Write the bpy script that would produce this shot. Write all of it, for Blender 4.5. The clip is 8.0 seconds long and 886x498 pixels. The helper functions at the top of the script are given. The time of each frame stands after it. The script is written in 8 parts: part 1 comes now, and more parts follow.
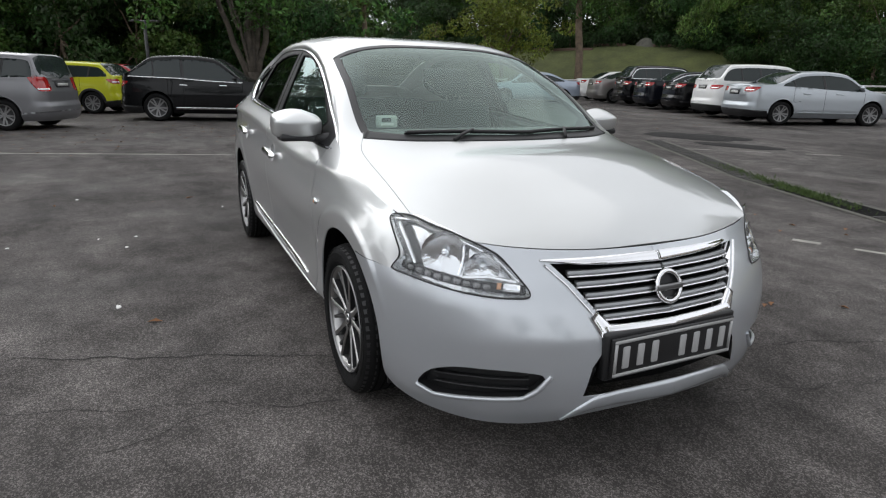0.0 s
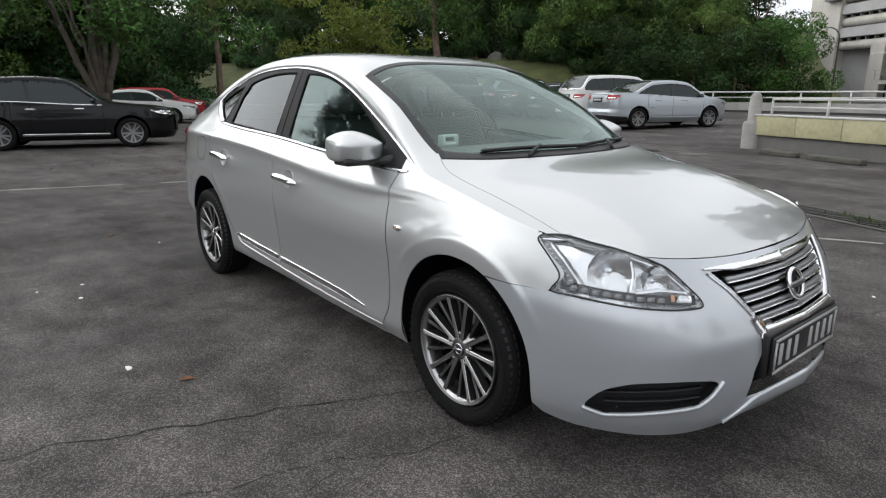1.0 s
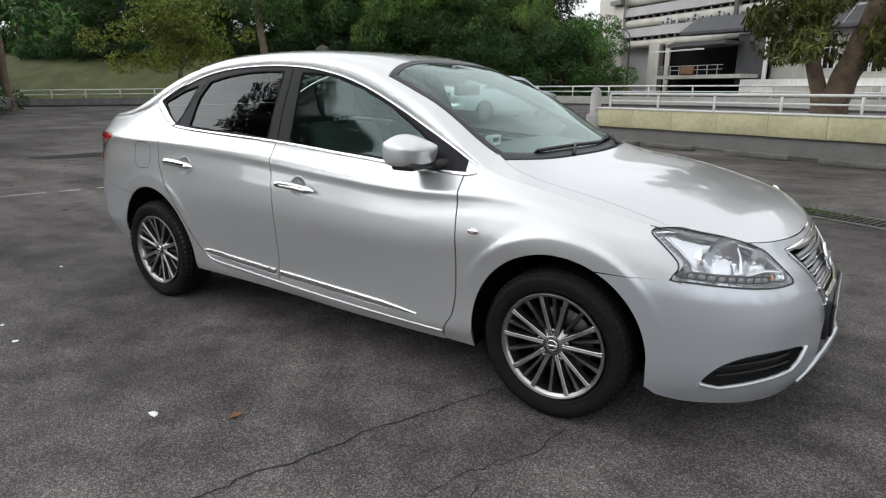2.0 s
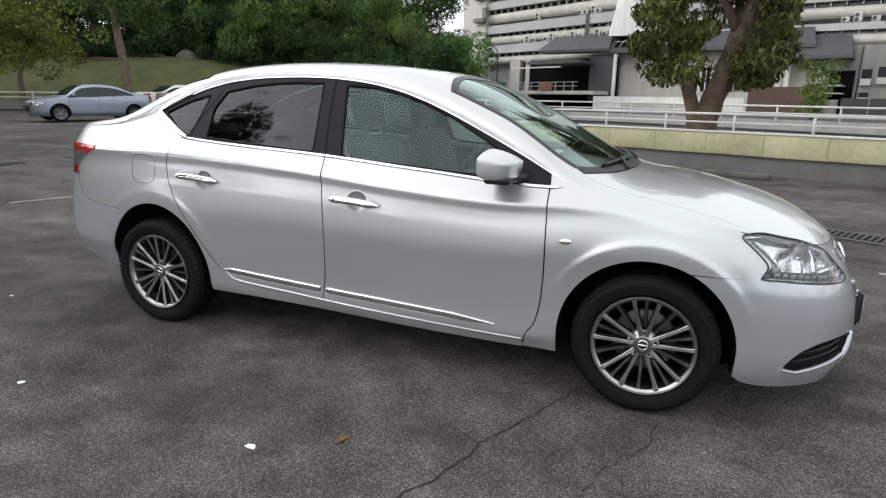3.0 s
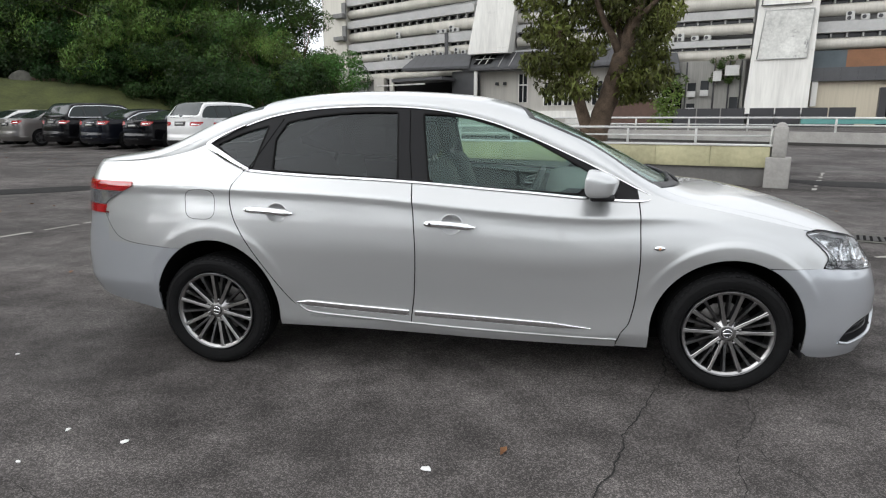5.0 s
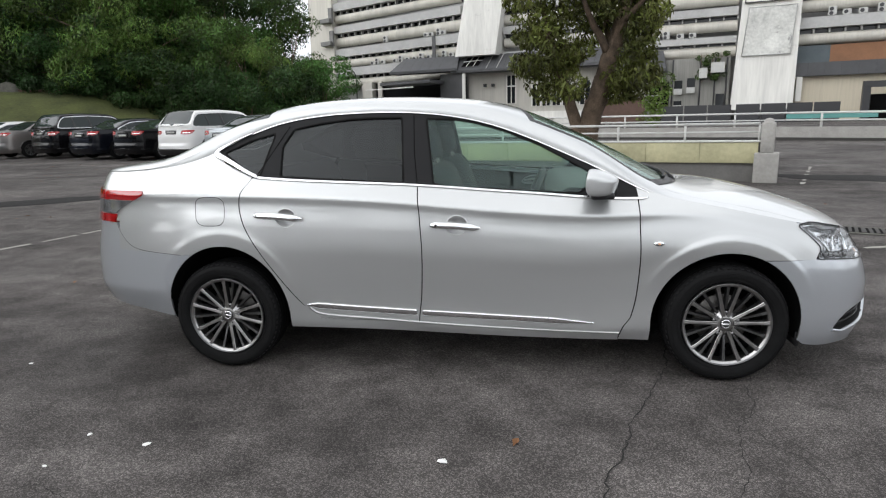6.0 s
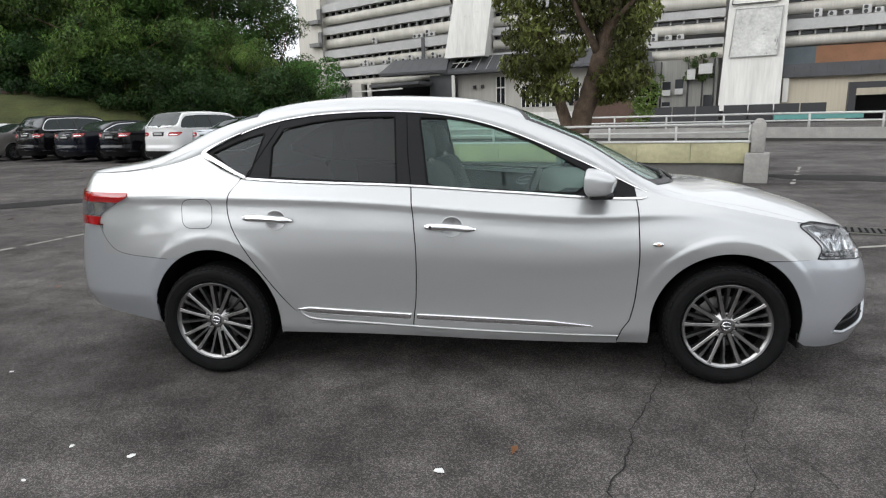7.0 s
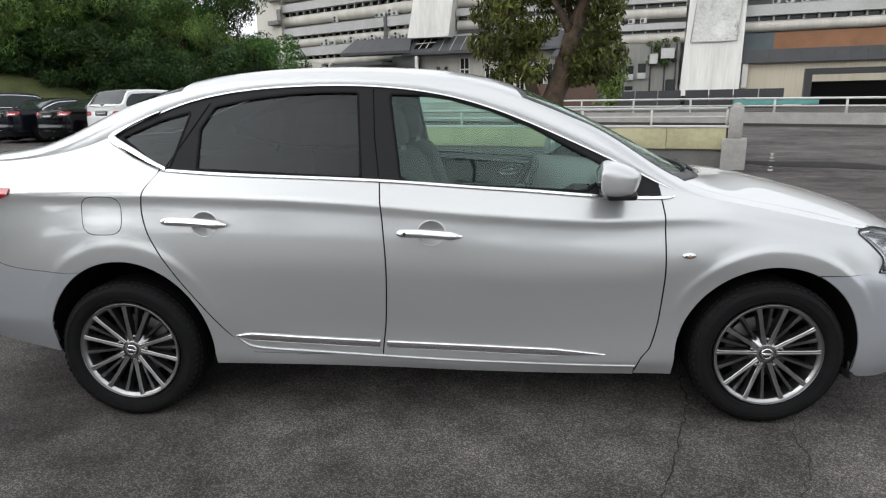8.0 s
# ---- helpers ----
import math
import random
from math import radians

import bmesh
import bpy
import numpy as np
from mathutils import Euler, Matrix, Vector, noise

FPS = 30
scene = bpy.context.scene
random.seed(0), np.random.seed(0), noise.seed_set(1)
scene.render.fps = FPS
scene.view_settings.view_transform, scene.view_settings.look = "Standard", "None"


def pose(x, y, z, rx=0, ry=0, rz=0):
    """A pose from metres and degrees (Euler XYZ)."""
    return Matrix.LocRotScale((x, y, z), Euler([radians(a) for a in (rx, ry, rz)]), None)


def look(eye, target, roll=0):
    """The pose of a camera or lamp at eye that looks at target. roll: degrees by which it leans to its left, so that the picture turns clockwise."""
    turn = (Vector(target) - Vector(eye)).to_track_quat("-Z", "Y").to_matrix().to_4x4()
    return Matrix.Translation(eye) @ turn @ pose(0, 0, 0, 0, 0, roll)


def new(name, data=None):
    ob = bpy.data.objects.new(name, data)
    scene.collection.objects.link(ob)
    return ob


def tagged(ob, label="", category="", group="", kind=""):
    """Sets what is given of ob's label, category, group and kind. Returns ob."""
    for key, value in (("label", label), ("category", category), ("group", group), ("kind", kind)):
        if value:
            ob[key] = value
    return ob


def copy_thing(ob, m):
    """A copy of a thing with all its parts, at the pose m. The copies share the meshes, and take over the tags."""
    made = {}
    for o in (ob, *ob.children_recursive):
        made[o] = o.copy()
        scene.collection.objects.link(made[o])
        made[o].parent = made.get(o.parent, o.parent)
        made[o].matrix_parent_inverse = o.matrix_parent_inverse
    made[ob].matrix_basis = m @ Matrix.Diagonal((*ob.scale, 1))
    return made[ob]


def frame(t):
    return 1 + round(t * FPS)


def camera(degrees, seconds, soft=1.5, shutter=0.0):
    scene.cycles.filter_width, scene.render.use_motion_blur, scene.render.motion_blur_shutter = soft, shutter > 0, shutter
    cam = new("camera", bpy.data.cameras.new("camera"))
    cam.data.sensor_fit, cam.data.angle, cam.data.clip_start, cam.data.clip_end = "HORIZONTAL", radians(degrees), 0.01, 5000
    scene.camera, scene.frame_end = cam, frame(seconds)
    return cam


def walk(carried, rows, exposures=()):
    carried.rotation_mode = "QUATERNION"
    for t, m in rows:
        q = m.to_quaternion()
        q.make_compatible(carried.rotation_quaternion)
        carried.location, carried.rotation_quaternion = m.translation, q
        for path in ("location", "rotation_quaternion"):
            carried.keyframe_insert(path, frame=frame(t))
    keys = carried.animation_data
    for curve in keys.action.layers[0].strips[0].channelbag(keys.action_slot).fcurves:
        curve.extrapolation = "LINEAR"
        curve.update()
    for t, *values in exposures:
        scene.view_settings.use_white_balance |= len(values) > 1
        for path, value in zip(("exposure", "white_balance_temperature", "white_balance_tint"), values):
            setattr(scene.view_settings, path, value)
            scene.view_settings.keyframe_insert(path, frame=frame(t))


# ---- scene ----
# ---- camera and walk ----
cam = camera(72.1, 8.0, soft=1.2)
PATH = [
    (0, (3.607, -1.511, 1.268), (1.876, -0.667, 0.725), 1.3),
    (0.5, (3.335, -1.916, 1.26), (1.678, -0.924, 0.739), -0.8),
    (1, (3.006, -2.275, 1.27), (1.509, -1.045, 0.774), -0.1),
    (1.5, (2.677, -2.629, 1.292), (1.371, -1.194, 0.807), -1.6),
    (2, (2.245, -2.931, 1.302), (1.162, -1.33, 0.787), -0.2),
    (2.2, (2.086, -3.063, 1.284), (1.067, -1.407, 0.817), 1.0),
    (3.3, (1.201, -3.516, 1.325), (0.637, -1.654, 0.86), 1.3),
    (3.5, (1.063, -3.581, 1.318), (0.583, -1.688, 0.888), 1.6),
    (4, (0.786, -3.719, 1.337), (0.373, -1.816, 0.881), 0.7),
    (4.2, (0.669, -3.747, 1.327), (0.284, -1.831, 0.901), 0.5),
    (5.3, (0.356, -3.915, 1.372), (0.076, -1.982, 0.943), -0.5),
    (5.5, (0.342, -3.947, 1.373), (0.035, -2.025, 0.914), -1.7),
    (6, (0.333, -3.964, 1.372), (0.064, -2.026, 0.954), -1.5),
    (6.5, (0.331, -3.941, 1.37), (0.088, -2.001, 0.949), -2.3),
    (7, (0.3, -3.889, 1.359), (0.063, -1.946, 0.945), -1.6),
    (7.5, (0.257, -3.631, 1.331), (0.046, -1.693, 0.886), -1.1),
    (8, (0.167, -3.241, 1.341), (0.05, -1.3, 0.87), -1.0),
]
walk(cam, [(t, look(eye, target, roll)) for t, eye, target, roll in PATH], [(0, -0.22), (1, -0.15), (2, -0.05), (3.5, 0.05), (8, 0.0)])

# ---- light: a bright overcast sky ----
world = bpy.data.worlds.new("world")
scene.world = world
world.use_nodes = True
_nt = world.node_tree
_sky = _nt.nodes.new("ShaderNodeTexSky")
_sky.sky_type = "NISHITA"
_sky.sun_disc = False
_sky.sun_elevation, _sky.sun_rotation = radians(27), radians(240)
_sky.air_density, _sky.dust_density, _sky.ozone_density = 1.0, 4.0, 1.0
_hsv = _nt.nodes.new("ShaderNodeHueSaturation")
_hsv.inputs["Saturation"].default_value = 0.25
_nt.links.new(_sky.outputs[0], _hsv.inputs["Color"])
# a high, even cloud layer over the sky
_co, _cl, _cr, _mx = (_nt.nodes.new("ShaderNode" + k) for k in ("TexCoord", "TexNoise", "MapRange", "Mix"))
_cl.inputs["Scale"].default_value, _cl.inputs["Detail"].default_value, _cl.inputs["Roughness"].default_value = 1.6, 5, 0.55
_cr.inputs[1].default_value, _cr.inputs[2].default_value, _cr.inputs[3].default_value, _cr.inputs[4].default_value = 0.32, 0.68, 7.0, 12.5
_tn = _nt.nodes.new("ShaderNodeVectorMath")
_tn.operation = "SCALE"
_tn.inputs[0].default_value = (0.96, 0.99, 1.04)
_nt.links.new(_co.outputs["Generated"], _cl.inputs["Vector"])
_nt.links.new(_cl.outputs[0], _cr.inputs[0])
# the cloud is brighter round the veiled sun
_dt, _ml, _nm = (_nt.nodes.new("ShaderNode" + k) for k in ("VectorMath", "Math", "MapRange"))
_dt.operation, _ml.operation = "DOT_PRODUCT", "MULTIPLY"
_dt.inputs[1].default_value = Vector((-0.86, -0.44, 0.27)).normalized()
_nm.interpolation_type = "SMOOTHSTEP"
_nm.inputs[1].default_value, _nm.inputs[2].default_value, _nm.inputs[3].default_value, _nm.inputs[4].default_value = 0.55, 1.0, 0.93, 2.1
_nt.links.new(_co.outputs["Generated"], _dt.inputs[0])
_nt.links.new(_dt.outputs["Value"], _nm.inputs[0])
_nt.links.new(_cr.outputs[0], _ml.inputs[0])
_nt.links.new(_nm.outputs[0], _ml.inputs[1])
_nt.links.new(_ml.outputs[0], _tn.inputs["Scale"])
_mx.data_type = "RGBA"
_mx.inputs[0].default_value = 0.8
_nt.links.new(_hsv.outputs[0], _mx.inputs[6])
_nt.links.new(_tn.outputs[0], _mx.inputs[7])
_nt.links.new(_mx.outputs[2], _nt.nodes["Background"].inputs[0])
_nt.nodes["Background"].inputs[1].default_value = 0.15
sun = new("sun", bpy.data.lights.new("sun", "SUN"))
sun.data.energy, sun.data.angle, sun.data.color = 0.9, radians(110), (1.0, 0.98, 0.95)
sun.matrix_world = look((-24, -14, 50), (0, 0, 0))

# ---- materials ----
def mat(name, color, rough=0.5, metal=0.0, spread=0.0, scale=8.0, bump=0.0, bump_scale=60.0, coat=0.0, spec=0.5, detail=6.0):
    """A surface with mottling at two scales and fine relief."""
    m = bpy.data.materials.new(name)
    m.use_nodes = True
    nt = m.node_tree
    b = nt.nodes["Principled BSDF"]
    b.inputs["Base Color"].default_value = (*color, 1)
    b.inputs["Roughness"].default_value = rough
    b.inputs["Metallic"].default_value = metal
    b.inputs["Coat Weight"].default_value = coat
    b.inputs["Coat Roughness"].default_value = 0.03
    b.inputs["Specular IOR Level"].default_value = spec
    if spread or bump:
        co = nt.nodes.new("ShaderNodeTexCoord")
    if spread:
        n1, n2 = nt.nodes.new("ShaderNodeTexNoise"), nt.nodes.new("ShaderNodeTexNoise")
        n1.inputs["Scale"].default_value, n2.inputs["Scale"].default_value = scale, scale * 9
        n1.inputs["Detail"].default_value = n2.inputs["Detail"].default_value = detail
        mx = nt.nodes.new("ShaderNodeMix")
        mx.inputs[0].default_value = 0.4
        rp = nt.nodes.new("ShaderNodeMapRange")
        rp.inputs[1].default_value, rp.inputs[2].default_value = 0.3, 0.7
        rp.inputs[3].default_value, rp.inputs[4].default_value = 1 - spread, 1 + spread
        hs = nt.nodes.new("ShaderNodeHueSaturation")
        hs.inputs["Color"].default_value = (*color, 1)
        for n in (n1, n2):
            nt.links.new(co.outputs["Object"], n.inputs["Vector"])
        nt.links.new(n1.outputs[0], mx.inputs[2])
        nt.links.new(n2.outputs[0], mx.inputs[3])
        nt.links.new(mx.outputs[0], rp.inputs[0])
        nt.links.new(rp.outputs[0], hs.inputs["Value"])
        nt.links.new(hs.outputs[0], b.inputs["Base Color"])
    if bump:
        n3, bp = nt.nodes.new("ShaderNodeTexNoise"), nt.nodes.new("ShaderNodeBump")
        n3.inputs["Scale"].default_value, n3.inputs["Detail"].default_value = bump_scale, 4
        bp.inputs["Strength"].default_value, bp.inputs["Distance"].default_value = bump, 0.02
        nt.links.new(co.outputs["Object"], n3.inputs["Vector"])
        nt.links.new(n3.outputs[0], bp.inputs["Height"])
        nt.links.new(bp.outputs[0], b.inputs["Normal"])
    return m


def glass(name, tint, rough=0.0, face=0.05, sheen=(1, 1, 1)):
    """A thin tinted pane: sees through, with a mirror gloss that grows from face, seen straight on, towards grazing views."""
    m = bpy.data.materials.new(name)
    m.use_nodes = True
    nt = m.node_tree
    nt.nodes.remove(nt.nodes["Principled BSDF"])
    tr, gl, lw, pw, ad, mx = (nt.nodes.new("ShaderNode" + k) for k in ("BsdfTransparent", "BsdfGlossy", "LayerWeight", "Math", "Math", "MixShader"))
    tr.inputs[0].default_value = (*tint, 1)
    gl.inputs["Roughness"].default_value = rough
    gl.inputs[0].default_value = (*sheen, 1)
    lw.inputs[0].default_value = 0.5
    pw.operation, pw.inputs[1].default_value = "POWER", 5.0
    ad.operation, ad.inputs[1].default_value, ad.inputs[2].default_value = "MULTIPLY_ADD", 1 - face, face
    nt.links.new(lw.outputs["Facing"], pw.inputs[0])
    nt.links.new(pw.outputs[0], ad.inputs[0])
    nt.links.new(ad.outputs[0], mx.inputs[0])
    nt.links.new(tr.outputs[0], mx.inputs[1])
    nt.links.new(gl.outputs[0], mx.inputs[2])
    nt.links.new(mx.outputs[0], nt.nodes["Material Output"].inputs[0])
    return m


SILVER = mat("silver_paint", (0.57, 0.581, 0.581), 0.33, 0.63, coat=1.0)
SILVER_BUMPER = mat("silver_bumper_paint", (0.55, 0.577, 0.61), 0.34, 0.61, coat=1.0)
for _m in (SILVER, SILVER_BUMPER):
    _m.node_tree.nodes["Principled BSDF"].inputs["Coat IOR"].default_value = 1.72
BLACK = mat("black_plastic", (0.012, 0.012, 0.013), 0.45)
SEAL = mat("window_seal_rubber", (0.008, 0.008, 0.008), 0.65, spec=0.1)
SATIN = mat("satin_black_trim", (0.016, 0.016, 0.017), 0.5, spec=0.13)
CHROME = mat("chrome", (0.85, 0.85, 0.86), 0.06, 1.0)
RUBBER = mat("tyre_rubber", (0.0075, 0.0075, 0.0078), 0.72, spec=0.16, spread=0.3, scale=20, bump=0.12)
ALLOY = mat("machined_alloy", (0.27, 0.27, 0.272), 0.42, 1.0)
GUNMETAL = mat("gunmetal_paint", (0.05, 0.05, 0.053), 0.4, 0.4)
# near-black: black parts, and painted shade in gaps, wells and openings
DARK = mat("black_and_shade", (0.004, 0.004, 0.004), 0.9, spec=0.1)
GLASS_FRONT = glass("green_tinted_glass", (0.66, 0.82, 0.76), face=0.055, sheen=(0.76, 0.92, 0.9))
GLASS_DARK = glass("dark_tinted_glass", (0.15, 0.165, 0.165), face=0.052, sheen=(0.68, 0.71, 0.72))
GLASS_SCREEN = glass("windscreen_glass", (0.80, 0.92, 0.87), face=0.09, sheen=(0.85, 1, 0.95))
LENS = glass("clear_lens", (0.93, 0.94, 0.95))
RED_LENS = mat("red_lamp_lens", (0.36, 0.008, 0.010), 0.12, coat=1.0)
AMBER = mat("amber_lens", (0.62, 0.34, 0.2), 0.2)
LAMP_BOWL = mat("lamp_reflector", (0.9, 0.91, 0.92), 0.06, 1.0, bump=0.35, bump_scale=22)
SEAT = mat("dark_fabric", (0.032, 0.036, 0.037), 0.9, spread=0.15, scale=30)
CABIN = mat("cabin_plastic", (0.14, 0.145, 0.14), 0.7)
WHITE = mat("white_paint", (0.78, 0.78, 0.76), 0.5)
PLATE_BLACK = mat("plate_black", (0.015, 0.015, 0.016), 0.35)
PLATE_INK = mat("plate_characters", (0.40, 0.40, 0.40), 0.4)

# ---- mesh helpers ----
def mesh_from(name, verts, faces, smooth=True):
    me = bpy.data.meshes.new(name)
    me.from_pydata([tuple(map(float, v)) for v in verts], [], [tuple(map(int, f)) for f in faces])
    me.validate()
    if smooth:
        me.polygons.foreach_set("use_smooth", [True] * len(me.polygons))
    return me


def part(name, data, material, parent=None, label="", smooth=True):
    """One mesh object from a bmesh, a mesh, or (verts, faces), under a thing or a part."""
    if isinstance(data, bmesh.types.BMesh):
        me = bpy.data.meshes.new(name)
        data.to_mesh(me)
        data.free()
        if smooth:
            me.polygons.foreach_set("use_smooth", [True] * len(me.polygons))
    elif isinstance(data, tuple):
        me = mesh_from(name, *data, smooth=smooth)
    else:
        me = data
    if material and not me.materials:
        me.materials.append(material)
    ob = new(name, me)
    if parent:
        ob.parent = parent
    if label:
        ob["label"] = label
    return ob


def box(x0, x1, y0, y1, z0, z1, bevel=0.0, bm=None):
    bm = bm or bmesh.new()
    made = bmesh.ops.create_cube(bm, size=1)["verts"]
    for v in made:
        v.co = Vector(((x0 + x1) / 2 + v.co.x * (x1 - x0), (y0 + y1) / 2 + v.co.y * (y1 - y0), (z0 + z1) / 2 + v.co.z * (z1 - z0)))
    if bevel:
        edges = {e for v in made for e in v.link_edges}
        bmesh.ops.bevel(bm, geom=list(edges), offset=bevel, segments=2, affect="EDGES", profile=0.5)
    return bm


def tube(points, radius, sides=10, caps=True):
    """A round bar along points; radius: one or one a point. Returns verts, faces."""
    pts = [Vector(p) for p in points]
    rad = radius if hasattr(radius, "__len__") else [radius] * len(pts)
    verts, faces, up = [], [], None
    for i, p in enumerate(pts):
        d = (pts[min(i + 1, len(pts) - 1)] - pts[max(i - 1, 0)]).normalized()
        if up is None:
            up = d.orthogonal().normalized()
        up = (up - d * up.dot(d)).normalized()
        side = d.cross(up)
        for k in range(sides):
            a = 2 * math.pi * k / sides
            verts.append(p + (up * math.cos(a) + side * math.sin(a)) * rad[i])
    for i in range(len(pts) - 1):
        for k in range(sides):
            a, b = i * sides + k, i * sides + (k + 1) % sides
            faces.append((a, b, b + sides, a + sides))
    if caps:
        faces.append(tuple(range(sides))[::-1])
        faces.append(tuple(range((len(pts) - 1) * sides, len(pts) * sides)))
    return verts, faces


def joined(*pieces):
    verts, faces = [], []
    for v, f in pieces:
        n = len(verts)
        verts += [tuple(p) for p in v]
        faces += [tuple(i + n for i in q) for q in f]
    return verts, faces


def revolve(profile, steps=48, axis="y"):
    """A ring from (radius, along) pairs, round the y axis."""
    verts, faces, n = [], [], len(profile)
    for k in range(steps):
        a = 2 * math.pi * k / steps
        for r, y in profile:
            verts.append((r * math.cos(a), y, r * math.sin(a)))
    for k in range(steps):
        for i in range(n - 1):
            a, b = k * n + i, (k + 1) % steps * n + i
            faces.append((a, a + 1, b + 1, b))
    return verts, faces


def thing(name, label, category, at=(0, 0, 0), rz=0, group="", kind=""):
    ob = new(name)
    ob.matrix_world = pose(*at, 0, 0, rz)
    return tagged(ob, label, category, group, kind)


# ---- the ground: a car park that rises gently beyond the sedan, then banks and lawn ----
def rise(x, y):
    return 0.016 * min(max(y - 3.0, 0.0), 20.0)




def asphalt_material():
    """Aged asphalt: pale chips in dark binder, broad worn and damp patches, fine relief."""
    m = bpy.data.materials.new("aged_asphalt")
    m.use_nodes = True
    nt = m.node_tree
    b, N, L = nt.nodes["Principled BSDF"], nt.nodes.new, nt.links.new
    geo = N("ShaderNodeNewGeometry")

    def noise_tex(scale, detail, rough=0.55, stretch=None):
        t = N("ShaderNodeTexNoise")
        t.inputs["Scale"].default_value, t.inputs["Detail"].default_value, t.inputs["Roughness"].default_value = scale, detail, rough
        if stretch:
            mp = N("ShaderNodeMapping")
            mp.inputs["Scale"].default_value, mp.inputs["Rotation"].default_value = stretch, (0, 0, 0.45)
            L(geo.outputs["Position"], mp.inputs["Vector"])
            L(mp.outputs[0], t.inputs["Vector"])
        else:
            L(geo.outputs["Position"], t.inputs["Vector"])
        return t

    def ramp(src, lo, hi, a, c):
        r = N("ShaderNodeMapRange")
        r.inputs[1].default_value, r.inputs[2].default_value, r.inputs[3].default_value, r.inputs[4].default_value = lo, hi, a, c
        L(src, r.inputs[0])
        return r.outputs[0]

    def times(x, y):
        t = N("ShaderNodeMath")
        t.operation = "MULTIPLY"
        L(x, t.inputs[0])
        L(y, t.inputs[1])
        return t.outputs[0]

    broad = ramp(noise_tex(0.42, 5, 0.6).outputs[0], 0.36, 0.66, 0.76, 1.28)
    streak = ramp(noise_tex(1.0, 5, 0.6, (0.25, 1.3, 1)).outputs[0], 0.36, 0.66, 0.72, 1.32)
    mid = ramp(noise_tex(3.5, 6, 0.65).outputs[0], 0.35, 0.7, 0.68, 1.35)
    vor = N("ShaderNodeTexVoronoi")
    vor.inputs["Scale"].default_value = 190
    L(geo.outputs["Position"], vor.inputs["Vector"])
    chips = N("ShaderNodeSeparateColor")
    L(vor.outputs["Color"], chips.inputs[0])
    chip = ramp(chips.outputs[0], 0.45, 1.0, 0.68, 2.0)
    fine = ramp(noise_tex(260, 2).outputs[0], 0.3, 0.7, 0.62, 1.38)
    val = times(times(times(broad, streak), mid), times(chip, fine))
    hs = N("ShaderNodeHueSaturation")
    hs.inputs["Color"].default_value = (0.084, 0.077, 0.0735, 1)
    L(val, hs.inputs["Value"])
    L(hs.outputs[0], b.inputs["Base Color"])
    L(ramp(noise_tex(0.6, 4).outputs[0], 0.35, 0.65, 0.55, 0.85), b.inputs["Roughness"])
    b.inputs["Specular IOR Level"].default_value = 0.09
    bp = N("ShaderNodeBump")
    bp.inputs["Strength"].default_value, bp.inputs["Distance"].default_value = 0.5, 0.005
    L(vor.outputs["Distance"], bp.inputs["Height"])
    L(bp.outputs[0], b.inputs["Normal"])
    return m


ASPHALT = asphalt_material()
GRASS = mat("grass", (0.064, 0.074, 0.021), 0.95, spread=0.5, scale=0.8, bump=0.6, bump_scale=30)
CONCRETE = mat("concrete", (0.33, 0.32, 0.30), 0.85, spread=0.22, scale=2.5, bump=0.15)
DARK_CONCRETE = mat("stained_concrete", (0.17, 0.17, 0.165), 0.85, spread=0.3, scale=2.0, bump=0.15)


def build_ground():
    xs = sorted({-400, -150, -80, -60, *range(-50, 52, 4), 60, 80, 150, 400})
    ys = sorted({-400, -150, -60, -30, -10, 0, 3, 8, 13, 18, 23, 30, 36, 45, 60, 80, 150, 400})
    verts = [(x, y, rise(x, y)) for y in ys for x in xs]
    n = len(xs)
    faces = [(j * n + i, j * n + i + 1, (j + 1) * n + i + 1, (j + 1) * n + i) for j in range(len(ys) - 1) for i in range(n - 1)]
    return tagged(part("ground", (verts, faces), ASPHALT, smooth=False), "worn dark grey asphalt of an open car park", "ground", kind="structure")


ground = build_ground()

# ---- the sedan's surface: a plan outline, an inset that changes with height, and a crowned top ----
CAR_Y = 0.02  # the sedan's centre plane


def spline(xs, ys):
    """A natural cubic through a few control points."""
    xs, ys = np.asarray(xs, float), np.asarray(ys, float)
    n, h = len(xs), np.diff(xs)
    a, r = np.eye(n), np.zeros(n)
    for i in range(1, n - 1):
        a[i, i - 1], a[i, i], a[i, i + 1] = h[i - 1], 2 * (h[i - 1] + h[i]), h[i]
        r[i] = 6 * ((ys[i + 1] - ys[i]) / h[i] - (ys[i] - ys[i - 1]) / h[i - 1])
    m = np.linalg.solve(a, r)

    def f(x):
        x = np.clip(np.asarray(x, float), xs[0], xs[-1])
        i = np.clip(np.searchsorted(xs, x) - 1, 0, n - 2)
        t, u = x - xs[i], xs[i + 1] - x
        return (m[i] * u**3 + m[i + 1] * t**3) / (6 * h[i]) + (ys[i] / h[i] - m[i] * h[i] / 6) * u + (ys[i + 1] / h[i] - m[i + 1] * h[i] / 6) * t

    return f


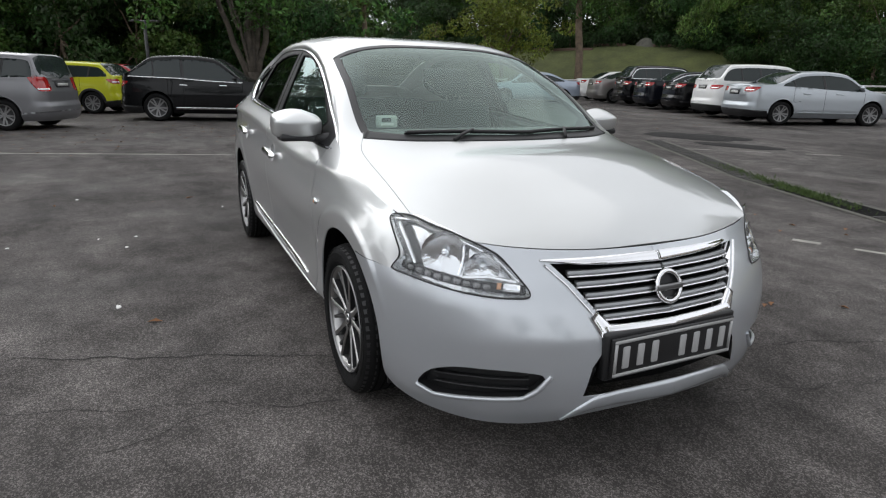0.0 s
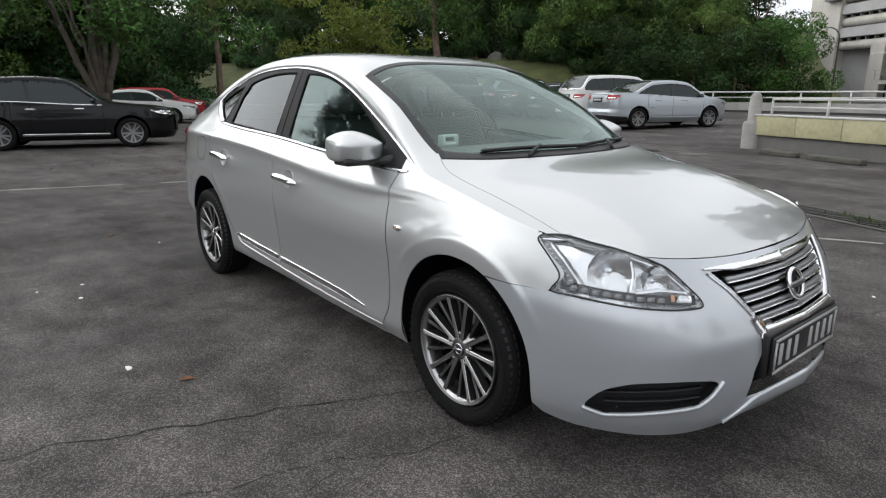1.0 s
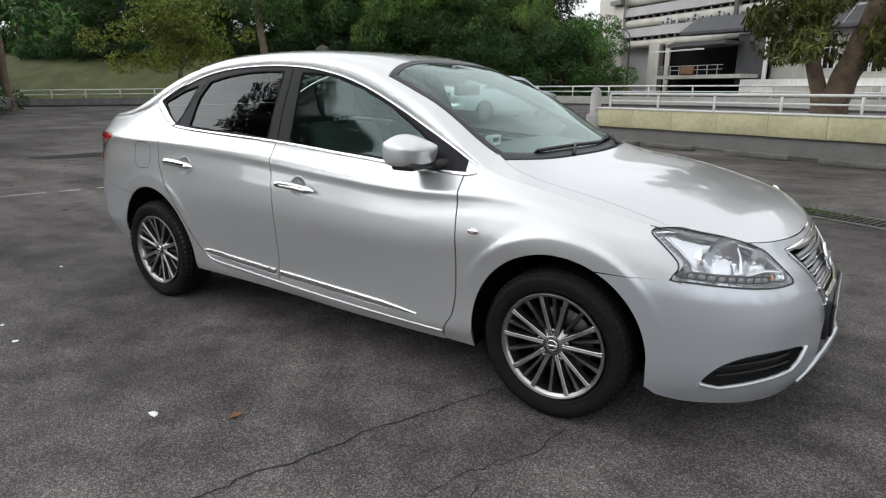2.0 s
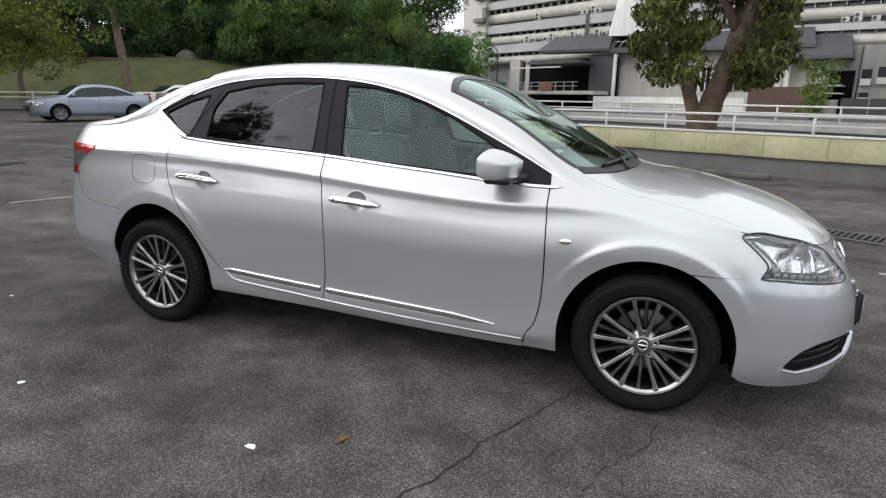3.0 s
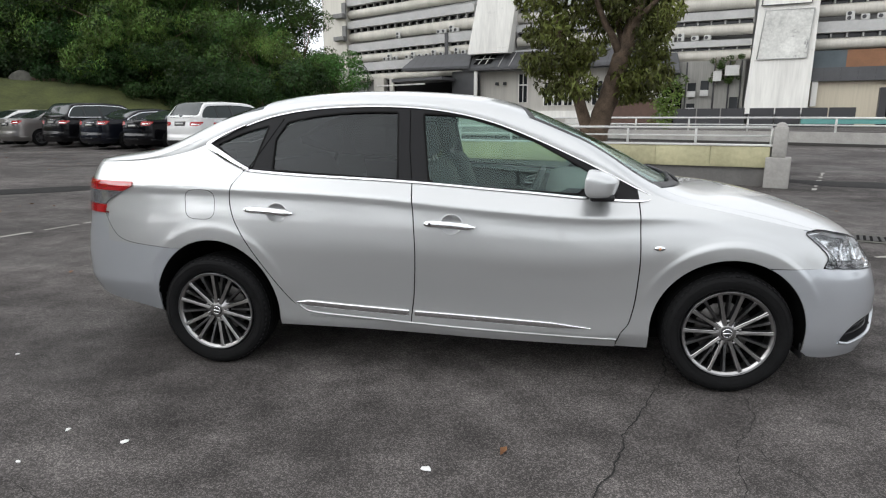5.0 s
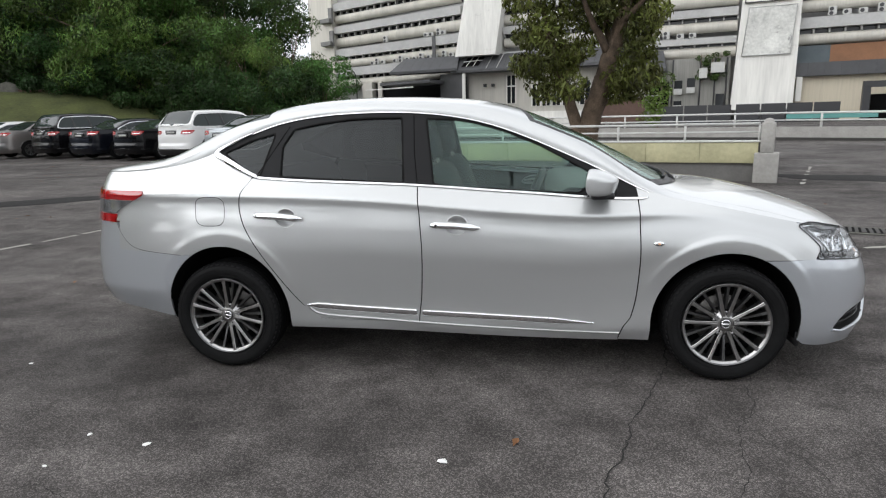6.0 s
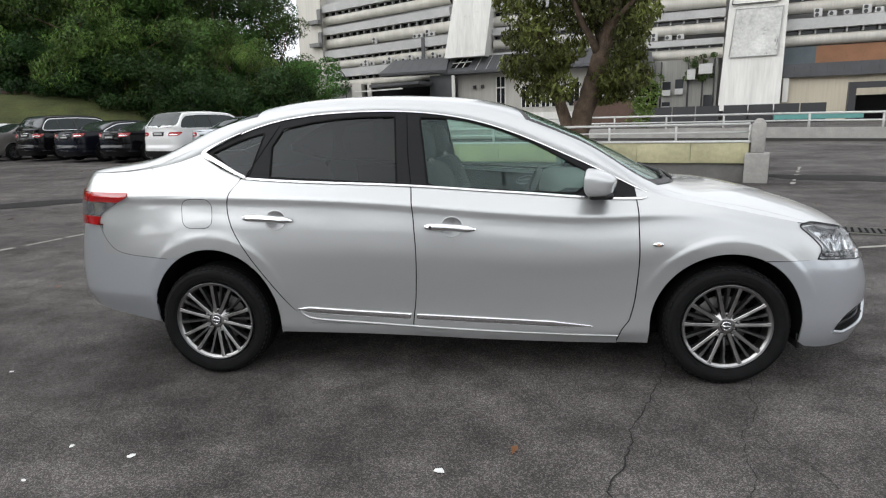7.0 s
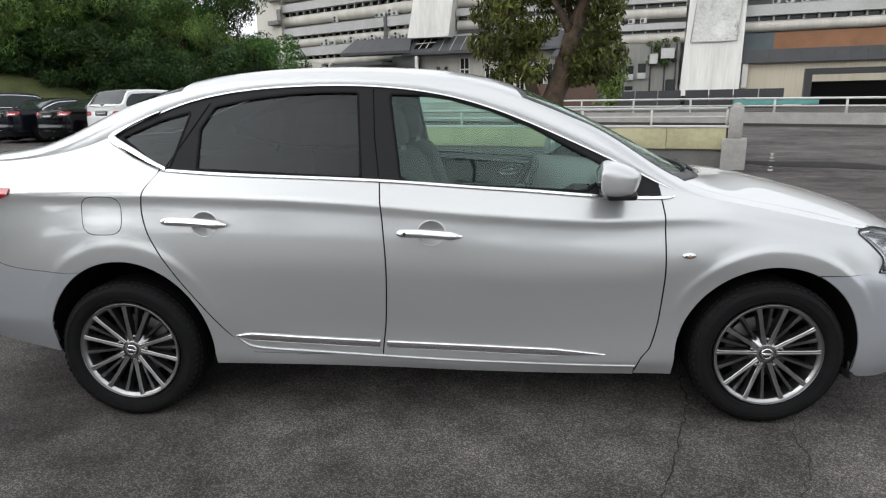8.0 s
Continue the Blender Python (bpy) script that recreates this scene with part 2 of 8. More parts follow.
def monotone(xs, ys):
    """A cubic that never overshoots its control points."""
    xs, ys = np.asarray(xs, float), np.asarray(ys, float)
    h, d = np.diff(xs), np.diff(ys) / np.diff(xs)
    m = np.r_[d[0], np.where(d[:-1] * d[1:] > 0, 2 * d[:-1] * d[1:] / np.where(d[:-1] + d[1:] == 0, 1, d[:-1] + d[1:]), 0), d[-1]]

    def f(x):
        x = np.clip(np.asarray(x, float), xs[0], xs[-1])
        i = np.clip(np.searchsorted(xs, x) - 1, 0, len(xs) - 2)
        t = (x - xs[i]) / h[i]
        return ys[i] * (1 + 2 * t) * (1 - t) ** 2 + h[i] * m[i] * t * (1 - t) ** 2 + ys[i + 1] * t**2 * (3 - 2 * t) + h[i] * m[i + 1] * t**2 * (t - 1)

    return f


# half plan outline at the widest height, from the tail's middle round the side to the nose's middle
PLAN_X = [-2.40, -2.38, -2.32, -2.21, -2.04, -1.75, -1.35, -0.8, 0.0, 0.8, 1.3, 1.6, 1.8, 1.95, 2.08, 2.19, 2.26, 2.29]
PLAN_W = [0.0, 0.28, 0.54, 0.70, 0.80, 0.865, 0.885, 0.888, 0.888, 0.888, 0.885, 0.868, 0.83, 0.765, 0.665, 0.49, 0.26, 0.0]
_run = np.r_[0, np.cumsum(np.hypot(np.diff(PLAN_X), np.diff(PLAN_W)))]
_run = _run - _run[8]
_px, _pw = spline(_run, PLAN_X), spline(_run, PLAN_W)
S_TAIL, S_NOSE = float(_run[0]), float(_run[-1])

# inset from the outline by height, at stations along the outline: (station, shoulder height, heights, insets)
TAIL_MIDDLE = (S_TAIL, 1.0, [0.25, 0.30, 0.36, 0.43, 0.455, 0.55, 0.66, 0.80, 0.95, 1.08, 1.14, 1.3, 1.5], [0.085, 0.062, 0.036, 0.006, 0.0, 0.0, 0.01, 0.05, 0.07, 0.10, 0.15, 0.4, 0.6])
TAIL_CORNER = (-2.45, 1.0, [0.25, 0.30, 0.36, 0.43, 0.455, 0.55, 0.66, 0.80, 0.95, 1.08, 1.14, 1.3, 1.5], [0.085, 0.062, 0.036, 0.006, 0.0, 0.0, 0.01, 0.04, 0.055, 0.09, 0.14, 0.35, 0.6])
TAIL_LAMP = (-1.95, 0.999, [0.25, 0.30, 0.36, 0.43, 0.455, 0.55, 0.66, 0.80, 0.93, 0.965, 0.996, 1.004, 1.06, 1.13, 1.3, 1.5], [0.085, 0.062, 0.036, 0.006, 0.0, 0.0, 0.0, 0.012, 0.035, 0.038, 0.035, 0.04, 0.098, 0.17, 0.36, 0.6])
REAR_AXLE = (-1.35, 0.998, [0.20, 0.34, 0.50, 0.70, 0.84, 0.93, 0.96, 0.995, 1.003, 1.06, 1.20, 1.33, 1.5], [0.05, 0.02, 0.0, -0.004, 0.004, 0.020, 0.0225, 0.018, 0.023, 0.078, 0.175, 0.27, 0.42])
REAR_DOOR = (-0.75, 0.978, [0.20, 0.27, 0.36, 0.55, 0.70, 0.82, 0.91, 0.94, 0.975, 0.983, 1.05, 1.14, 1.22, 1.31, 1.40, 1.5], [0.07, 0.035, 0.03, 0.012, 0.0, 0.006, 0.018, 0.0205, 0.016, 0.021, 0.078, 0.128, 0.17, 0.218, 0.268, 0.36])
CENTRE_PILLAR = (0.0, 0.920, [0.20, 0.27, 0.36, 0.55, 0.68, 0.78, 0.86, 0.885, 0.917, 0.925, 1.01, 1.12, 1.20, 1.30, 1.40, 1.5], [0.07, 0.035, 0.034, 0.014, 0.0, 0.005, 0.017, 0.0195, 0.015, 0.020, 0.078, 0.132, 0.172, 0.223, 0.277, 0.36])
FRONT_DOOR = (0.75, 0.876, [0.20, 0.27, 0.36, 0.55, 0.66, 0.74, 0.82, 0.845, 0.873, 0.881, 0.98, 1.07, 1.15, 1.26, 1.38, 1.5], [0.07, 0.03, 0.03, 0.014, 0.0, 0.006, 0.022, 0.0245, 0.020, 0.026, 0.098, 0.147, 0.189, 0.246, 0.308, 0.375])
FENDER_REAR = (1.10, 0.883, [0.20, 0.30, 0.45, 0.60, 0.70, 0.78, 0.85, 0.88, 0.89, 0.96, 1.10, 1.5], [0.05, 0.025, 0.02, 0.01, 0.0, 0.013, 0.031, 0.035, 0.042, 0.118, 0.25, 0.5])
FRONT_AXLE = (1.45, 0.845, [0.20, 0.30, 0.45, 0.60, 0.70, 0.80, 0.86, 0.92, 1.1, 1.5], [0.03, 0.01, 0.0, -0.004, 0.0, 0.025, 0.06, 0.13, 0.3, 0.6])
NOSE_CORNER = (1.90, 0.80, [0.17, 0.24, 0.34, 0.46, 0.57, 0.66, 0.74, 0.82, 1.0, 1.5], [0.05, 0.018, 0.002, 0.0, 0.005, 0.03, 0.06, 0.11, 0.3, 0.8])
NOSE_SIDE = (2.40, 0.80, [0.17, 0.24, 0.34, 0.46, 0.54, 0.62, 0.70, 0.78, 1.0, 1.5], [0.06, 0.03, 0.018, 0.02, 0.04, 0.075, 0.13, 0.19, 0.4, 0.9])
NOSE_MIDDLE = (S_NOSE, 0.80, [0.17, 0.24, 0.34, 0.46, 0.54, 0.62, 0.70, 0.76, 1.0, 1.5], [0.10, 0.02, 0.01, 0.04, 0.075, 0.115, 0.155, 0.20, 0.4, 0.9])
PROFILES = [TAIL_MIDDLE, TAIL_CORNER, TAIL_LAMP, REAR_AXLE, REAR_DOOR, CENTRE_PILLAR, FRONT_DOOR, FENDER_REAR, FRONT_AXLE, NOSE_CORNER, NOSE_SIDE, NOSE_MIDDLE]
GS, GZ = np.arange(S_TAIL - 0.4, S_NOSE + 0.4, 0.01), np.arange(0.10, 1.60, 0.005)


def _inset_grid():
    """The insets over station and height; stations are blended along the shoulder line, so that its crease stays sharp."""
    st = np.array([q[0] for q in PROFILES])
    gv = np.arange(-0.95, 0.80, 0.01)
    at = np.array([monotone(z, d)(zc + gv) for _, zc, z, d in PROFILES])
    mirror = np.where(GS > S_NOSE, 2 * S_NOSE - GS, np.where(GS < S_TAIL, 2 * S_TAIL - GS, GS))
    g = np.array([monotone(st, at[:, j])(mirror) for j in range(len(gv))]).T
    for axis, sig in ((0, 10.0), (1, 0.9)):
        k = np.exp(-0.5 * (np.arange(-int(4 * sig), int(4 * sig) + 1) / sig) ** 2)
        k /= k.sum()
        pad = [(len(k) // 2, len(k) // 2) if a == axis else (0, 0) for a in (0, 1)]
        g = np.apply_along_axis(lambda v: np.convolve(v, k, "valid"), axis, np.pad(g, pad, "edge"))
    shoulder = spline([S_TAIL, -2.45, -1.95, -1.35, -0.75, -0.3, 0.0, 0.288, 0.75, 1.10, 1.45, 1.90, 2.40, S_NOSE], [1.0, 1.0, 0.999, 0.998, 0.978, 0.949, 0.920, 0.896, 0.876, 0.883, 0.845, 0.80, 0.80, 0.80])(mirror)
    g = np.array([np.interp(GZ, gv + c, row) for row, c in zip(g, shoulder)])
    # flares round the wheels: rising towards their outer edge, then falling to the panel
    for cx, a, b in ((1.345, 0.37, 0.375), (-1.338, 0.363, 0.405)):
        rho = np.hypot((GS[:, None] - cx) / a, (GZ[None, :] - 0.31) / b)
        out = np.interp(rho, [0.0, 1.0, 1.165, 1.185, 1.24, 1.30], [0.001, 0.0012, 0.0085, 0.0080, 0.0015, 0.0])
        g = g - out * (1.0 if cx > 0 else 0.5) * np.clip((GZ[None, :] - 0.45) / 0.2, 0, 1)
    return g


INSET = _inset_grid()


def tub(s, z, lift=0.0):
    """A point of the right-hand side, station s round the outline and height z, lifted outwards: x, w (outwards from the middle), z."""
    s, z = np.broadcast_arrays(np.asarray(s, float), np.asarray(z, float))
    fs, fz = np.clip((s - GS[0]) / 0.01, 0, len(GS) - 1.001), np.clip((z - GZ[0]) / 0.005, 0, len(GZ) - 1.001)
    i, j = fs.astype(int), fz.astype(int)
    u, v = fs - i, fz - j
    d = (INSET[i, j] * (1 - u) + INSET[i + 1, j] * u) * (1 - v) + (INSET[i, j + 1] * (1 - u) + INSET[i + 1, j + 1] * u) * v - lift
    fold = s > S_NOSE
    s, sign = np.where(fold, 2 * S_NOSE - s, s), np.where(fold, -1.0, 1.0)
    x, w = _px(s), _pw(s) * sign
    sc = np.clip(s, S_TAIL + 0.004, S_NOSE - 0.004)
    tx, tw = (_px(sc + 0.004) - _px(sc - 0.004)) * sign, _pw(sc + 0.004) - _pw(sc - 0.004)
    n = np.hypot(tx, tw)
    return np.stack([x + tw / n * d, w - tx / n * d, z], -1)


# the line where the side ends: belt to roof rail to fender top, by station
rail_z = spline([S_TAIL, -2.35, -2.05, -1.80, -1.60, -1.42, -1.20, -0.95, -0.60, -0.25, 0.15, 0.57, 0.80, 0.98, 1.15, 1.40, 1.68, 1.95, 2.2, 2.45, 2.75, S_NOSE],
                [1.115, 1.11, 1.115, 1.13, 1.16, 1.215, 1.32, 1.39, 1.42, 1.412, 1.34, 1.17, 1.06, 0.975, 0.935, 0.885, 0.825, 0.78, 0.755, 0.74, 0.735, 0.735])
roof_z = spline([-2.27, -2.15, -1.95, -1.75, -1.45, -1.1, -0.8, -0.45, -0.1, 0.25, 0.6, 0.95, 1.2, 1.45, 1.7, 1.9, 2.04, 2.12],
                [1.12, 1.14, 1.17, 1.208, 1.35, 1.465, 1.500, 1.509, 1.494, 1.44, 1.30, 1.125, 1.0, 0.965, 0.915, 0.855, 0.79, 0.735])
_rs = np.linspace(S_TAIL, S_NOSE, 900)
_rp = tub(_rs, rail_z(_rs))
_keep = np.r_[True, np.diff(np.maximum.accumulate(_rp[:, 0])) > 1e-6]
RAIL_X, RAIL_W, RAIL_ZX = _rp[_keep, 0], _rp[_keep, 1], _rp[_keep, 2]


def top(x, w, lift=0.0):
    """A point of the upper side at x, w from the middle."""
    x, w = np.broadcast_arrays(np.asarray(x, float), np.asarray(w, float))
    we, ze = np.interp(x, RAIL_X, RAIL_W), np.interp(x, RAIL_X, RAIL_ZX)
    zc = np.maximum(roof_z(x), ze)
    b = np.clip(np.abs(w) / np.maximum(we, 1e-4), 0, 1)
    k = np.clip((1.1 - x) / 0.5, 0, 1)
    k = k * k * (3 - 2 * k)
    hood, cabin = 1 - b**2.6, np.maximum(1 - b**4, 0) ** 0.385
    return np.stack([x, w, ze + (zc - ze) * (hood + (cabin - hood) * k) + lift], -1)

# ---- the silver sedan ----
sedan = thing("sedan", "clean silver four-door sedan with chrome trim parked on the asphalt", "car", (0, CAR_Y, 0))


def grid_mesh(p, side=1, flange=0.012):
    """A panel from an n x m grid of x, w, z, with its edges folded inwards. side: 1 right, -1 left, 0: w is -y as it stands."""
    n, m = p.shape[:2]
    v = p.reshape(-1, 3).copy()
    v[:, 1] *= -1 if side >= 0 else 1
    q = np.arange(n * m).reshape(n, m)
    f = np.stack([q[:-1, :-1], q[1:, :-1], q[1:, 1:], q[:-1, 1:]], -1).reshape(-1, 4)
    a = v[f]
    nrm = np.cross(a[:, 2] - a[:, 0], a[:, 3] - a[:, 1])
    out = a.mean(1) - np.array([np.clip(a.mean(1)[:, 0], -1.0, 1.0).mean(), 0, 0.55])
    if (nrm * out).sum() < 0:
        f = f[:, ::-1]
    faces = [tuple(i) for i in f]
    if flange:
        edge = np.r_[q[:, 0], q[-1, 1:], q[::-1, -1][1:], q[0, ::-1][1:-1]]
        mid = v.mean(0)
        vn = np.zeros_like(v)
        nn = np.cross(v[f[:, 2]] - v[f[:, 0]], v[f[:, 3]] - v[f[:, 1]])
        for k in range(4):
            np.add.at(vn, f[:, k], nn)
        vn /= np.linalg.norm(vn, axis=1, keepdims=True) + 1e-9
        low = v[edge] - vn[edge] * flange
        base = len(v)
        v = np.r_[v, v[edge], low]
        k = len(edge)
        ring = [(base + i, base + (i + 1) % k, base + k + (i + 1) % k, base + k + i) for i in range(k)]
        a0 = np.cross(v[ring[0][1]] - v[ring[0][0]], v[ring[0][3]] - v[ring[0][0]])
        if a0 @ (v[ring[0][0]] - mid) < 0:
            ring = [r[::-1] for r in ring]
        faces += ring
    return v, faces


def span(left, right, low, high, n, m, iters=4):
    """Stations and heights over a region bounded by left(z), right(z), low(s), high(s)."""
    u, t = np.meshgrid(np.linspace(0, 1, n), np.linspace(0, 1, m), indexing="ij")
    z = 0.6 + 0 * u
    for _ in range(iters):
        s = left(z) + (right(z) - left(z)) * u
        z = low(s) + (high(s) - low(s)) * t
    return s, z


both = ((1, "right"), (-1, "left"))
GAP = 0.003
belt_z = monotone([-1.45, -1.153, -0.231, 0.29, 0.888, 0.985], [1.17, 1.085, 1.032, 0.991, 0.952, 0.955])
door_front = monotone([0.20, 0.278, 0.341, 0.48, 0.662, 0.805, 0.95, 1.0], [0.815, 0.836, 0.876, 0.901, 0.909, 0.905, 0.899, 0.892])
door_mid = monotone([0.25, 0.298, 0.455, 0.678, 0.828, 1.03], [-0.243, -0.241, -0.222, -0.211, -0.218, -0.236])
door_rear = monotone([0.29, 0.32, 0.387, 0.528, 0.69, 0.846, 0.936, 1.007, 1.10], [-0.79, -0.828, -0.90, -1.009, -1.117, -1.199, -1.217, -1.205, -1.147])
door_low = monotone([-0.9, -0.78, -0.242, 0.278, 0.663, 0.9], [0.31, 0.303, 0.289, 0.266, 0.254, 0.243])
sill_low = monotone([-1.0, -0.595, -0.155, 0.276, 0.696, 1.0], [0.245, 0.24, 0.223, 0.209, 0.20, 0.20])


def arch(s, cx, cz, a, b):
    return cz + b * np.sqrt(np.clip(1 - ((s - cx) / a) ** 2, 0, 1))


def arch_front(s):
    return np.where(s < 0.975, 0.20, np.where(np.abs(s - 1.345) <= 0.37, arch(s, 1.345, 0.31, 0.37, 0.375), 0.31))


def arch_rear(s):
    return np.where(s > -0.975, 0.25, np.where(np.abs(s + 1.338) <= 0.363, arch(s, -1.338, 0.31, 0.363, 0.405), 0.28))


def side_panel(name, s, z, material, label="", lift=0.0, flange=0.012, parent=None):
    for side, _ in both:
        part(name, grid_mesh(tub(s, z, lift), side, flange), material, parent or sedan, label)


BOWLS = ((-0.023, 0.827), (-0.953, 0.869))  # centres of the hollows behind the door handles


def bowl_outline(c):
    a = np.linspace(0, 2 * math.pi, 36, endpoint=False)
    return np.stack([c[0] + 0.056 * np.cos(a), c[1] + 0.051 * np.sin(a)], 1)


def arch_line(cx, a, b, z0, z1):
    """A wheel opening's edge from its rear foot over the top to its front foot."""
    k = np.linspace(math.pi, 0, 60)
    p = np.stack([cx + a * np.cos(k), 0.31 + b * np.sin(k)], 1)
    return np.r_[[(cx - a, z0)], p, [(cx + a, z1)]]


def body_panels():
    for name, back, front, centre in (("front_door", door_mid, door_front, BOWLS[0]), ("rear_door", door_rear, door_mid, BOWLS[1])):
        s, z = span(lambda z: back(z) + GAP, lambda z: front(z) - GAP, lambda s: door_low(s), lambda s: belt_z(s) - 0.004, 130, 110)
        edge = [(q[0], q[1]) for q in np.r_[np.stack([s[:, 0], z[:, 0]], 1), np.stack([s[-1], z[-1]], 1)[1:], np.stack([s[:, -1], z[:, -1]], 1)[::-1][1:], np.stack([s[0], z[0]], 1)[::-1][1:-1]]]
        s, z, which = cut(s, z, [bowl_outline(centre)])
        for side, _ in both:
            part(name, joined(faces_where(tub(s, z), which == -1, side), walls(edge, 0.012, side)), SILVER, sedan)
    # sill under the doors
    s, z = span(lambda z: -0.975 + 0 * z, lambda z: 0.818 + 0 * z, sill_low, lambda s: door_low(s) - GAP, 90, 10)
    side_panel("sill", s, z, SILVER)
    # front fender: over the wheel, between door and lamp
    global hl_back
    hl_back = monotone([0.2, 0.60, 0.645, 0.70, 0.758, 0.809, 0.83, 0.9], [1.76, 1.76, 1.768, 1.812, 1.752, 1.694, 1.684, 1.684])
    fz = 0.685
    front_edge = lambda z, sgn: 1.345 + sgn * 0.37 * np.sqrt(np.clip(1 - ((np.maximum(z, 0.31) - 0.31) / 0.375) ** 2, 0, 1))  # noqa: E731
    u, t = np.meshgrid(np.linspace(0, 1, 110), np.linspace(0, 1, 40), indexing="ij")
    z = 0.75 + 0 * u
    for _ in range(40):
        s = door_front(z) + GAP + (hl_back(z) - door_front(z) - GAP) * u
        z = 0.5 * z + 0.5 * (fz + (rail_z(s) - fz) * t)
    over = (s, z)
    z, u = np.meshgrid(0.205 + (fz - 0.205) * np.sin(np.linspace(0, math.pi / 2, 60)), np.linspace(0, 1, 40))
    behind = (door_front(z) + GAP + (front_edge(z, -1) - door_front(z) - GAP) * u, z)
    u, t = np.meshgrid(np.linspace(0, 1, 50), np.linspace(0, 1, 12), indexing="ij")
    z = 0.67 + 0 * u
    for _ in range(40):
        s = front_edge(z, 1) + (hl_back(z) - front_edge(z, 1)) * u
        lo = 0.648 - 0.02 * (s - 1.51)
        z = 0.5 * z + 0.5 * (lo + (fz - lo) * t)
    for side, _ in both:
        part("front_fender", joined(*(grid_mesh(tub(s, z), side, 0.0) for s, z in (over, behind, (s, z)))), SILVER, sedan)
    # rear quarter: from the door round to the tail lamp, up to the rail
    q_front = monotone([0.2, 0.3, 0.387, 0.528, 0.69, 0.846, 0.936, 1.007, 1.09, 1.12, 1.16, 1.25, 1.5], [-0.79, -0.80, -0.90, -1.009, -1.117, -1.199, -1.217, -1.205, -1.16, -1.20, -1.30, -1.41, -1.41])
    zs = 0.714
    arch_edge = lambda z, sgn: -1.338 + sgn * 0.363 * np.sqrt(np.clip(1 - ((np.maximum(z, 0.31) - 0.31) / 0.405) ** 2, 0, 1))  # noqa: E731
    pieces = []
    u, t = np.meshgrid(np.linspace(0, 1, 110), np.linspace(0, 1, 50), indexing="ij")
    z = 0.9 + 0 * u
    for _ in range(20):
        s = -2.0 + (q_front(z) - GAP + 2.0) * u
        z = zs + (rail_z(s) - zs) * t
    pieces.append((s, z))
    z, u = np.meshgrid(0.25 + (zs - 0.25) * np.sin(np.linspace(0, math.pi / 2, 50)), np.linspace(0, 1, 40))
    pieces.append((arch_edge(z, 1) + (q_front(z) - GAP - arch_edge(z, 1)) * u, z))
    t, u = np.meshgrid(np.linspace(0, 1, 16), np.linspace(0, 1, 50))
    z = 0.69 + 0 * u
    for _ in range(20):
        s = -2.0 + (arch_edge(z, -1) + 2.0) * u
        lo = 0.665 + 0.05 * np.clip(-1.58 - s, 0, 0.4)
        z = lo + (zs - lo) * t
    pieces.append((s, z))
    for side, _ in both:
        part("rear_quarter_panel", joined(*(grid_mesh(tub(s, z), side, 0.0) for s, z in pieces)), SILVER, sedan)
        for line in (arch_line(-1.338, 0.363, 0.405, 0.275, 0.24), arch_line(1.345, 0.37, 0.375, 0.205, 0.22)):
            p, q, r = tub(line[:, 0], line[:, 1], 0.0), tub(line[:, 0], line[:, 1], -0.005), tub(line[:, 0], line[:, 1], -0.05)
            q[:, 2] -= 0.002
            r[:, 2] += 0.004
            n = len(line)
            v = np.r_[p, q]
            v[:, 1] *= -side
            part("arch_lip", (v, [(i, i + 1, n + i + 1, n + i) for i in range(n - 1)]), SILVER, sedan)
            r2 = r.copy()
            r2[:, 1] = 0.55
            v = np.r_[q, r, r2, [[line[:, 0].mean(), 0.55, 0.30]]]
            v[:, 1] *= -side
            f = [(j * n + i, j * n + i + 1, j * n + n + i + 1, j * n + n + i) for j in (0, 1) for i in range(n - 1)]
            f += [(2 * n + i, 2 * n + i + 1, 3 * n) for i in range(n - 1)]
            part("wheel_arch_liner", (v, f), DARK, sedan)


def both_sides(s, z, lift=0.0):
    """A grid that runs from the right-hand side round the nose or tail to the left: right half as it stands, then mirrored."""
    p = tub(s, z, lift)
    q = p[::-1].copy()
    q[:, :, 1] *= -1
    return np.concatenate([p, q[1:]], 0)


def rear_bumper():
    s, z = np.meshgrid(np.linspace(-1.513, S_TAIL, 100), np.linspace(0, 1, 60), indexing="ij")
    top_z = monotone([S_TAIL, -2.3, -2.03, -1.96, -1.875, -1.575], [0.84, 0.84, 0.84, 0.733, 0.69, 0.6625])
    lo = np.maximum(arch_rear(s), monotone([S_TAIL, -2.3, -1.942, -1.729, -1.575], [0.352, 0.348, 0.322, 0.288, 0.27])(s))
    z = lo + (top_z(s) - lo) * z
    part("rear_bumper", grid_mesh(both_sides(s, z), 0), SILVER_BUMPER, sedan)
    s, z = np.meshgrid(np.linspace(-2.0, S_TAIL, 70), np.linspace(0, 1, 24), indexing="ij")
    z = 0.845 + (rail_z(s) - 0.845) * z
    part("tail_panel", grid_mesh(both_sides(s, z), 0), SILVER, sedan)


hood_edge = monotone([0.98, 1.13, 1.28, 1.54, 1.75, 2.2], [0.658, 0.715, 0.728, 0.74, 0.745, 0.745])
screen_base = spline([-0.75, -0.55, -0.36, 0, 0.36, 0.55, 0.75], [0.93, 1.085, 1.150, 1.185, 1.150, 1.085, 0.93])
screen_side = monotone([0.2, 0.351, 0.643, 0.967, 1.06], [0.585, 0.61, 0.64, 0.668, 0.66])
header_x = spline([-0.62, -0.4, 0, 0.4, 0.62], [0.355, 0.29, 0.255, 0.29, 0.355])
rear_top = spline([-0.62, 0, 0.62], [-1.12, -1.05, -1.12])
rear_base = spline([-0.7, 0, 0.7], [-1.74, -1.86, -1.74])


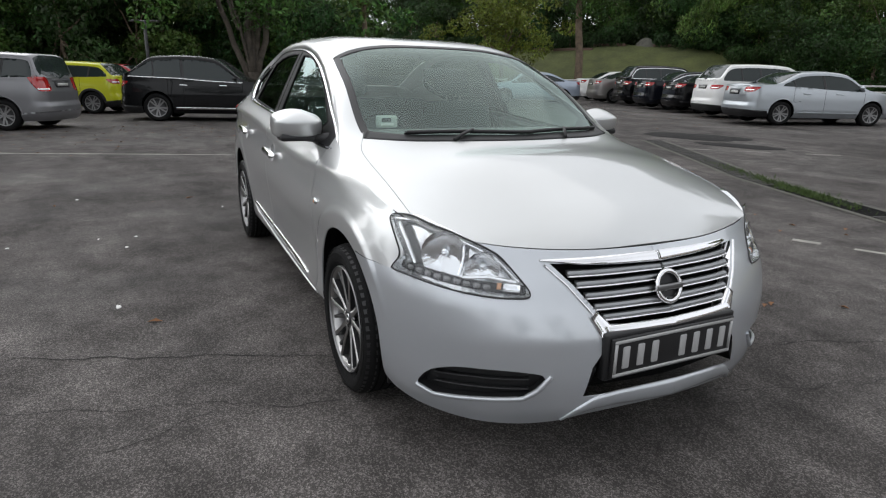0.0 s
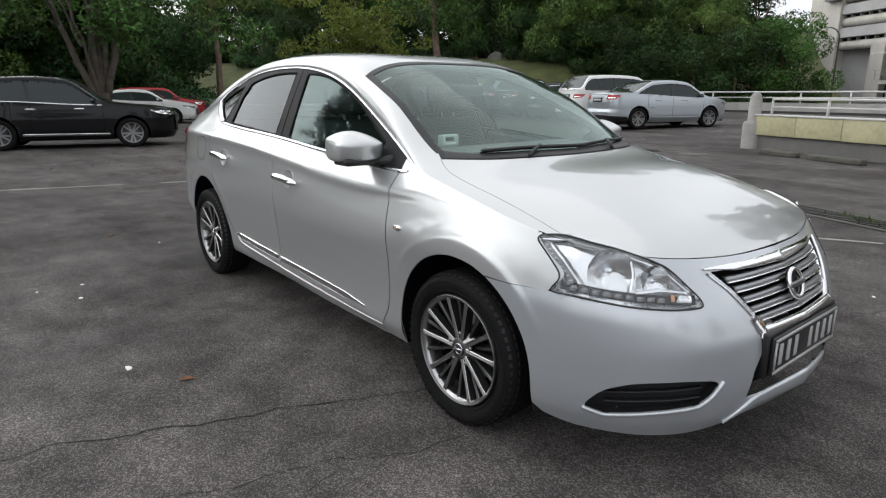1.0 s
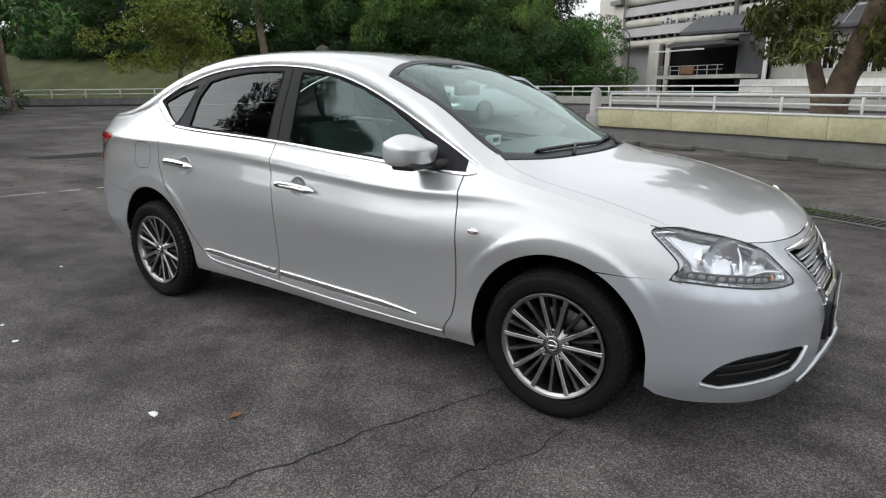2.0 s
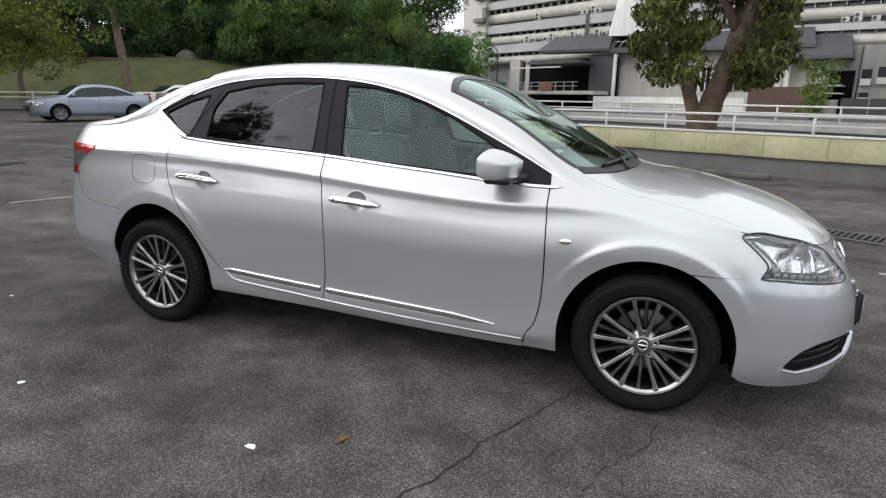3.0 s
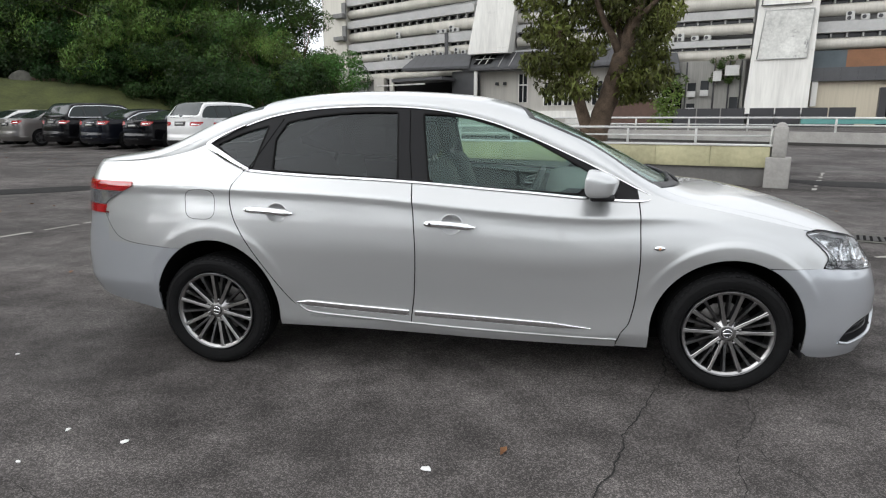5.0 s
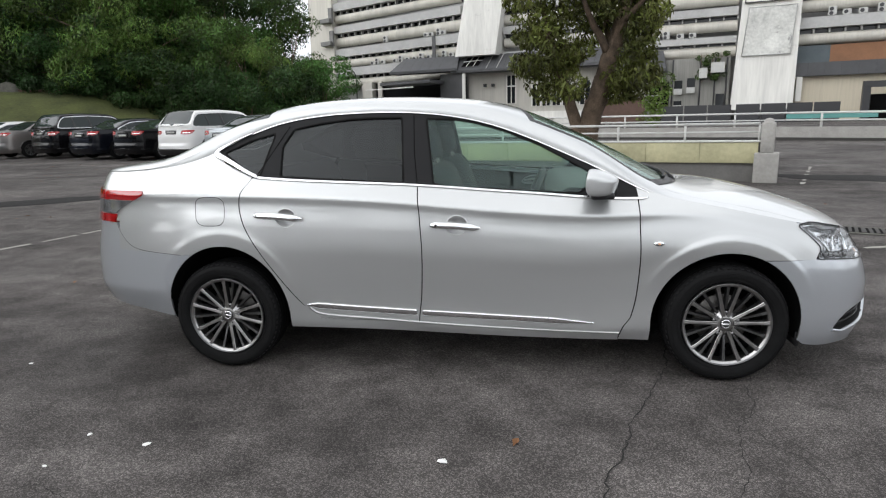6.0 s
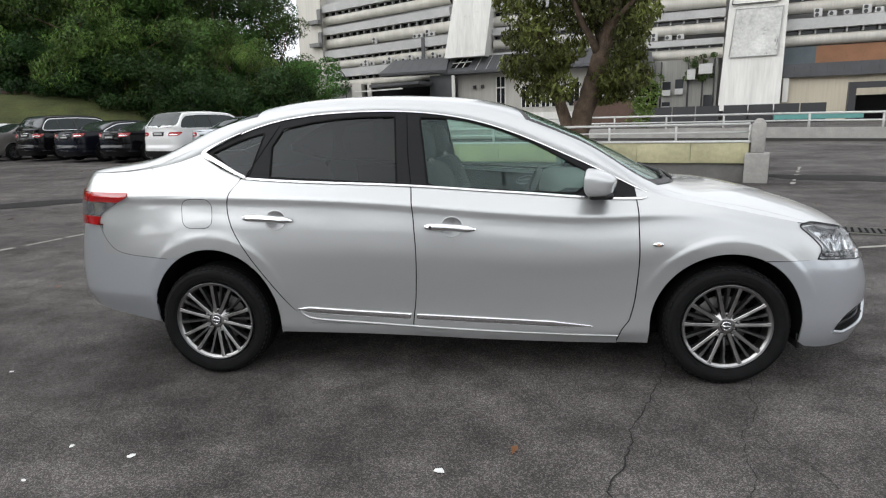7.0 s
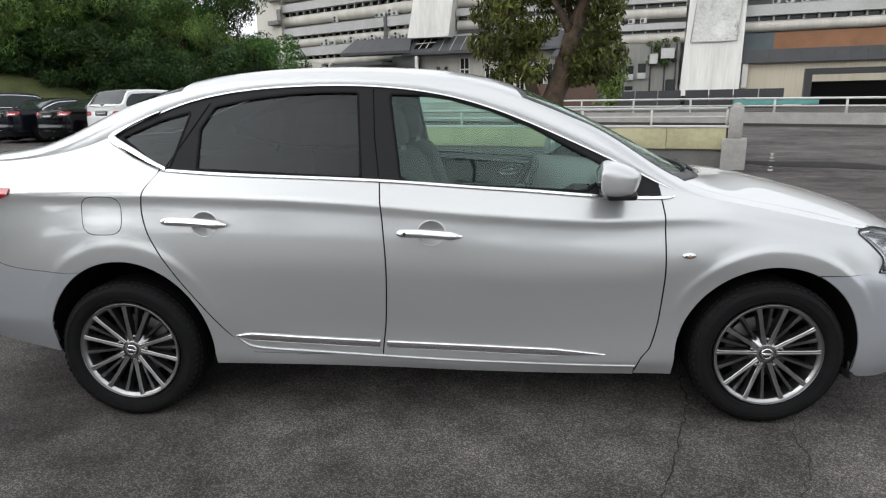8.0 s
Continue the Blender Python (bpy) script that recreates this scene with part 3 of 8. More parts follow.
def nose_x(w):
    """Where the bonnet's front edge lies, by distance from the middle."""
    k = RAIL_X > 1.5
    return np.interp(np.abs(w), RAIL_W[k][::-1], RAIL_X[k][::-1]) - 0.001


def top_region(xa, xb, wmax, n, m, lift=0.0, cos_ends=False):
    """A grid of the upper side from xa(w) to xb(w), out to wmax(x) on both hands."""
    t = np.linspace(0, 1, n)
    u, t = np.meshgrid(np.linspace(-1, 1, m), t, indexing="ij")
    x = 0.5 * (xa(0 * u) + xb(0 * u))
    for _ in range(8):
        w = wmax(x) * u
        x = xa(w) + (xb(w) - xa(w)) * t
    return top(x, w, lift)


def strip(inner, outer, x0, x1, n, m, lift=0.0):
    """The upper side between two lines along the car."""
    x, u = np.meshgrid(np.linspace(x0, x1, n), np.linspace(0, 1, m), indexing="ij")
    u = 1 - (1 - u) ** 2.5
    return top(x, inner(x) + (outer(x) - inner(x)) * u, lift)


def rail_w(x):
    return np.interp(x, RAIL_X, RAIL_W)


def upper_body():
    part("bonnet", grid_mesh(top_region(lambda w: screen_base(w) + 0.03, nose_x, lambda x: hood_edge(x) - 0.0018, 90, 91), 0), SILVER, sedan)
    for side, _ in both:
        part("fender_top", grid_mesh(strip(hood_edge, lambda x: np.maximum(rail_w(x), hood_edge(x) + 0.001), 0.985, 1.80, 70, 14), side, 0.0), SILVER, sedan)
        part("windscreen_pillar", grid_mesh(strip(screen_side, rail_w, 0.35, 0.985, 60, 14), side, 0.006), SILVER, sedan)
        part("rear_pillar", grid_mesh(strip(lambda x: 0.60 + 0.0 * x, rail_w, -1.80, -1.10, 50, 14), side, 0.006), SILVER, sedan)
    # roof with its rails
    x, u = np.meshgrid(np.linspace(0, 1, 90), np.linspace(-1, 1, 121), indexing="ij")
    u = np.sign(u) * (1 - (1 - np.abs(u)) ** 2.2)
    xx = 0 * u - 0.4
    for _ in range(8):
        w = rail_w(xx) * u
        wc = np.clip(w, -0.62, 0.62)
        xx = rear_top(wc) + (header_x(wc) - rear_top(wc)) * x
    part("roof", grid_mesh(top(xx, w), 0, 0.008), SILVER, sedan)
    part("windscreen", grid_mesh(top_region(lambda w: header_x(np.clip(w, -0.62, 0.62)), screen_base, lambda x: screen_side(x) - 0.004, 50, 51, -0.004), 0, 0), GLASS_SCREEN, sedan, "green-tinted windscreen")
    part("rear_window", grid_mesh(top_region(rear_base, rear_top, lambda x: 0.595 + 0 * x, 40, 41, -0.004), 0, 0), GLASS_DARK, sedan, "dark tinted rear window")
    part("boot_lid", grid_mesh(top_region(lambda w: -2.28 + 0.25 * np.abs(w) ** 2.2, lambda w: rear_base(w) - 0.01, lambda x: np.minimum(rail_w(x) - 0.001, 0.9), 40, 71), 0, 0.006), SILVER, sedan)




def inside(poly, x, y):
    """Which points lie in a polygon."""
    hit, p = np.zeros(np.shape(x), bool), np.asarray(poly)
    for (ax, ay), (bx, by) in zip(p, np.roll(p, -1, 0)):
        cross = (ay > y) != (by > y)
        hit ^= cross & (x < (bx - ax) * (y - ay) / (by - ay + 1e-12) + ax)
    return hit


def rounded(poly, n=8, r=0.25, closed=True):
    """A polygon with softened corners (corner cutting)."""
    p = np.asarray(poly, float)
    for _ in range(3):
        q = np.roll(p, -1, 0)
        if closed:
            p = np.stack([p * (1 - r) + q * r, p * r + q * (1 - r)], 1).reshape(-1, 2)
        else:
            p = np.r_[p[:1], np.stack([p[:-1] * (1 - r) + p[1:] * r, p[:-1] * r + p[1:] * (1 - r)], 1).reshape(-1, 2), p[-1:]]
    return p


def cut(s, z, polys):
    """Draws the grid's nearest points onto the outlines of the polygons, and says for each face in which polygon it lies (-1: none)."""
    s, z = s.copy(), z.copy()
    step = 0.5 * np.median(np.abs(np.diff(z, axis=1))) + 0.5 * np.median(np.abs(np.diff(s, axis=0)))
    best = np.full(s.shape, 0.85 * step)
    ns, nz = s.copy(), z.copy()
    for poly in polys:
        p = np.asarray(poly)
        for a, b in zip(p, np.roll(p, -1, 0)):
            d = b - a
            near = (np.abs(s - (a[0] + b[0]) / 2) < abs(d[0]) / 2 + step) & (np.abs(z - (a[1] + b[1]) / 2) < abs(d[1]) / 2 + step)
            if not near.any():
                continue
            t = np.clip(((s - a[0]) * d[0] + (z - a[1]) * d[1]) / (d @ d + 1e-12), 0, 1)
            fx, fz = a[0] + t * d[0], a[1] + t * d[1]
            far = np.hypot(s - fx, z - fz)
            k = near & (far < best)
            best[k], ns[k], nz[k] = far[k], fx[k], fz[k]
    cs, cz = ((v[:-1, :-1] + v[1:, :-1] + v[1:, 1:] + v[:-1, 1:]) / 4 for v in (ns, nz))
    which = np.full(cs.shape, -1)
    for i, poly in enumerate(polys):
        which[inside(poly, cs, cz)] = i
    return ns, nz, which


def faces_where(p, keep, side=1):
    """The chosen faces of a grid of points as verts and faces, turned outwards."""
    n, m = p.shape[:2]
    v = p.reshape(-1, 3).copy()
    v[:, 1] *= -1 if side >= 0 else 1
    q = np.arange(n * m).reshape(n, m)
    f = np.stack([q[:-1, :-1], q[1:, :-1], q[1:, 1:], q[:-1, 1:]], -1)[keep]
    a = v[f]
    nrm = np.cross(a[:, 2] - a[:, 0], a[:, 3] - a[:, 1])
    c = a.mean(1)
    out = c - np.stack([np.clip(c[:, 0], -1.2, 1.2), 0 * c[:, 1], 0 * c[:, 2] + 0.55], 1)
    if (nrm * out).sum() < 0:
        f = f[:, ::-1]
    used, back = np.unique(f, return_inverse=True)
    return v[used], [tuple(k) for k in back.reshape(-1, 4)]


def walls(poly, depth, side=1, lift=0.0):
    """The side walls of a recess along an outline."""
    p = np.asarray(poly)
    a, b = tub(p[:, 0], p[:, 1], lift), tub(p[:, 0], p[:, 1], lift - depth)
    v = np.r_[a, b]
    v[:, 1] *= -1 if side >= 0 else 1
    n = len(p)
    return v, [(i, (i + 1) % n, n + (i + 1) % n, n + i) for i in range(n)]


def ribbon(pts, width, lift=0.004, thick=0.004, side=1, closed=False, surface=tub):
    """A trim bar along (s, z) points on the surface, with a rounded section. width: one or one a point."""
    p = np.asarray(pts, float)
    n = len(p)
    wd = np.broadcast_to(np.asarray(width, float), (n,))
    t = (np.roll(p, -1, 0) - np.roll(p, 1, 0)) if closed else np.gradient(p, axis=0)
    t /= np.linalg.norm(t, axis=1, keepdims=True) + 1e-12
    perp = np.stack([-t[:, 1], t[:, 0]], 1)
    rows = []
    for off, up in ((-0.5, -thick), (-0.5, 0.3 * thick), (-0.3, 0.8 * thick), (0, thick), (0.3, 0.8 * thick), (0.5, 0.3 * thick), (0.5, -thick)):
        q = p + perp * (wd * off)[:, None]
        rows.append(surface(q[:, 0], q[:, 1], lift + up))
    g = np.stack(rows, 1)
    v = g.reshape(-1, 3).copy()
    v[:, 1] *= -1 if side >= 0 else 1
    m = len(rows)
    f = []
    for i in range(n if closed else n - 1):
        j = (i + 1) % n
        f += [(i * m + k, i * m + k + 1, j * m + k + 1, j * m + k) for k in range(m - 1)]
    if not closed:
        f += [tuple(range(m)), tuple(range((n - 1) * m, n * m))[::-1]]
    a = v[np.array([q for q in f if len(q) == 4])]
    nrm, c = np.cross(a[:, 2] - a[:, 0], a[:, 3] - a[:, 1]), a.mean(1)
    if (nrm * (c - [0, 0, 0.55]) * [0.3, 1, 1]).sum() < 0:
        f = [q[::-1] for q in f]
    return v, f


def dense(pts, step=0.012):
    """More points along a polyline."""
    p = np.asarray(pts, float)
    run = np.r_[0, np.cumsum(np.hypot(*np.diff(p, axis=0).T))]
    k = np.linspace(0, run[-1], max(int(run[-1] / step), 3))
    return np.stack([np.interp(k, run, p[:, 0]), np.interp(k, run, p[:, 1])], 1)


HEADLAMP = rounded([(1.678, 0.812), (1.78, 0.822), (1.88, 0.804), (1.97, 0.79), (2.10, 0.757), (2.19, 0.728), (2.325, 0.610), (2.20, 0.610), (2.03, 0.622), (1.84, 0.642), (1.765, 0.644), (1.808, 0.696), (1.745, 0.758)], r=0.2)
GRILLE = [(2.375, 0.703), (2.50, 0.699), (2.669, 0.697), (S_NOSE + 0.02, 0.695), (S_NOSE + 0.02, 0.513), (2.70, 0.513), (2.575, 0.520), (2.52, 0.575), (2.45, 0.645)]
INTAKE = [(2.575, 0.470), (2.515, 0.385), (2.492, 0.285), (2.63, 0.292), (S_NOSE + 0.02, 0.296), (S_NOSE + 0.02, 0.470)]
FOG = rounded([(1.90, 0.268), (1.965, 0.342), (2.07, 0.379), (2.238, 0.382), (2.375, 0.366), (2.31, 0.289), (2.13, 0.274), (1.97, 0.252)], r=0.2)
bump_low = monotone([1.5, 1.715, 1.76, 1.9, 2.25, 2.42, 2.52, 2.7, S_NOSE], [0.25, 0.22, 0.192, 0.174, 0.17, 0.18, 0.205, 0.23, 0.238])


def front_bumper():
    def left(z):
        return np.where(z > 0.31, 1.345 + 0.37 * np.sqrt(np.clip(1 - ((z - 0.31) / 0.375) ** 2, 0.02, 1)), 1.715)
    split = 0.6435
    u, t = np.meshgrid(np.linspace(0, 1, 170), np.linspace(0, 1, 84), indexing="ij")
    z = 0.5 + 0 * u
    for _ in range(60):
        s = left(z) + (S_NOSE - left(z)) * u
        z = 0.5 * z + 0.5 * (bump_low(s) + (split - bump_low(s)) * t)
    lower = (s, z)
    s, t = np.meshgrid(np.linspace(1.66, S_NOSE, 160), np.linspace(0, 1, 30), indexing="ij")
    upper = (s, split + (rail_z(s) - 0.002 - split) * t)
    body, holes = [], {0: {1: [], -1: []}, 1: [], 2: [], 3: {1: [], -1: []}}
    lens = {1: [], -1: []}
    for s, z in (lower, upper):
        s, z, which = cut(s, z, [HEADLAMP, GRILLE, INTAKE, FOG])
        ms, mz = ((v[:-1, :-1] + v[1:, 1:]) / 2 for v in (s, z))
        which[(which == -1) & (mz > split) & (ms < 1.84) & ((mz < 0.80) | (ms < hl_back(mz)))] = 9
        for side, _ in both:
            body.append(faces_where(tub(s, z), which == -1, side))
            for k, depth in ((0, 0.05), (1, 0.045), (2, 0.06), (3, 0.04)):
                if (which == k).any():
                    got = faces_where(tub(s, z, -depth), which == k, side)
                    (holes[k][side] if k in (0, 3) else holes[k]).append(got)
            if (which == 0).any():
                lens[side].append(faces_where(tub(s, z, 0.003), which == 0, side))
    part("front_bumper", joined(*body), SILVER_BUMPER, sedan)
    part("grille_mesh", joined(*holes[1]), DARK, sedan, "black grille opening")
    part("air_intake", joined(*holes[2]), DARK, sedan, "black lower air intake")
    for side, _ in both:
        part("fog_lamp_recess", joined(*holes[3][side]), BLACK, sedan, "black blanked fog lamp recess")
        part("recess_wall", walls(FOG, 0.042, side), BLACK, sedan)
        lip = dense([(1.905, 0.262), (1.975, 0.246), (2.13, 0.268), (2.29, 0.281), (2.335, 0.31), (2.378, 0.362)])
        part("fog_lamp_trim", ribbon(rounded(lip, closed=False), 0.016, 0.002, 0.007, side), SILVER_BUMPER, sedan, "bright silver trim under the recess")
        for zz in (0.30, 0.335):
            part("recess_slat", ribbon(dense([(1.97, zz - 0.01), (2.12, zz + 0.003), (2.31, zz + 0.006)]), 0.008, -0.028, 0.008, side), BLACK, sedan)
        part("headlamp_housing", joined(*holes[0][side]), LAMP_SHELL, sedan, "bright headlamp housing")
        part("headlamp_rim", walls(HEADLAMP, 0.053, side, -0.001), LAMP_SHELL, sedan)
        part("headlamp_lens", joined(*lens[side]), LENS, sedan, "clear headlamp lens")
        part("recess_edge", walls(INTAKE[:3], 0.06, side), BLACK, sedan)
    part("number_plate_shelf", grid_mesh(both_sides(*np.meshgrid(np.linspace(2.56, S_NOSE, 30), np.linspace(0.36, 0.47, 6), indexing="ij"), -0.02), 0, 0.03), BLACK, sedan)
    # lower lip, bright, proud of the bumper
    for side, _ in both:
        line = dense([(2.43, 0.185), (2.48, 0.225), (2.54, 0.256), (2.62, 0.268), (2.72, 0.272), (S_NOSE, 0.274)])
        part("bumper_lip", ribbon(rounded(line, closed=False), np.interp(np.linspace(0, 1, len(rounded(line, closed=False))), [0, 0.35, 1], [0.008, 0.05, 0.066]), 0.002, 0.007, side), SILVER_BUMPER, sedan)


def on_body(s, z, lift, side=1):
    p = tub(s, z, lift)
    return Vector((float(p[0]), -side * float(p[1]), float(p[2])))


def grille():
    over = lambda pts: dense(pts + [(2 * S_NOSE - q, z) for q, z in pts[::-1]])  # noqa: E731
    for side, _ in both:
        v_line = dense([(2.352, 0.702), (2.43, 0.644), (2.50, 0.572), (2.530, 0.538)])
        part("grille_frame", ribbon(v_line, 0.007, 0.002, 0.004, side), CHROME, sedan, "thin chrome edge of the grille")
        p, q = tub(v_line[:, 0], v_line[:, 1], 0.003), tub(v_line[:, 0] + 0.004, v_line[:, 1], -0.040)
        v = np.r_[p, q]
        v[:, 1] *= -side
        n = len(v_line)
        part("grille_cheek", (v, [(i, i + 1, n + i + 1, n + i) for i in range(n - 1)]), CHROME, sedan, "chrome inner wall of the grille")
        foot_line = dense([(2.515, 0.556), (2.540, 0.528), (2.562, 0.500)])
        part("frame_foot", ribbon(foot_line, np.linspace(0.030, 0.052, len(foot_line)), 0.004, 0.006, side), CHROME, sedan, "chrome foot of the grille surround")
    part("grille_lower_bar", ribbon(over([(2.555, 0.506), (2.70, 0.503), (S_NOSE - 0.02, 0.502)]), 0.026, 0.006, 0.008), CHROME, sedan, "chrome bar under the grille")
    bar = over([(2.335, 0.714), (2.50, 0.706), (2.669, 0.703), (S_NOSE - 0.02, 0.702)])
    part("grille_upper_bar", ribbon(bar, np.interp(np.linspace(0, 1, len(bar)), [0, 0.16, 0.5, 0.84, 1], [0.005, 0.020, 0.033, 0.020, 0.005]), 0.0, 0.007), CHROME, sedan, "chrome bar over the grille")
    for zz, s0 in ((0.673, 2.437), (0.642, 2.465), (0.608, 2.495), (0.574, 2.525), (0.542, 2.555)):
        slat = part("grille_slat", ribbon(over([(s0, zz), (S_NOSE - 0.02, zz - 0.003)]), 0.0135, -0.008, 0.006), SLAT, sedan, "satin silver grille slat")
        part("slat_edge", ribbon(over([(s0, zz - 0.009), (S_NOSE - 0.02, zz - 0.012)]), 0.005, -0.003, 0.004), CHROME, slat)
    # round badge: a ring and a bar, drawn plain
    at = on_body(S_NOSE, 0.612, 0.0)
    ring = []
    for k in range(48):
        a = 2 * math.pi * k / 48
        ring.append((at.x + 0.014 - 0.25 * math.sin(a) * 0.048 * 1.4, 0.050 * math.cos(a), at.z + 0.048 * math.sin(a)))
    v, f = tube(ring + ring[:1], 0.0085, 10, False)
    badge = part("badge", (v, f), CHROME, sedan, "round chrome badge")
    part("badge_bar", box(at.x + 0.012, at.x + 0.026, -0.056, 0.056, at.z - 0.010, at.z + 0.010, 0.004), ALLOY, badge)
    part("badge_back", (lambda r: ([(x - 0.012, y, z) for x, y, z in r], [tuple(range(len(r)))]))(ring), BLACK, badge)


def number_plate():
    x, y0, y1, z0, z1 = 2.262, -0.272, 0.268, 0.350, 0.486
    plate = part("number_plate", box(x - 0.012, x, y0, y1, z0, z1, 0.004), PLATE_BLACK, sedan, "black number plate in a silver frame")
    part("plate_bracket", box(x - 0.055, x - 0.013, y0 - 0.016, y1 + 0.016, z0 - 0.012, z1 + 0.014, 0.008), BLACK, plate)
    for a in ((y0 + 0.008, y1 - 0.008, z0 + 0.006, z0 + 0.016), (y0 + 0.008, y1 - 0.008, z1 - 0.016, z1 - 0.006), (y0 + 0.008, y0 + 0.018, z0 + 0.016, z1 - 0.016), (y1 - 0.018, y1 - 0.008, z0 + 0.016, z1 - 0.016)):
        part("plate_frame", box(x - 0.002, x + 0.004, *a), PLATE_INK, plate)
    for k in range(8):
        if k == 3:
            continue
        y = -0.215 + 0.0615 * k
        part("plate_bar", box(x - 0.002, x + 0.003, y - 0.014, y + 0.014, z0 + 0.030, z1 - 0.030, 0.004), PLATE_INK, plate)


def headlamps():
    for side, _ in both:
        for s, z, r, d in ((1.950, 0.716, 0.076, 0.026), (2.110, 0.688, 0.054, 0.022)):
            at, n = on_body(s, z, -0.042, side), (on_body(s, z, 0.05, side) - on_body(s, z, -0.05, side)).normalized()
            n = (n + Vector((0.7, 0, 0))).normalized()
            prof = [(0.012, -d)] + [(r * math.sqrt(k), -d + d * k) for k in (0.1, 0.25, 0.5, 0.75, 1.0)]
            # shallow flutes round the bowl
            v, f = revolve(prof, 40)
            v = [(x * (1 + 0.02 * math.cos(20 * math.atan2(q, x))), y, q * (1 + 0.02 * math.cos(20 * math.atan2(q, x)))) for x, y, q in v]
            m = Matrix.Translation(at + n * 0.024) @ n.to_track_quat("Y", "Z").to_matrix().to_4x4()
            bowl = part("reflector_bowl", ([m @ Vector(q) for q in v], f), LAMP_BOWL, sedan, "fluted chrome reflector bowl")
            v, f = revolve([(0.0005, -0.004), (0.010, -0.008), (0.012, -0.034)], 16)
            part("bulb", ([m @ Vector(q) for q in v], f), LENS, bowl)
            v, f = revolve([(0.0005, -0.002), (0.006, -0.003), (0.0075, -0.008)], 16)
            part("bulb_cap", ([m @ Vector(q) for q in v], f), LAMP_SHELL, bowl)
        # dark strip along the lower edge with a row of bright lamps, and the amber tip
        low = dense([(1.80, 0.664), (1.97, 0.648), (2.10, 0.638), (2.285, 0.626)])
        strip_bar = part("lamp_strip", ribbon(low, 0.026, -0.020, 0.003, side), GUNMETAL, sedan, "dark strip of daytime lamps")
        for k in range(9):
            s = 1.845 + 0.0375 * k
            at = on_body(s, np.interp(s, low[:, 0], low[:, 1]), -0.015, side)
            along = (on_body(s + 0.01, 0.64, 0, side) - on_body(s - 0.01, 0.64, 0, side)).normalized()
            turn = along.to_track_quat("X", "Z").to_matrix().to_4x4()
            bm = bmesh.new()
            bmesh.ops.create_cube(bm, size=1, matrix=Matrix.Translation(at) @ turn @ Matrix.Diagonal((0.023, 0.008, 0.016, 1)))
            bmesh.ops.bevel(bm, geom=list(bm.edges), offset=0.003, segments=2, affect="EDGES")
            part("lamp_bead", bm, ALLOY, strip_bar)
        part("turn_lamp", ribbon(dense([(2.182, 0.640), (2.198, 0.639)]), 0.018, -0.014, 0.003, side), AMBER, sedan, "amber turn lamp")
        part("side_lamp", ribbon(dense([(2.205, 0.638), (2.265, 0.634)]), 0.022, -0.014, 0.003, side), LAMP_BOWL, sedan, "clear side lamp at the headlamp's tip")
        part("headlamp_gasket", ribbon(np.r_[HEADLAMP, HEADLAMP[:1]], 0.0045, 0.003, 0.002, side), BLACK, sedan)
        part("lamp_brow", ribbon(dense([(1.705, 0.800), (1.80, 0.806), (1.97, 0.776), (2.10, 0.742), (2.18, 0.712), (2.26, 0.655)]), 0.011, -0.012, 0.005, side), LAMP_SHELL, sedan, "bright brow inside the headlamp")
        corner = part("corner_reflector", ribbon(dense([(1.712, 0.790), (1.770, 0.748), (1.822, 0.700), (1.835, 0.672)]), 0.030, -0.016, 0.004, side), CORNER, sedan, "grey ribbed corner reflector")
        for k in range(9):
            q = k / 8
            at = on_body(1.724 + 0.106 * q, 0.782 - 0.10 * q, -0.0125, side)
            part("reflector_rib", tube([at - Vector((0.010, 0, 0.004)), at + Vector((0.010, 0, 0.004))], 0.0018, 6), LAMP_SHELL, corner)
        part("lamp_divider", ribbon(dense([(1.738, 0.790), (1.800, 0.742), (1.866, 0.676)]), 0.008, -0.010, 0.005, side), LAMP_SHELL, sedan, "bright edge of the main chamber")
        part("lamp_divider", ribbon(dense([(2.028, 0.758), (2.042, 0.71), (2.036, 0.664)]), 0.012, -0.016, 0.006, side), LAMP_BOWL, sedan)
        part("lamp_divider", ribbon(dense([(2.05, 0.657), (2.15, 0.664), (2.25, 0.652)]), 0.010, -0.014, 0.005, side), LAMP_SHELL, sedan)


CORNER = mat("corner_reflector_grey", (0.20, 0.205, 0.21), 0.3, 0.4, spread=0.2, scale=60)
CLEAR_LAMP = mat("clear_lamp_cover", (0.27, 0.27, 0.28), 0.12, 0.55, spread=0.8, scale=16, coat=1.0)


def tail_lamps():
    back = monotone([0.80, 0.838, 0.89, 0.95, 1.0, 1.02, 1.05], [-2.03, -2.03, -2.02, -1.915, -1.812, -1.815, -1.84])
    for z0, z1, material, label in ((0.838, 0.884, RED_LENS, "red lower tail lamp lens"), (0.887, 0.962, CLEAR_LAMP, "smoked clear tail lamp lens"), (0.965, 1.018, RED_LENS, "red upper tail lamp lens")):
        s, z = span(lambda z: -2.44 + 0 * z, back, lambda s: z0 + 0 * s, lambda s: z1 + 0 * s, 40, 8)
        side_panel("tail_lamp", s, z, material, label, lift=0.008, flange=0.03)


FRONT_GLASS = rounded([(-0.206, 1.377), (-0.150, 1.026), (0.60, 0.978), (0.715, 1.055), (0.582, 1.130), (0.40, 1.228), (0.22, 1.302), (0.053, 1.350), (-0.08, 1.372)], r=0.05)
REAR_GLASS = rounded([(-1.003, 1.083), (-1.012, 1.245), (-0.958, 1.336), (-0.80, 1.366), (-0.63, 1.384), (-0.50, 1.389), (-0.341, 1.386), (-0.312, 1.043)], r=0.025)
QUARTER_GLASS = rounded([(-1.362, 1.214), (-1.205, 1.117), (-1.12, 1.088), (-1.062, 1.318), (-1.20, 1.283)], r=0.06)


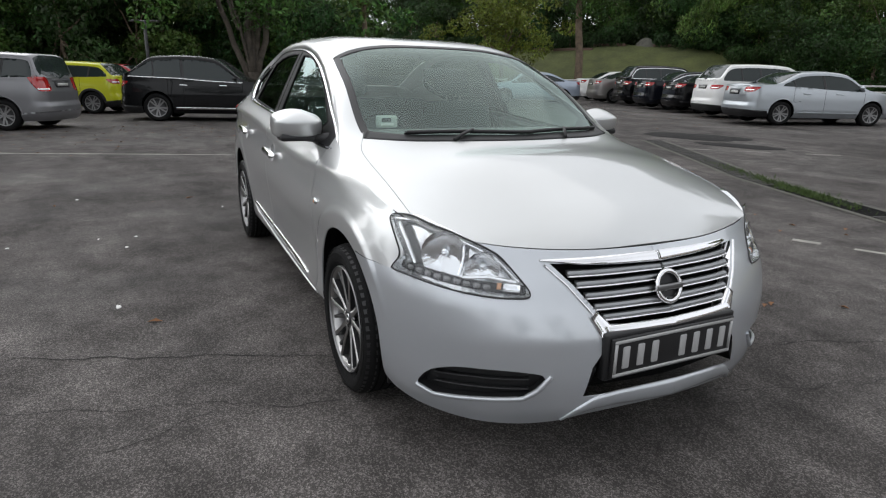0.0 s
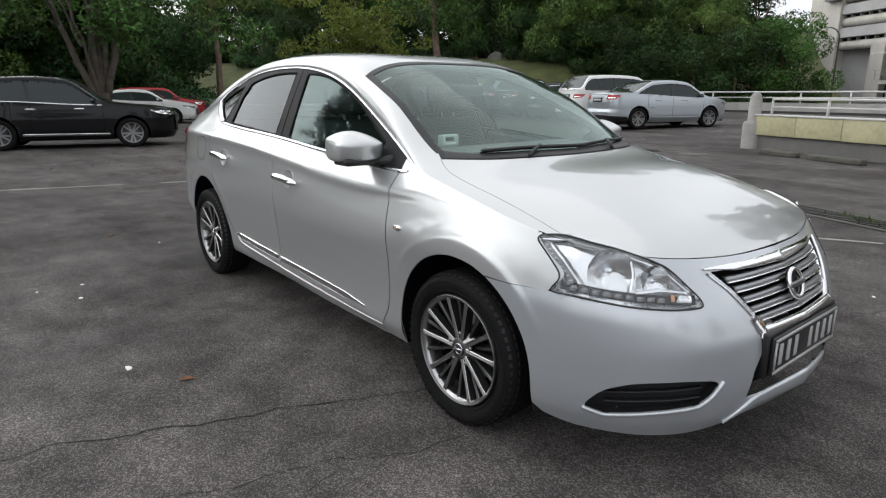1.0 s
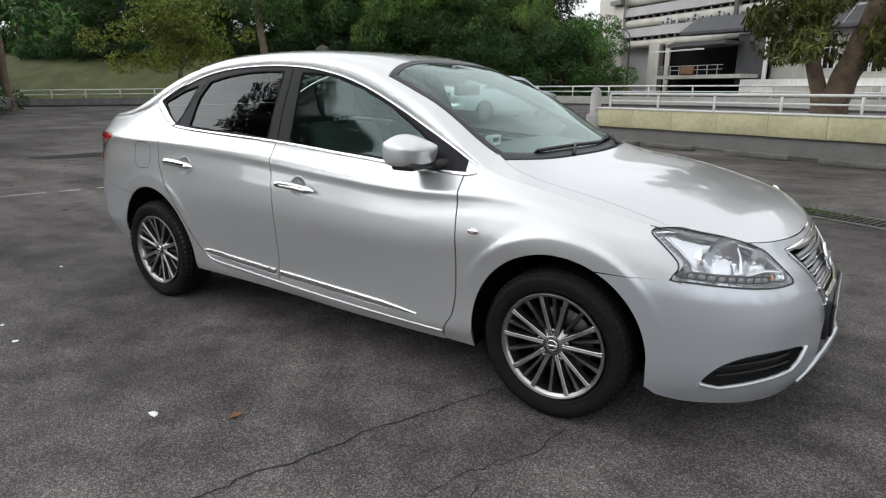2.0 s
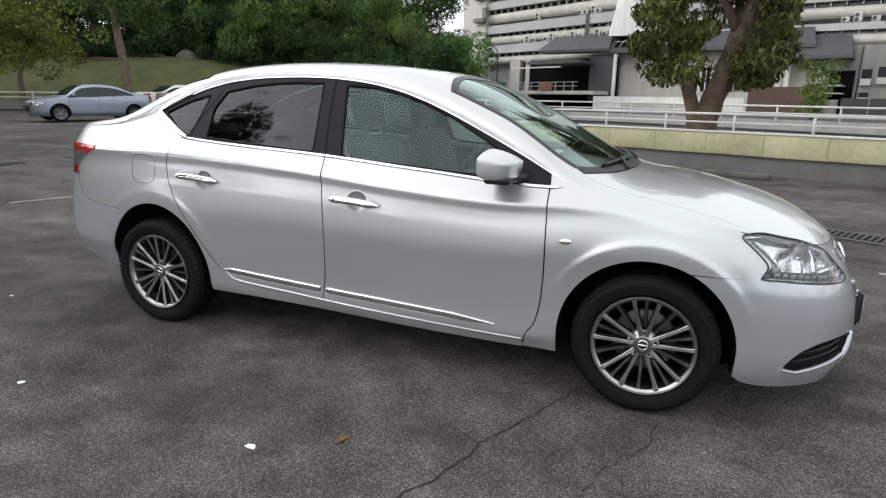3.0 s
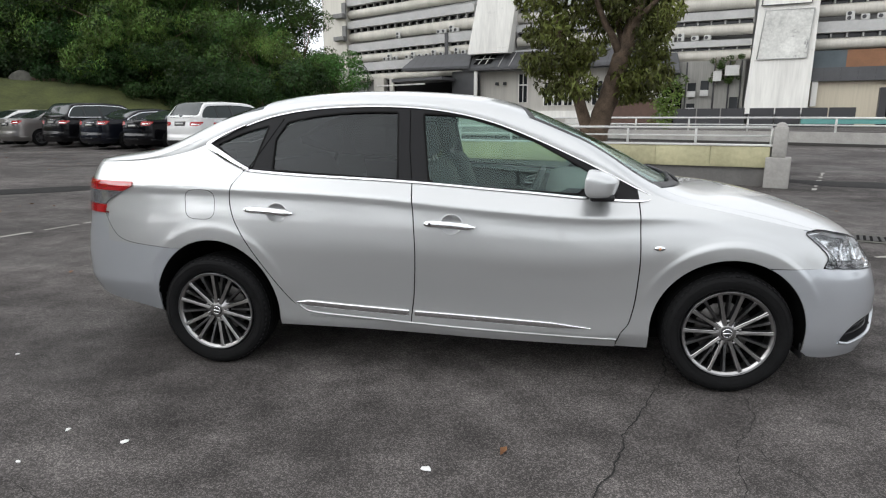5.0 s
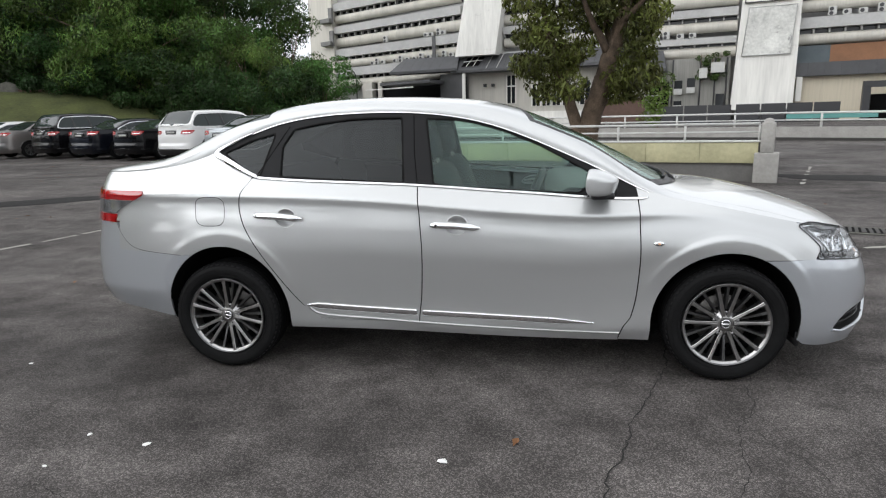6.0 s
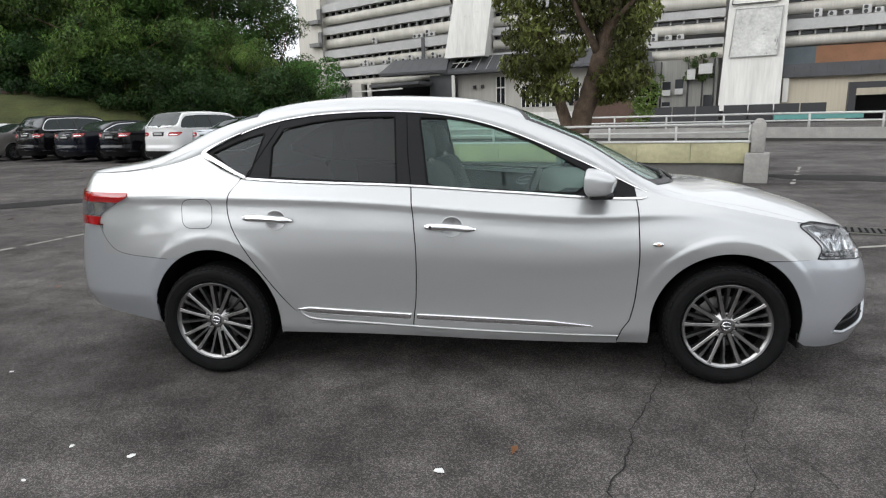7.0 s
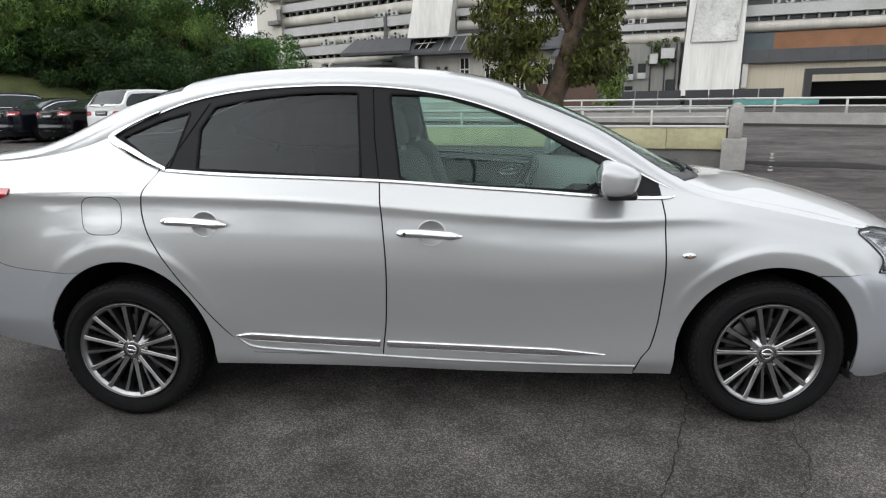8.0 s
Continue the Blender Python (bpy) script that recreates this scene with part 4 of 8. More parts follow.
def side_windows():
    n, m = 420, 90
    s, t = np.meshgrid(np.linspace(-1.42, 0.955, n), np.linspace(0, 1, m), indexing="ij")
    lo = belt_z(s)
    z = lo + (np.maximum(rail_z(s), lo + 0.001) - lo) * t
    s, z, which = cut(s, z, [FRONT_GLASS, REAR_GLASS, QUARTER_GLASS])
    for side, _ in both:
        part("window_frame", faces_where(tub(s, z, -0.004), which == -1, side), SATIN, sedan, "satin black window frame and pillar")
        for poly in (FRONT_GLASS, REAR_GLASS, QUARTER_GLASS):
            part("window_seal", joined(walls(poly, 0.012, side, -0.004), ribbon(poly, 0.011, -0.0045, 0.003, side, True)), SEAL, sedan)
        part("front_window", faces_where(tub(s, z, -0.011), which == 0, side), GLASS_FRONT, sedan, "lightly tinted front door window")
        part("rear_door_window", faces_where(tub(s, z, -0.011), which == 1, side), GLASS_DARK, sedan, "dark tinted rear door window")
        part("quarter_window", faces_where(tub(s, z, -0.011), which == 2, side), GLASS_DARK, sedan, "dark tinted quarter window")
        part("door_frame_seam", ribbon(dense([(-1.138, 1.092), (-1.045, 1.246), (-0.982, 1.352)]), 0.006, -0.003, 0.0, side), DARK, sedan)
        k = np.linspace(-1.15, 0.93, 160)
        line = np.r_[np.stack([k, belt_z(k) + 0.001], 1), [(0.942, 0.9545), (0.952, 0.958)]]
        part("belt_trim", ribbon(line, 0.013 * np.clip(np.linspace(40, 0.25, len(line)), 0, 1), 0.003, 0.005 * np.clip(np.linspace(40, 0.4, len(line)), 0, 1), side), CHROME, sedan, "chrome strip along the window sill")
        tip = dense(rounded([(-1.13, 1.088), (-1.20, 1.112), (-1.33, 1.175), (-1.415, 1.215), (-1.40, 1.232), (-1.30, 1.283), (-1.20, 1.322)], closed=False))
        wd = np.interp(np.linspace(0, 1, len(tip)), [0, 0.3, 0.55, 0.75, 1], [0.016, 0.03, 0.03, 0.012, 0.008])
        part("quarter_trim", ribbon(tip, wd, 0.008, 0.006, side), CHROME, sedan, "chrome trim round the quarter window")
        k = np.linspace(-1.205, 0.955, 160)
        part("roof_trim", ribbon(np.stack([k, rail_z(k) - 0.004], 1), 0.009 * np.clip(np.linspace(40, 0.3, 160), 0, 1), 0.0, 0.004 * np.clip(np.linspace(40, 0.4, 160), 0, 1), side), CHROME, sedan, "thin bright trim over the windows")
        part("pillar_seam", ribbon(dense([(-0.238, 1.04), (-0.262, 1.20), (-0.275, 1.395)]), 0.004, -0.0035, 0.002, side), DARK, sedan)


def seams():
    """Dark joints behind the panel gaps."""
    z = np.linspace(0.25, 1.02, 60)
    for side, _ in both:
        part("door_seam", ribbon(np.stack([door_mid(z), z], 1), 0.02, -0.008, 0.002, side), DARK, sedan)
        part("door_seam", ribbon(np.stack([door_front(z), z], 1)[:56], 0.02, -0.008, 0.002, side), DARK, sedan)
        z2 = np.linspace(0.3, 1.085, 60)
        part("door_seam", ribbon(np.stack([door_rear(z2), z2], 1), 0.02, -0.008, 0.002, side), DARK, sedan)
        k = np.linspace(-0.82, 0.86, 80)
        part("sill_seam", ribbon(np.stack([k, door_low(k) - 0.001], 1), 0.02, -0.008, 0.002, side), DARK, sedan)
        part("bumper_seam", ribbon(dense([(1.50, 0.645), (1.62, 0.645), (1.76, 0.641)]), 0.012, -0.008, 0.002, side), DARK, sedan)
        q = rounded([(-1.478, 0.984), (-1.303, 0.984), (-1.303, 0.828), (-1.470, 0.828)], r=0.18)
        part("fuel_flap_seam", ribbon(dense(np.r_[q, q[:1]]), 0.003, 0.0002, 0.0005, side), DARK, sedan)
        part("rear_bumper_seam", ribbon(dense(rounded([(-1.58, 0.6635), (-1.80, 0.680), (-1.90, 0.700), (-1.965, 0.750), (-2.03, 0.838)], closed=False)), 0.0028, 0.0002, 0.0005, side), GUNMETAL, sedan)
        x = np.linspace(1.02, 1.74, 60)
        part("bonnet_seam", ribbon(np.stack([x, hood_edge(x) - 0.001], 1), 0.014, -0.009, 0.002, side, surface=lambda a, b, l: top(a, b, l)), GUNMETAL, sedan)


def door_furniture():
    for side, _ in both:
        for s0, z0, s1, z1, bowl in ((-0.158, 0.834, 0.101, 0.816, BOWLS[0]), (-1.118, 0.888, -0.857, 0.868, BOWLS[1])):
            k = np.linspace(0, 1, 24)
            line = np.stack([s0 + (s1 - s0) * k, z0 + (z1 - z0) * k + 0.004 * np.sin(math.pi * k)], 1)
            wd = 0.034 * np.clip(np.minimum(k * 9 + 0.45, (1 - k) * 5 + 0.3), 0, 1)
            lift = 0.030
            part("door_handle", ribbon(line, wd, lift - 0.012 * np.clip(1 - (1 - k) * 6, 0, 1), 0.012 * np.clip(np.minimum(k * 9 + 0.5, (1 - k) * 5 + 0.2), 0, 1), side), CHROME, sedan, "chrome door handle")
            for s in (s0 + 0.03, s1 - 0.06):
                at = [on_body(s, np.interp(s, line[:, 0], line[:, 1]), d, side) for d in (-0.01, 0.026)]
                part("handle_foot", tube(at, 0.008, 8), CHROME, sedan)
            r, a = np.meshgrid(np.linspace(0, 1, 10), np.linspace(0, 2 * math.pi, 37), indexing="ij")
            g = tub(bowl[0] + 0.058 * r * np.cos(a), bowl[1] + 0.053 * r * np.sin(a), -0.001 - 0.024 * (1 - r**2))
            part("handle_bowl", grid_mesh(g, side, 0), SILVER, sedan, "hollow behind the handle")
            part("bowl_rim", ribbon(bowl_outline(bowl), 0.006, -0.0005, 0.0015, side, True), SILVER, sedan)
            key = on_body(s0 + 0.03, np.interp(s0 + 0.03, line[:, 0], line[:, 1]), 0.041, side)
            if bowl is BOWLS[0]:
                part("key_hole", tube([key, key + Vector((0, -side * 0.002, 0))], 0.007, 12), BLACK, sedan)
        # lower mouldings, chrome over silver
        a, b = dense([(-0.87, 0.380), (-0.60, 0.362), (-0.252, 0.343)]), dense([(-0.222, 0.342), (0.20, 0.324), (0.69, 0.302)])
        part("door_moulding", ribbon(a, 0.034 * np.clip(np.linspace(0.2, 8, len(a)), 0, 1), 0.004, 0.0028, side), CHROME, sedan, "chrome lower door moulding")
        part("door_moulding", ribbon(b, 0.032 * np.clip(np.linspace(4, 0.15, len(b)), 0, 1), 0.004, 0.0028, side), CHROME, sedan, "chrome lower door moulding")
        ledge = dense(rounded([(-0.862, 0.372), (-0.845, 0.350), (-0.80, 0.322), (-0.53, 0.306), (-0.163, 0.281), (0.28, 0.258), (0.68, 0.247), (0.82, 0.245)], closed=False))
        part("sill_ledge", ribbon(ledge, 0.012, 0.001, 0.005, side), SILVER, sedan)
        k = np.linspace(-2.60, -1.72, 60)
        part("boot_edge", ribbon(np.stack([k, rail_z(k) - 0.004], 1), 0.026, -0.004, 0.0055, side), SILVER, sedan)
        bm = bmesh.new()
        at = on_body(0.996, 0.733, 0.003, side)
        bmesh.ops.create_uvsphere(bm, u_segments=20, v_segments=10, radius=1, matrix=Matrix.Translation(at) @ Matrix.Diagonal((0.028, 0.009, 0.0135, 1)))
        ind = part("side_repeater", bm, LAMP_BOWL, sedan, "small oval clear side repeater lamp")
        bm = bmesh.new()
        bmesh.ops.create_uvsphere(bm, u_segments=12, v_segments=8, radius=1, matrix=Matrix.Translation(at + Vector((0, -side * 0.006, 0))) @ Matrix.Diagonal((0.008, 0.006, 0.007, 1)))
        part("repeater_bulb", bm, AMBER, ind)


def mirrors():
    # section of the housing (forwards, up), and how it changes from the door outwards
    section = ((-0.075, -0.064), (0.0, -0.066), (0.058, -0.060), (0.076, -0.026), (0.083, 0.014), (0.056, 0.038), (0.0, 0.062), (-0.055, 0.072), (-0.076, 0.062), (-0.079, 0.0))
    stations = ((0.775, 0.55, 0.42, 0.70), (0.785, 0.80, 0.52, 0.95), (0.840, 0.96, 0.82, 1.0), (0.895, 1.0, 1.0, 1.0), (0.950, 0.96, 0.86, 1.0), (0.990, 0.84, 0.60, 0.97), (1.000, 0.58, 0.42, 0.70))
    for side, _ in both:
        v, f, n = [], [], len(section)
        for y, kx, up, down in stations:
            back = -0.020 * max(y - 0.86, 0) / 0.14
            v += [(0.715 + (x + 0.077) * kx - 0.077 + back, -side * y, 1.047 + z * (up if z > 0.02 else down)) for x, z in section]
        f = [(j * n + i, j * n + (i + 1) % n, (j + 1) * n + (i + 1) % n, (j + 1) * n + i) for j in range(len(stations) - 1) for i in range(n)]
        f += [tuple(range(n))[::-1], tuple(range((len(stations) - 1) * n, len(stations) * n))]
        bm = bmesh.new()
        made = [bm.verts.new(q) for q in v]
        for q in f:
            bm.faces.new([made[i] for i in (q if side < 0 else q[::-1])])
        fold = bm.edges.layers.float.new("crease_edge")
        for e in bm.edges:
            a, b = sorted(made.index(q) for q in e.verts)
            if a % n == b % n and a % n in (2, 4):
                e[fold] = 0.25
        bmesh.ops.recalc_face_normals(bm, faces=list(bm.faces))
        mirror = part("wing_mirror", bm, SILVER, sedan, "silver wing mirror on a black foot")
        mirror.modifiers.new("smooth", "SUBSURF").levels = 3
        mirror.modifiers["smooth"].render_levels = 3
        part("mirror_base", box(0.648, 0.762, -side * 0.885 - 0.092, -side * 0.885 + 0.092, 0.968, 1.002, 0.012), BLACK, mirror)
        part("mirror_arm", tube([(0.725, -side * 0.85, 0.980), (0.76, -side * 0.785, 0.980), (0.80, -side * 0.735, 0.985)], [0.016, 0.022, 0.032], 12), BLACK, mirror)
        g = [(0.636, -side * (0.885 + 0.080 * math.cos(a)), 1.047 + 0.045 * math.sin(a)) for a in np.linspace(0, 2 * math.pi, 24, endpoint=False)]
        part("mirror_glass", (g, [tuple(range(24))]), CHROME, mirror)


def make_wheel():
    """One wheel with its axis along y, the face at -y."""
    wheel = new("wheel")
    tyre = [(0.222, -0.085), (0.232, -0.098), (0.262, -0.106), (0.285, -0.103), (0.300, -0.090), (0.307, -0.07), (0.308, -0.035), (0.308, 0.035), (0.307, 0.07), (0.295, 0.095), (0.262, 0.106), (0.225, 0.09)]
    part("tyre", revolve(tyre, 72), RUBBER, wheel, "black rubber tyre")
    grooves = [revolve([(0.3085, y - 0.004), (0.3092, y), (0.3085, y + 0.004)], 48) for y in (-0.05, -0.017, 0.017, 0.05)]
    part("tread_groove", joined(*grooves), DARK, wheel)
    blocks = []
    for k in range(60):
        a = 2 * math.pi * k / 60
        for y0, y1 in ((-0.102, -0.062),):
            v = []
            for da, rr in ((0, 0.299), (0.06, 0.299)):
                for y in (y0, y1):
                    r2 = 0.296 if y == y0 else 0.3088
                    v.append((r2 * math.cos(a + da), y, r2 * math.sin(a + da)))
            blocks.append((v, [(0, 1, 3, 2)]))
    part("tread_shoulder", joined(*blocks), BLACK, wheel)
    part("sidewall_ring", joined(revolve([(0.271, -0.1055), (0.2725, -0.1078), (0.274, -0.1050)], 64), revolve([(0.236, -0.1005), (0.2375, -0.1030), (0.239, -0.1005)], 64)), RUBBER, wheel)
    # raised marks on the sidewall, as plain bars
    for a in (0.6, 2.3, 4.1, 5.5):
        v = [(r * math.cos(a + 0.062 * k), y, r * math.sin(a + 0.062 * k)) for k in range(9) for r, y in ((0.245, -0.1052), (0.262, -0.1078))]
        part("sidewall_mark", (v, [(2 * k, 2 * k + 1, 2 * k + 3, 2 * k + 2) for k in range(8)]), RUBBER, wheel, "raised plain bar on the tyre wall")
    rim = [(0.2205, -0.088), (0.2185, -0.1), (0.2170, -0.102), (0.2152, -0.100), (0.2140, -0.094)]
    part("rim", revolve(rim, 96), ALLOY, wheel, "bright machined rim edge")
    part("rim_band", revolve([(0.2140, -0.094), (0.204, -0.091), (0.199, -0.08), (0.196, 0.02), (0.20, 0.08)], 96), WHEEL_FACE, wheel)
    part("rim_well", revolve([(0.205, -0.085), (0.195, 0.0), (0.19, 0.05)], 48), WHEEL_WELL, wheel)
    part("brake_disc", revolve([(0.02, 0.0), (0.135, 0.0), (0.14, 0.006), (0.14, 0.02)], 48), mat_disc, wheel, "grey steel brake disc")
    # added near-black disc shuts the wheel, for the shade behind the spokes
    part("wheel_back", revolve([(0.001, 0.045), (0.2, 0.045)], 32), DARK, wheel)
    # ten broad machined spokes, with ten slim recessed ones between
    for kind, pts, face in (
        ("spoke", ((0.040, -0.080, 0.0105), (0.075, -0.082, 0.0095), (0.13, -0.087, 0.0085), (0.18, -0.092, 0.009), (0.208, -0.0945, 0.0115)), WHEEL_FACE),
        ("slim_spoke", ((0.055, -0.058, 0.0065), (0.12, -0.072, 0.0065), (0.17, -0.080, 0.007), (0.206, -0.087, 0.009)), WHEEL_DARK)):
        v, f, vs, fs = [], [], [], []
        for r, y, h in pts:
            v += [Vector((r, y + dy, off)) for off, dy in ((-h, 0.003), (-h * 0.72, 0.0), (-h * 0.15, 0.0), (0.0, 0.0015), (h * 0.15, 0.0), (h * 0.72, 0.0), (h, 0.003))]
            vs += [Vector((r, y + dy, off)) for off, dy in ((-h, 0.003), (-h * 1.25, 0.035), (h * 1.25, 0.035), (h, 0.003))]
        f = [(i * 7 + j, i * 7 + j + 1, i * 7 + j + 8, i * 7 + j + 7) for i in range(len(pts) - 1) for j in range(6)]
        fs = [(i * 4 + j, i * 4 + j + 1, i * 4 + j + 5, i * 4 + j + 4) for i in range(len(pts) - 1) for j in range(3)]
        a, b = mesh_from(kind, v, f, False), mesh_from("spoke_flank", vs, fs, False)
        a.materials.append(face)
        b.materials.append(WHEEL_WELL)
        for k in range(10):
            sp = part("spoke", a, None, wheel)
            sp.matrix_local = Matrix.Rotation(math.radians(36 * k + (18 if kind == "slim_spoke" else 0) + (0.0 if kind == "slim_spoke" else (3 if k % 2 else -3))), 4, "Y")
            part("spoke_flank", b, None, sp)
    part("hub", revolve([(0.001, -0.076), (0.03, -0.077), (0.044, -0.076), (0.05, -0.066), (0.072, -0.056), (0.076, -0.02)], 40), WHEEL_FACE, wheel, "machined hub with five nuts")
    cap = part("hub_cap", revolve([(0.001, -0.084), (0.022, -0.083), (0.028, -0.078), (0.03, -0.06)], 24), GUNMETAL, wheel)
    part("cap_ring", revolve([(0.018, -0.0845), (0.021, -0.086), (0.024, -0.0835)], 24), CHROME, cap)
    part("cap_bar", box(-0.02, 0.02, -0.087, -0.083, -0.004, 0.004), CHROME, cap)
    for k in range(5):
        a = 2 * math.pi * (k + 0.25) / 5
        c, t = Vector((math.cos(a), 0, math.sin(a))), Vector((0, 1, 0))
        part("nut_well", tube([c * 0.062 + t * -0.0745, c * 0.062 + t * -0.05], 0.0135, 14), DARK, wheel)
        part("wheel_nut", tube([c * 0.062 + t * -0.06, c * 0.062 + t * -0.080], 0.0085, 6), ALLOY, wheel)
    return wheel


WHEEL_FACE = mat("machined_wheel_face", (0.44, 0.435, 0.43), 0.28, 1.0, spread=0.12, scale=30)
WHEEL_DARK = mat("dark_wheel_paint", (0.14, 0.14, 0.14), 0.35, 0.9)
WHEEL_WELL = mat("wheel_well_black", (0.016, 0.016, 0.017), 0.5, 0.2)
mat_disc = mat("brake_steel", (0.12, 0.115, 0.11), 0.4, 1.0)


def wheels():
    first = make_wheel()
    first.parent = sedan
    first.matrix_local = pose(1.35, -0.775, 0.308)
    for x, side, turn in ((-1.35, 1, 14), (1.35, -1, 5), (-1.35, -1, 9)):
        w = copy_thing(first, pose(x, -side * 0.775, 0.308, 0, turn, 0) if side > 0 else pose(x, 0.775, 0.308, 0, turn, 180))
        w.parent = sedan
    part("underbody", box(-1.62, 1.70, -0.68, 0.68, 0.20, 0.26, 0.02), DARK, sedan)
    for side, _ in both:
        part("mud_flap", box(1.705, 1.718, -side * 0.76 - 0.06, -side * 0.76 + 0.06, 0.185, 0.26), BLACK, sedan)


def glass_edges():
    """Black border of the windscreen, the cowl, wipers, and what sticks to the glass."""
    surf = lambda a, b, l: top(a, b, l)  # noqa: E731
    w = np.linspace(-0.655, 0.655, 90)
    part("screen_border", ribbon(np.stack([screen_base(w) - 0.010, w], 1), 0.05, -0.0015, 0.0015, 1, surface=surf), BLACK, sedan, "black border at the windscreen's foot")
    w = np.linspace(-0.60, 0.60, 70)
    part("screen_header", ribbon(np.stack([header_x(w) + 0.018, w], 1), 0.04, -0.002, 0.0012, 1, surface=surf), BLACK, sedan)
    for side, _ in both:
        x = np.linspace(0.36, 1.03, 60)
        part("screen_side_border", ribbon(np.stack([x, screen_side(x) - 0.018], 1), 0.034, -0.0018, 0.0014, side, surface=surf), BLACK, sedan)
    w = np.linspace(-0.66, 0.66, 60)
    part("cowl_panel", ribbon(np.stack([screen_base(w) + 0.012, w], 1), 0.05, -0.012, 0.004, 1, surface=surf), BLACK, sedan, "black plastic cowl")
    for w0, w1, pivot in ((-0.13, 0.50, 0.30), (-0.60, -0.06, -0.30)):
        ww = np.linspace(w0, w1, 24)
        # the blade lies just over the cowl, its rubber on the glass, a slim arm behind it
        flip = lambda p: Vector((p[0], -p[1], p[2]))  # noqa: E731
        line = [flip(top(screen_base(v) - 0.030 - 0.012 * math.sin(math.pi * (v - w0) / (w1 - w0)), v, 0.012)) for v in ww]
        blade = part("wiper", tube(line, [0.003] + [0.0075] * 22 + [0.003], 8), BLACK, sedan, "black wiper blade")
        part("wiper_rubber", tube([p - Vector((0.006, 0, 0.008)) for p in line], 0.003, 6), RUBBER, blade)
        mid = flip(top(screen_base((w0 + w1) / 2) - 0.042, (w0 + w1) / 2, 0.022))
        foot = flip(top(screen_base(pivot) + 0.016, pivot, 0.002))
        part("wiper_arm", tube([foot, foot.lerp(mid, 0.4) + Vector((0, 0, 0.006)), mid], [0.009, 0.008, 0.006], 8), BLACK, blade)
    # toll unit behind the glass on the driver's side, and a small sticker
    unit = part("toll_card_unit", box(0.85, 0.885, -0.555, -0.455, 1.035, 1.09, 0.008), mat("unit_plastic", (0.42, 0.47, 0.44), 0.5), sedan, "pale plastic toll card unit behind the windscreen")
    part("unit_slot", box(0.884, 0.888, -0.54, -0.475, 1.045, 1.055), WHITE, unit)
    part("unit_window", box(0.884, 0.888, -0.535, -0.49, 1.063, 1.08), BLACK, unit)


def soft_block(x0, x1, y0, y1, z0, z1, bevel, lean=0.0):
    bm = box(x0, x1, y0, y1, z0, z1, bevel)
    for v in bm.verts:
        v.co.x -= lean * (v.co.z - z0)
    return bm


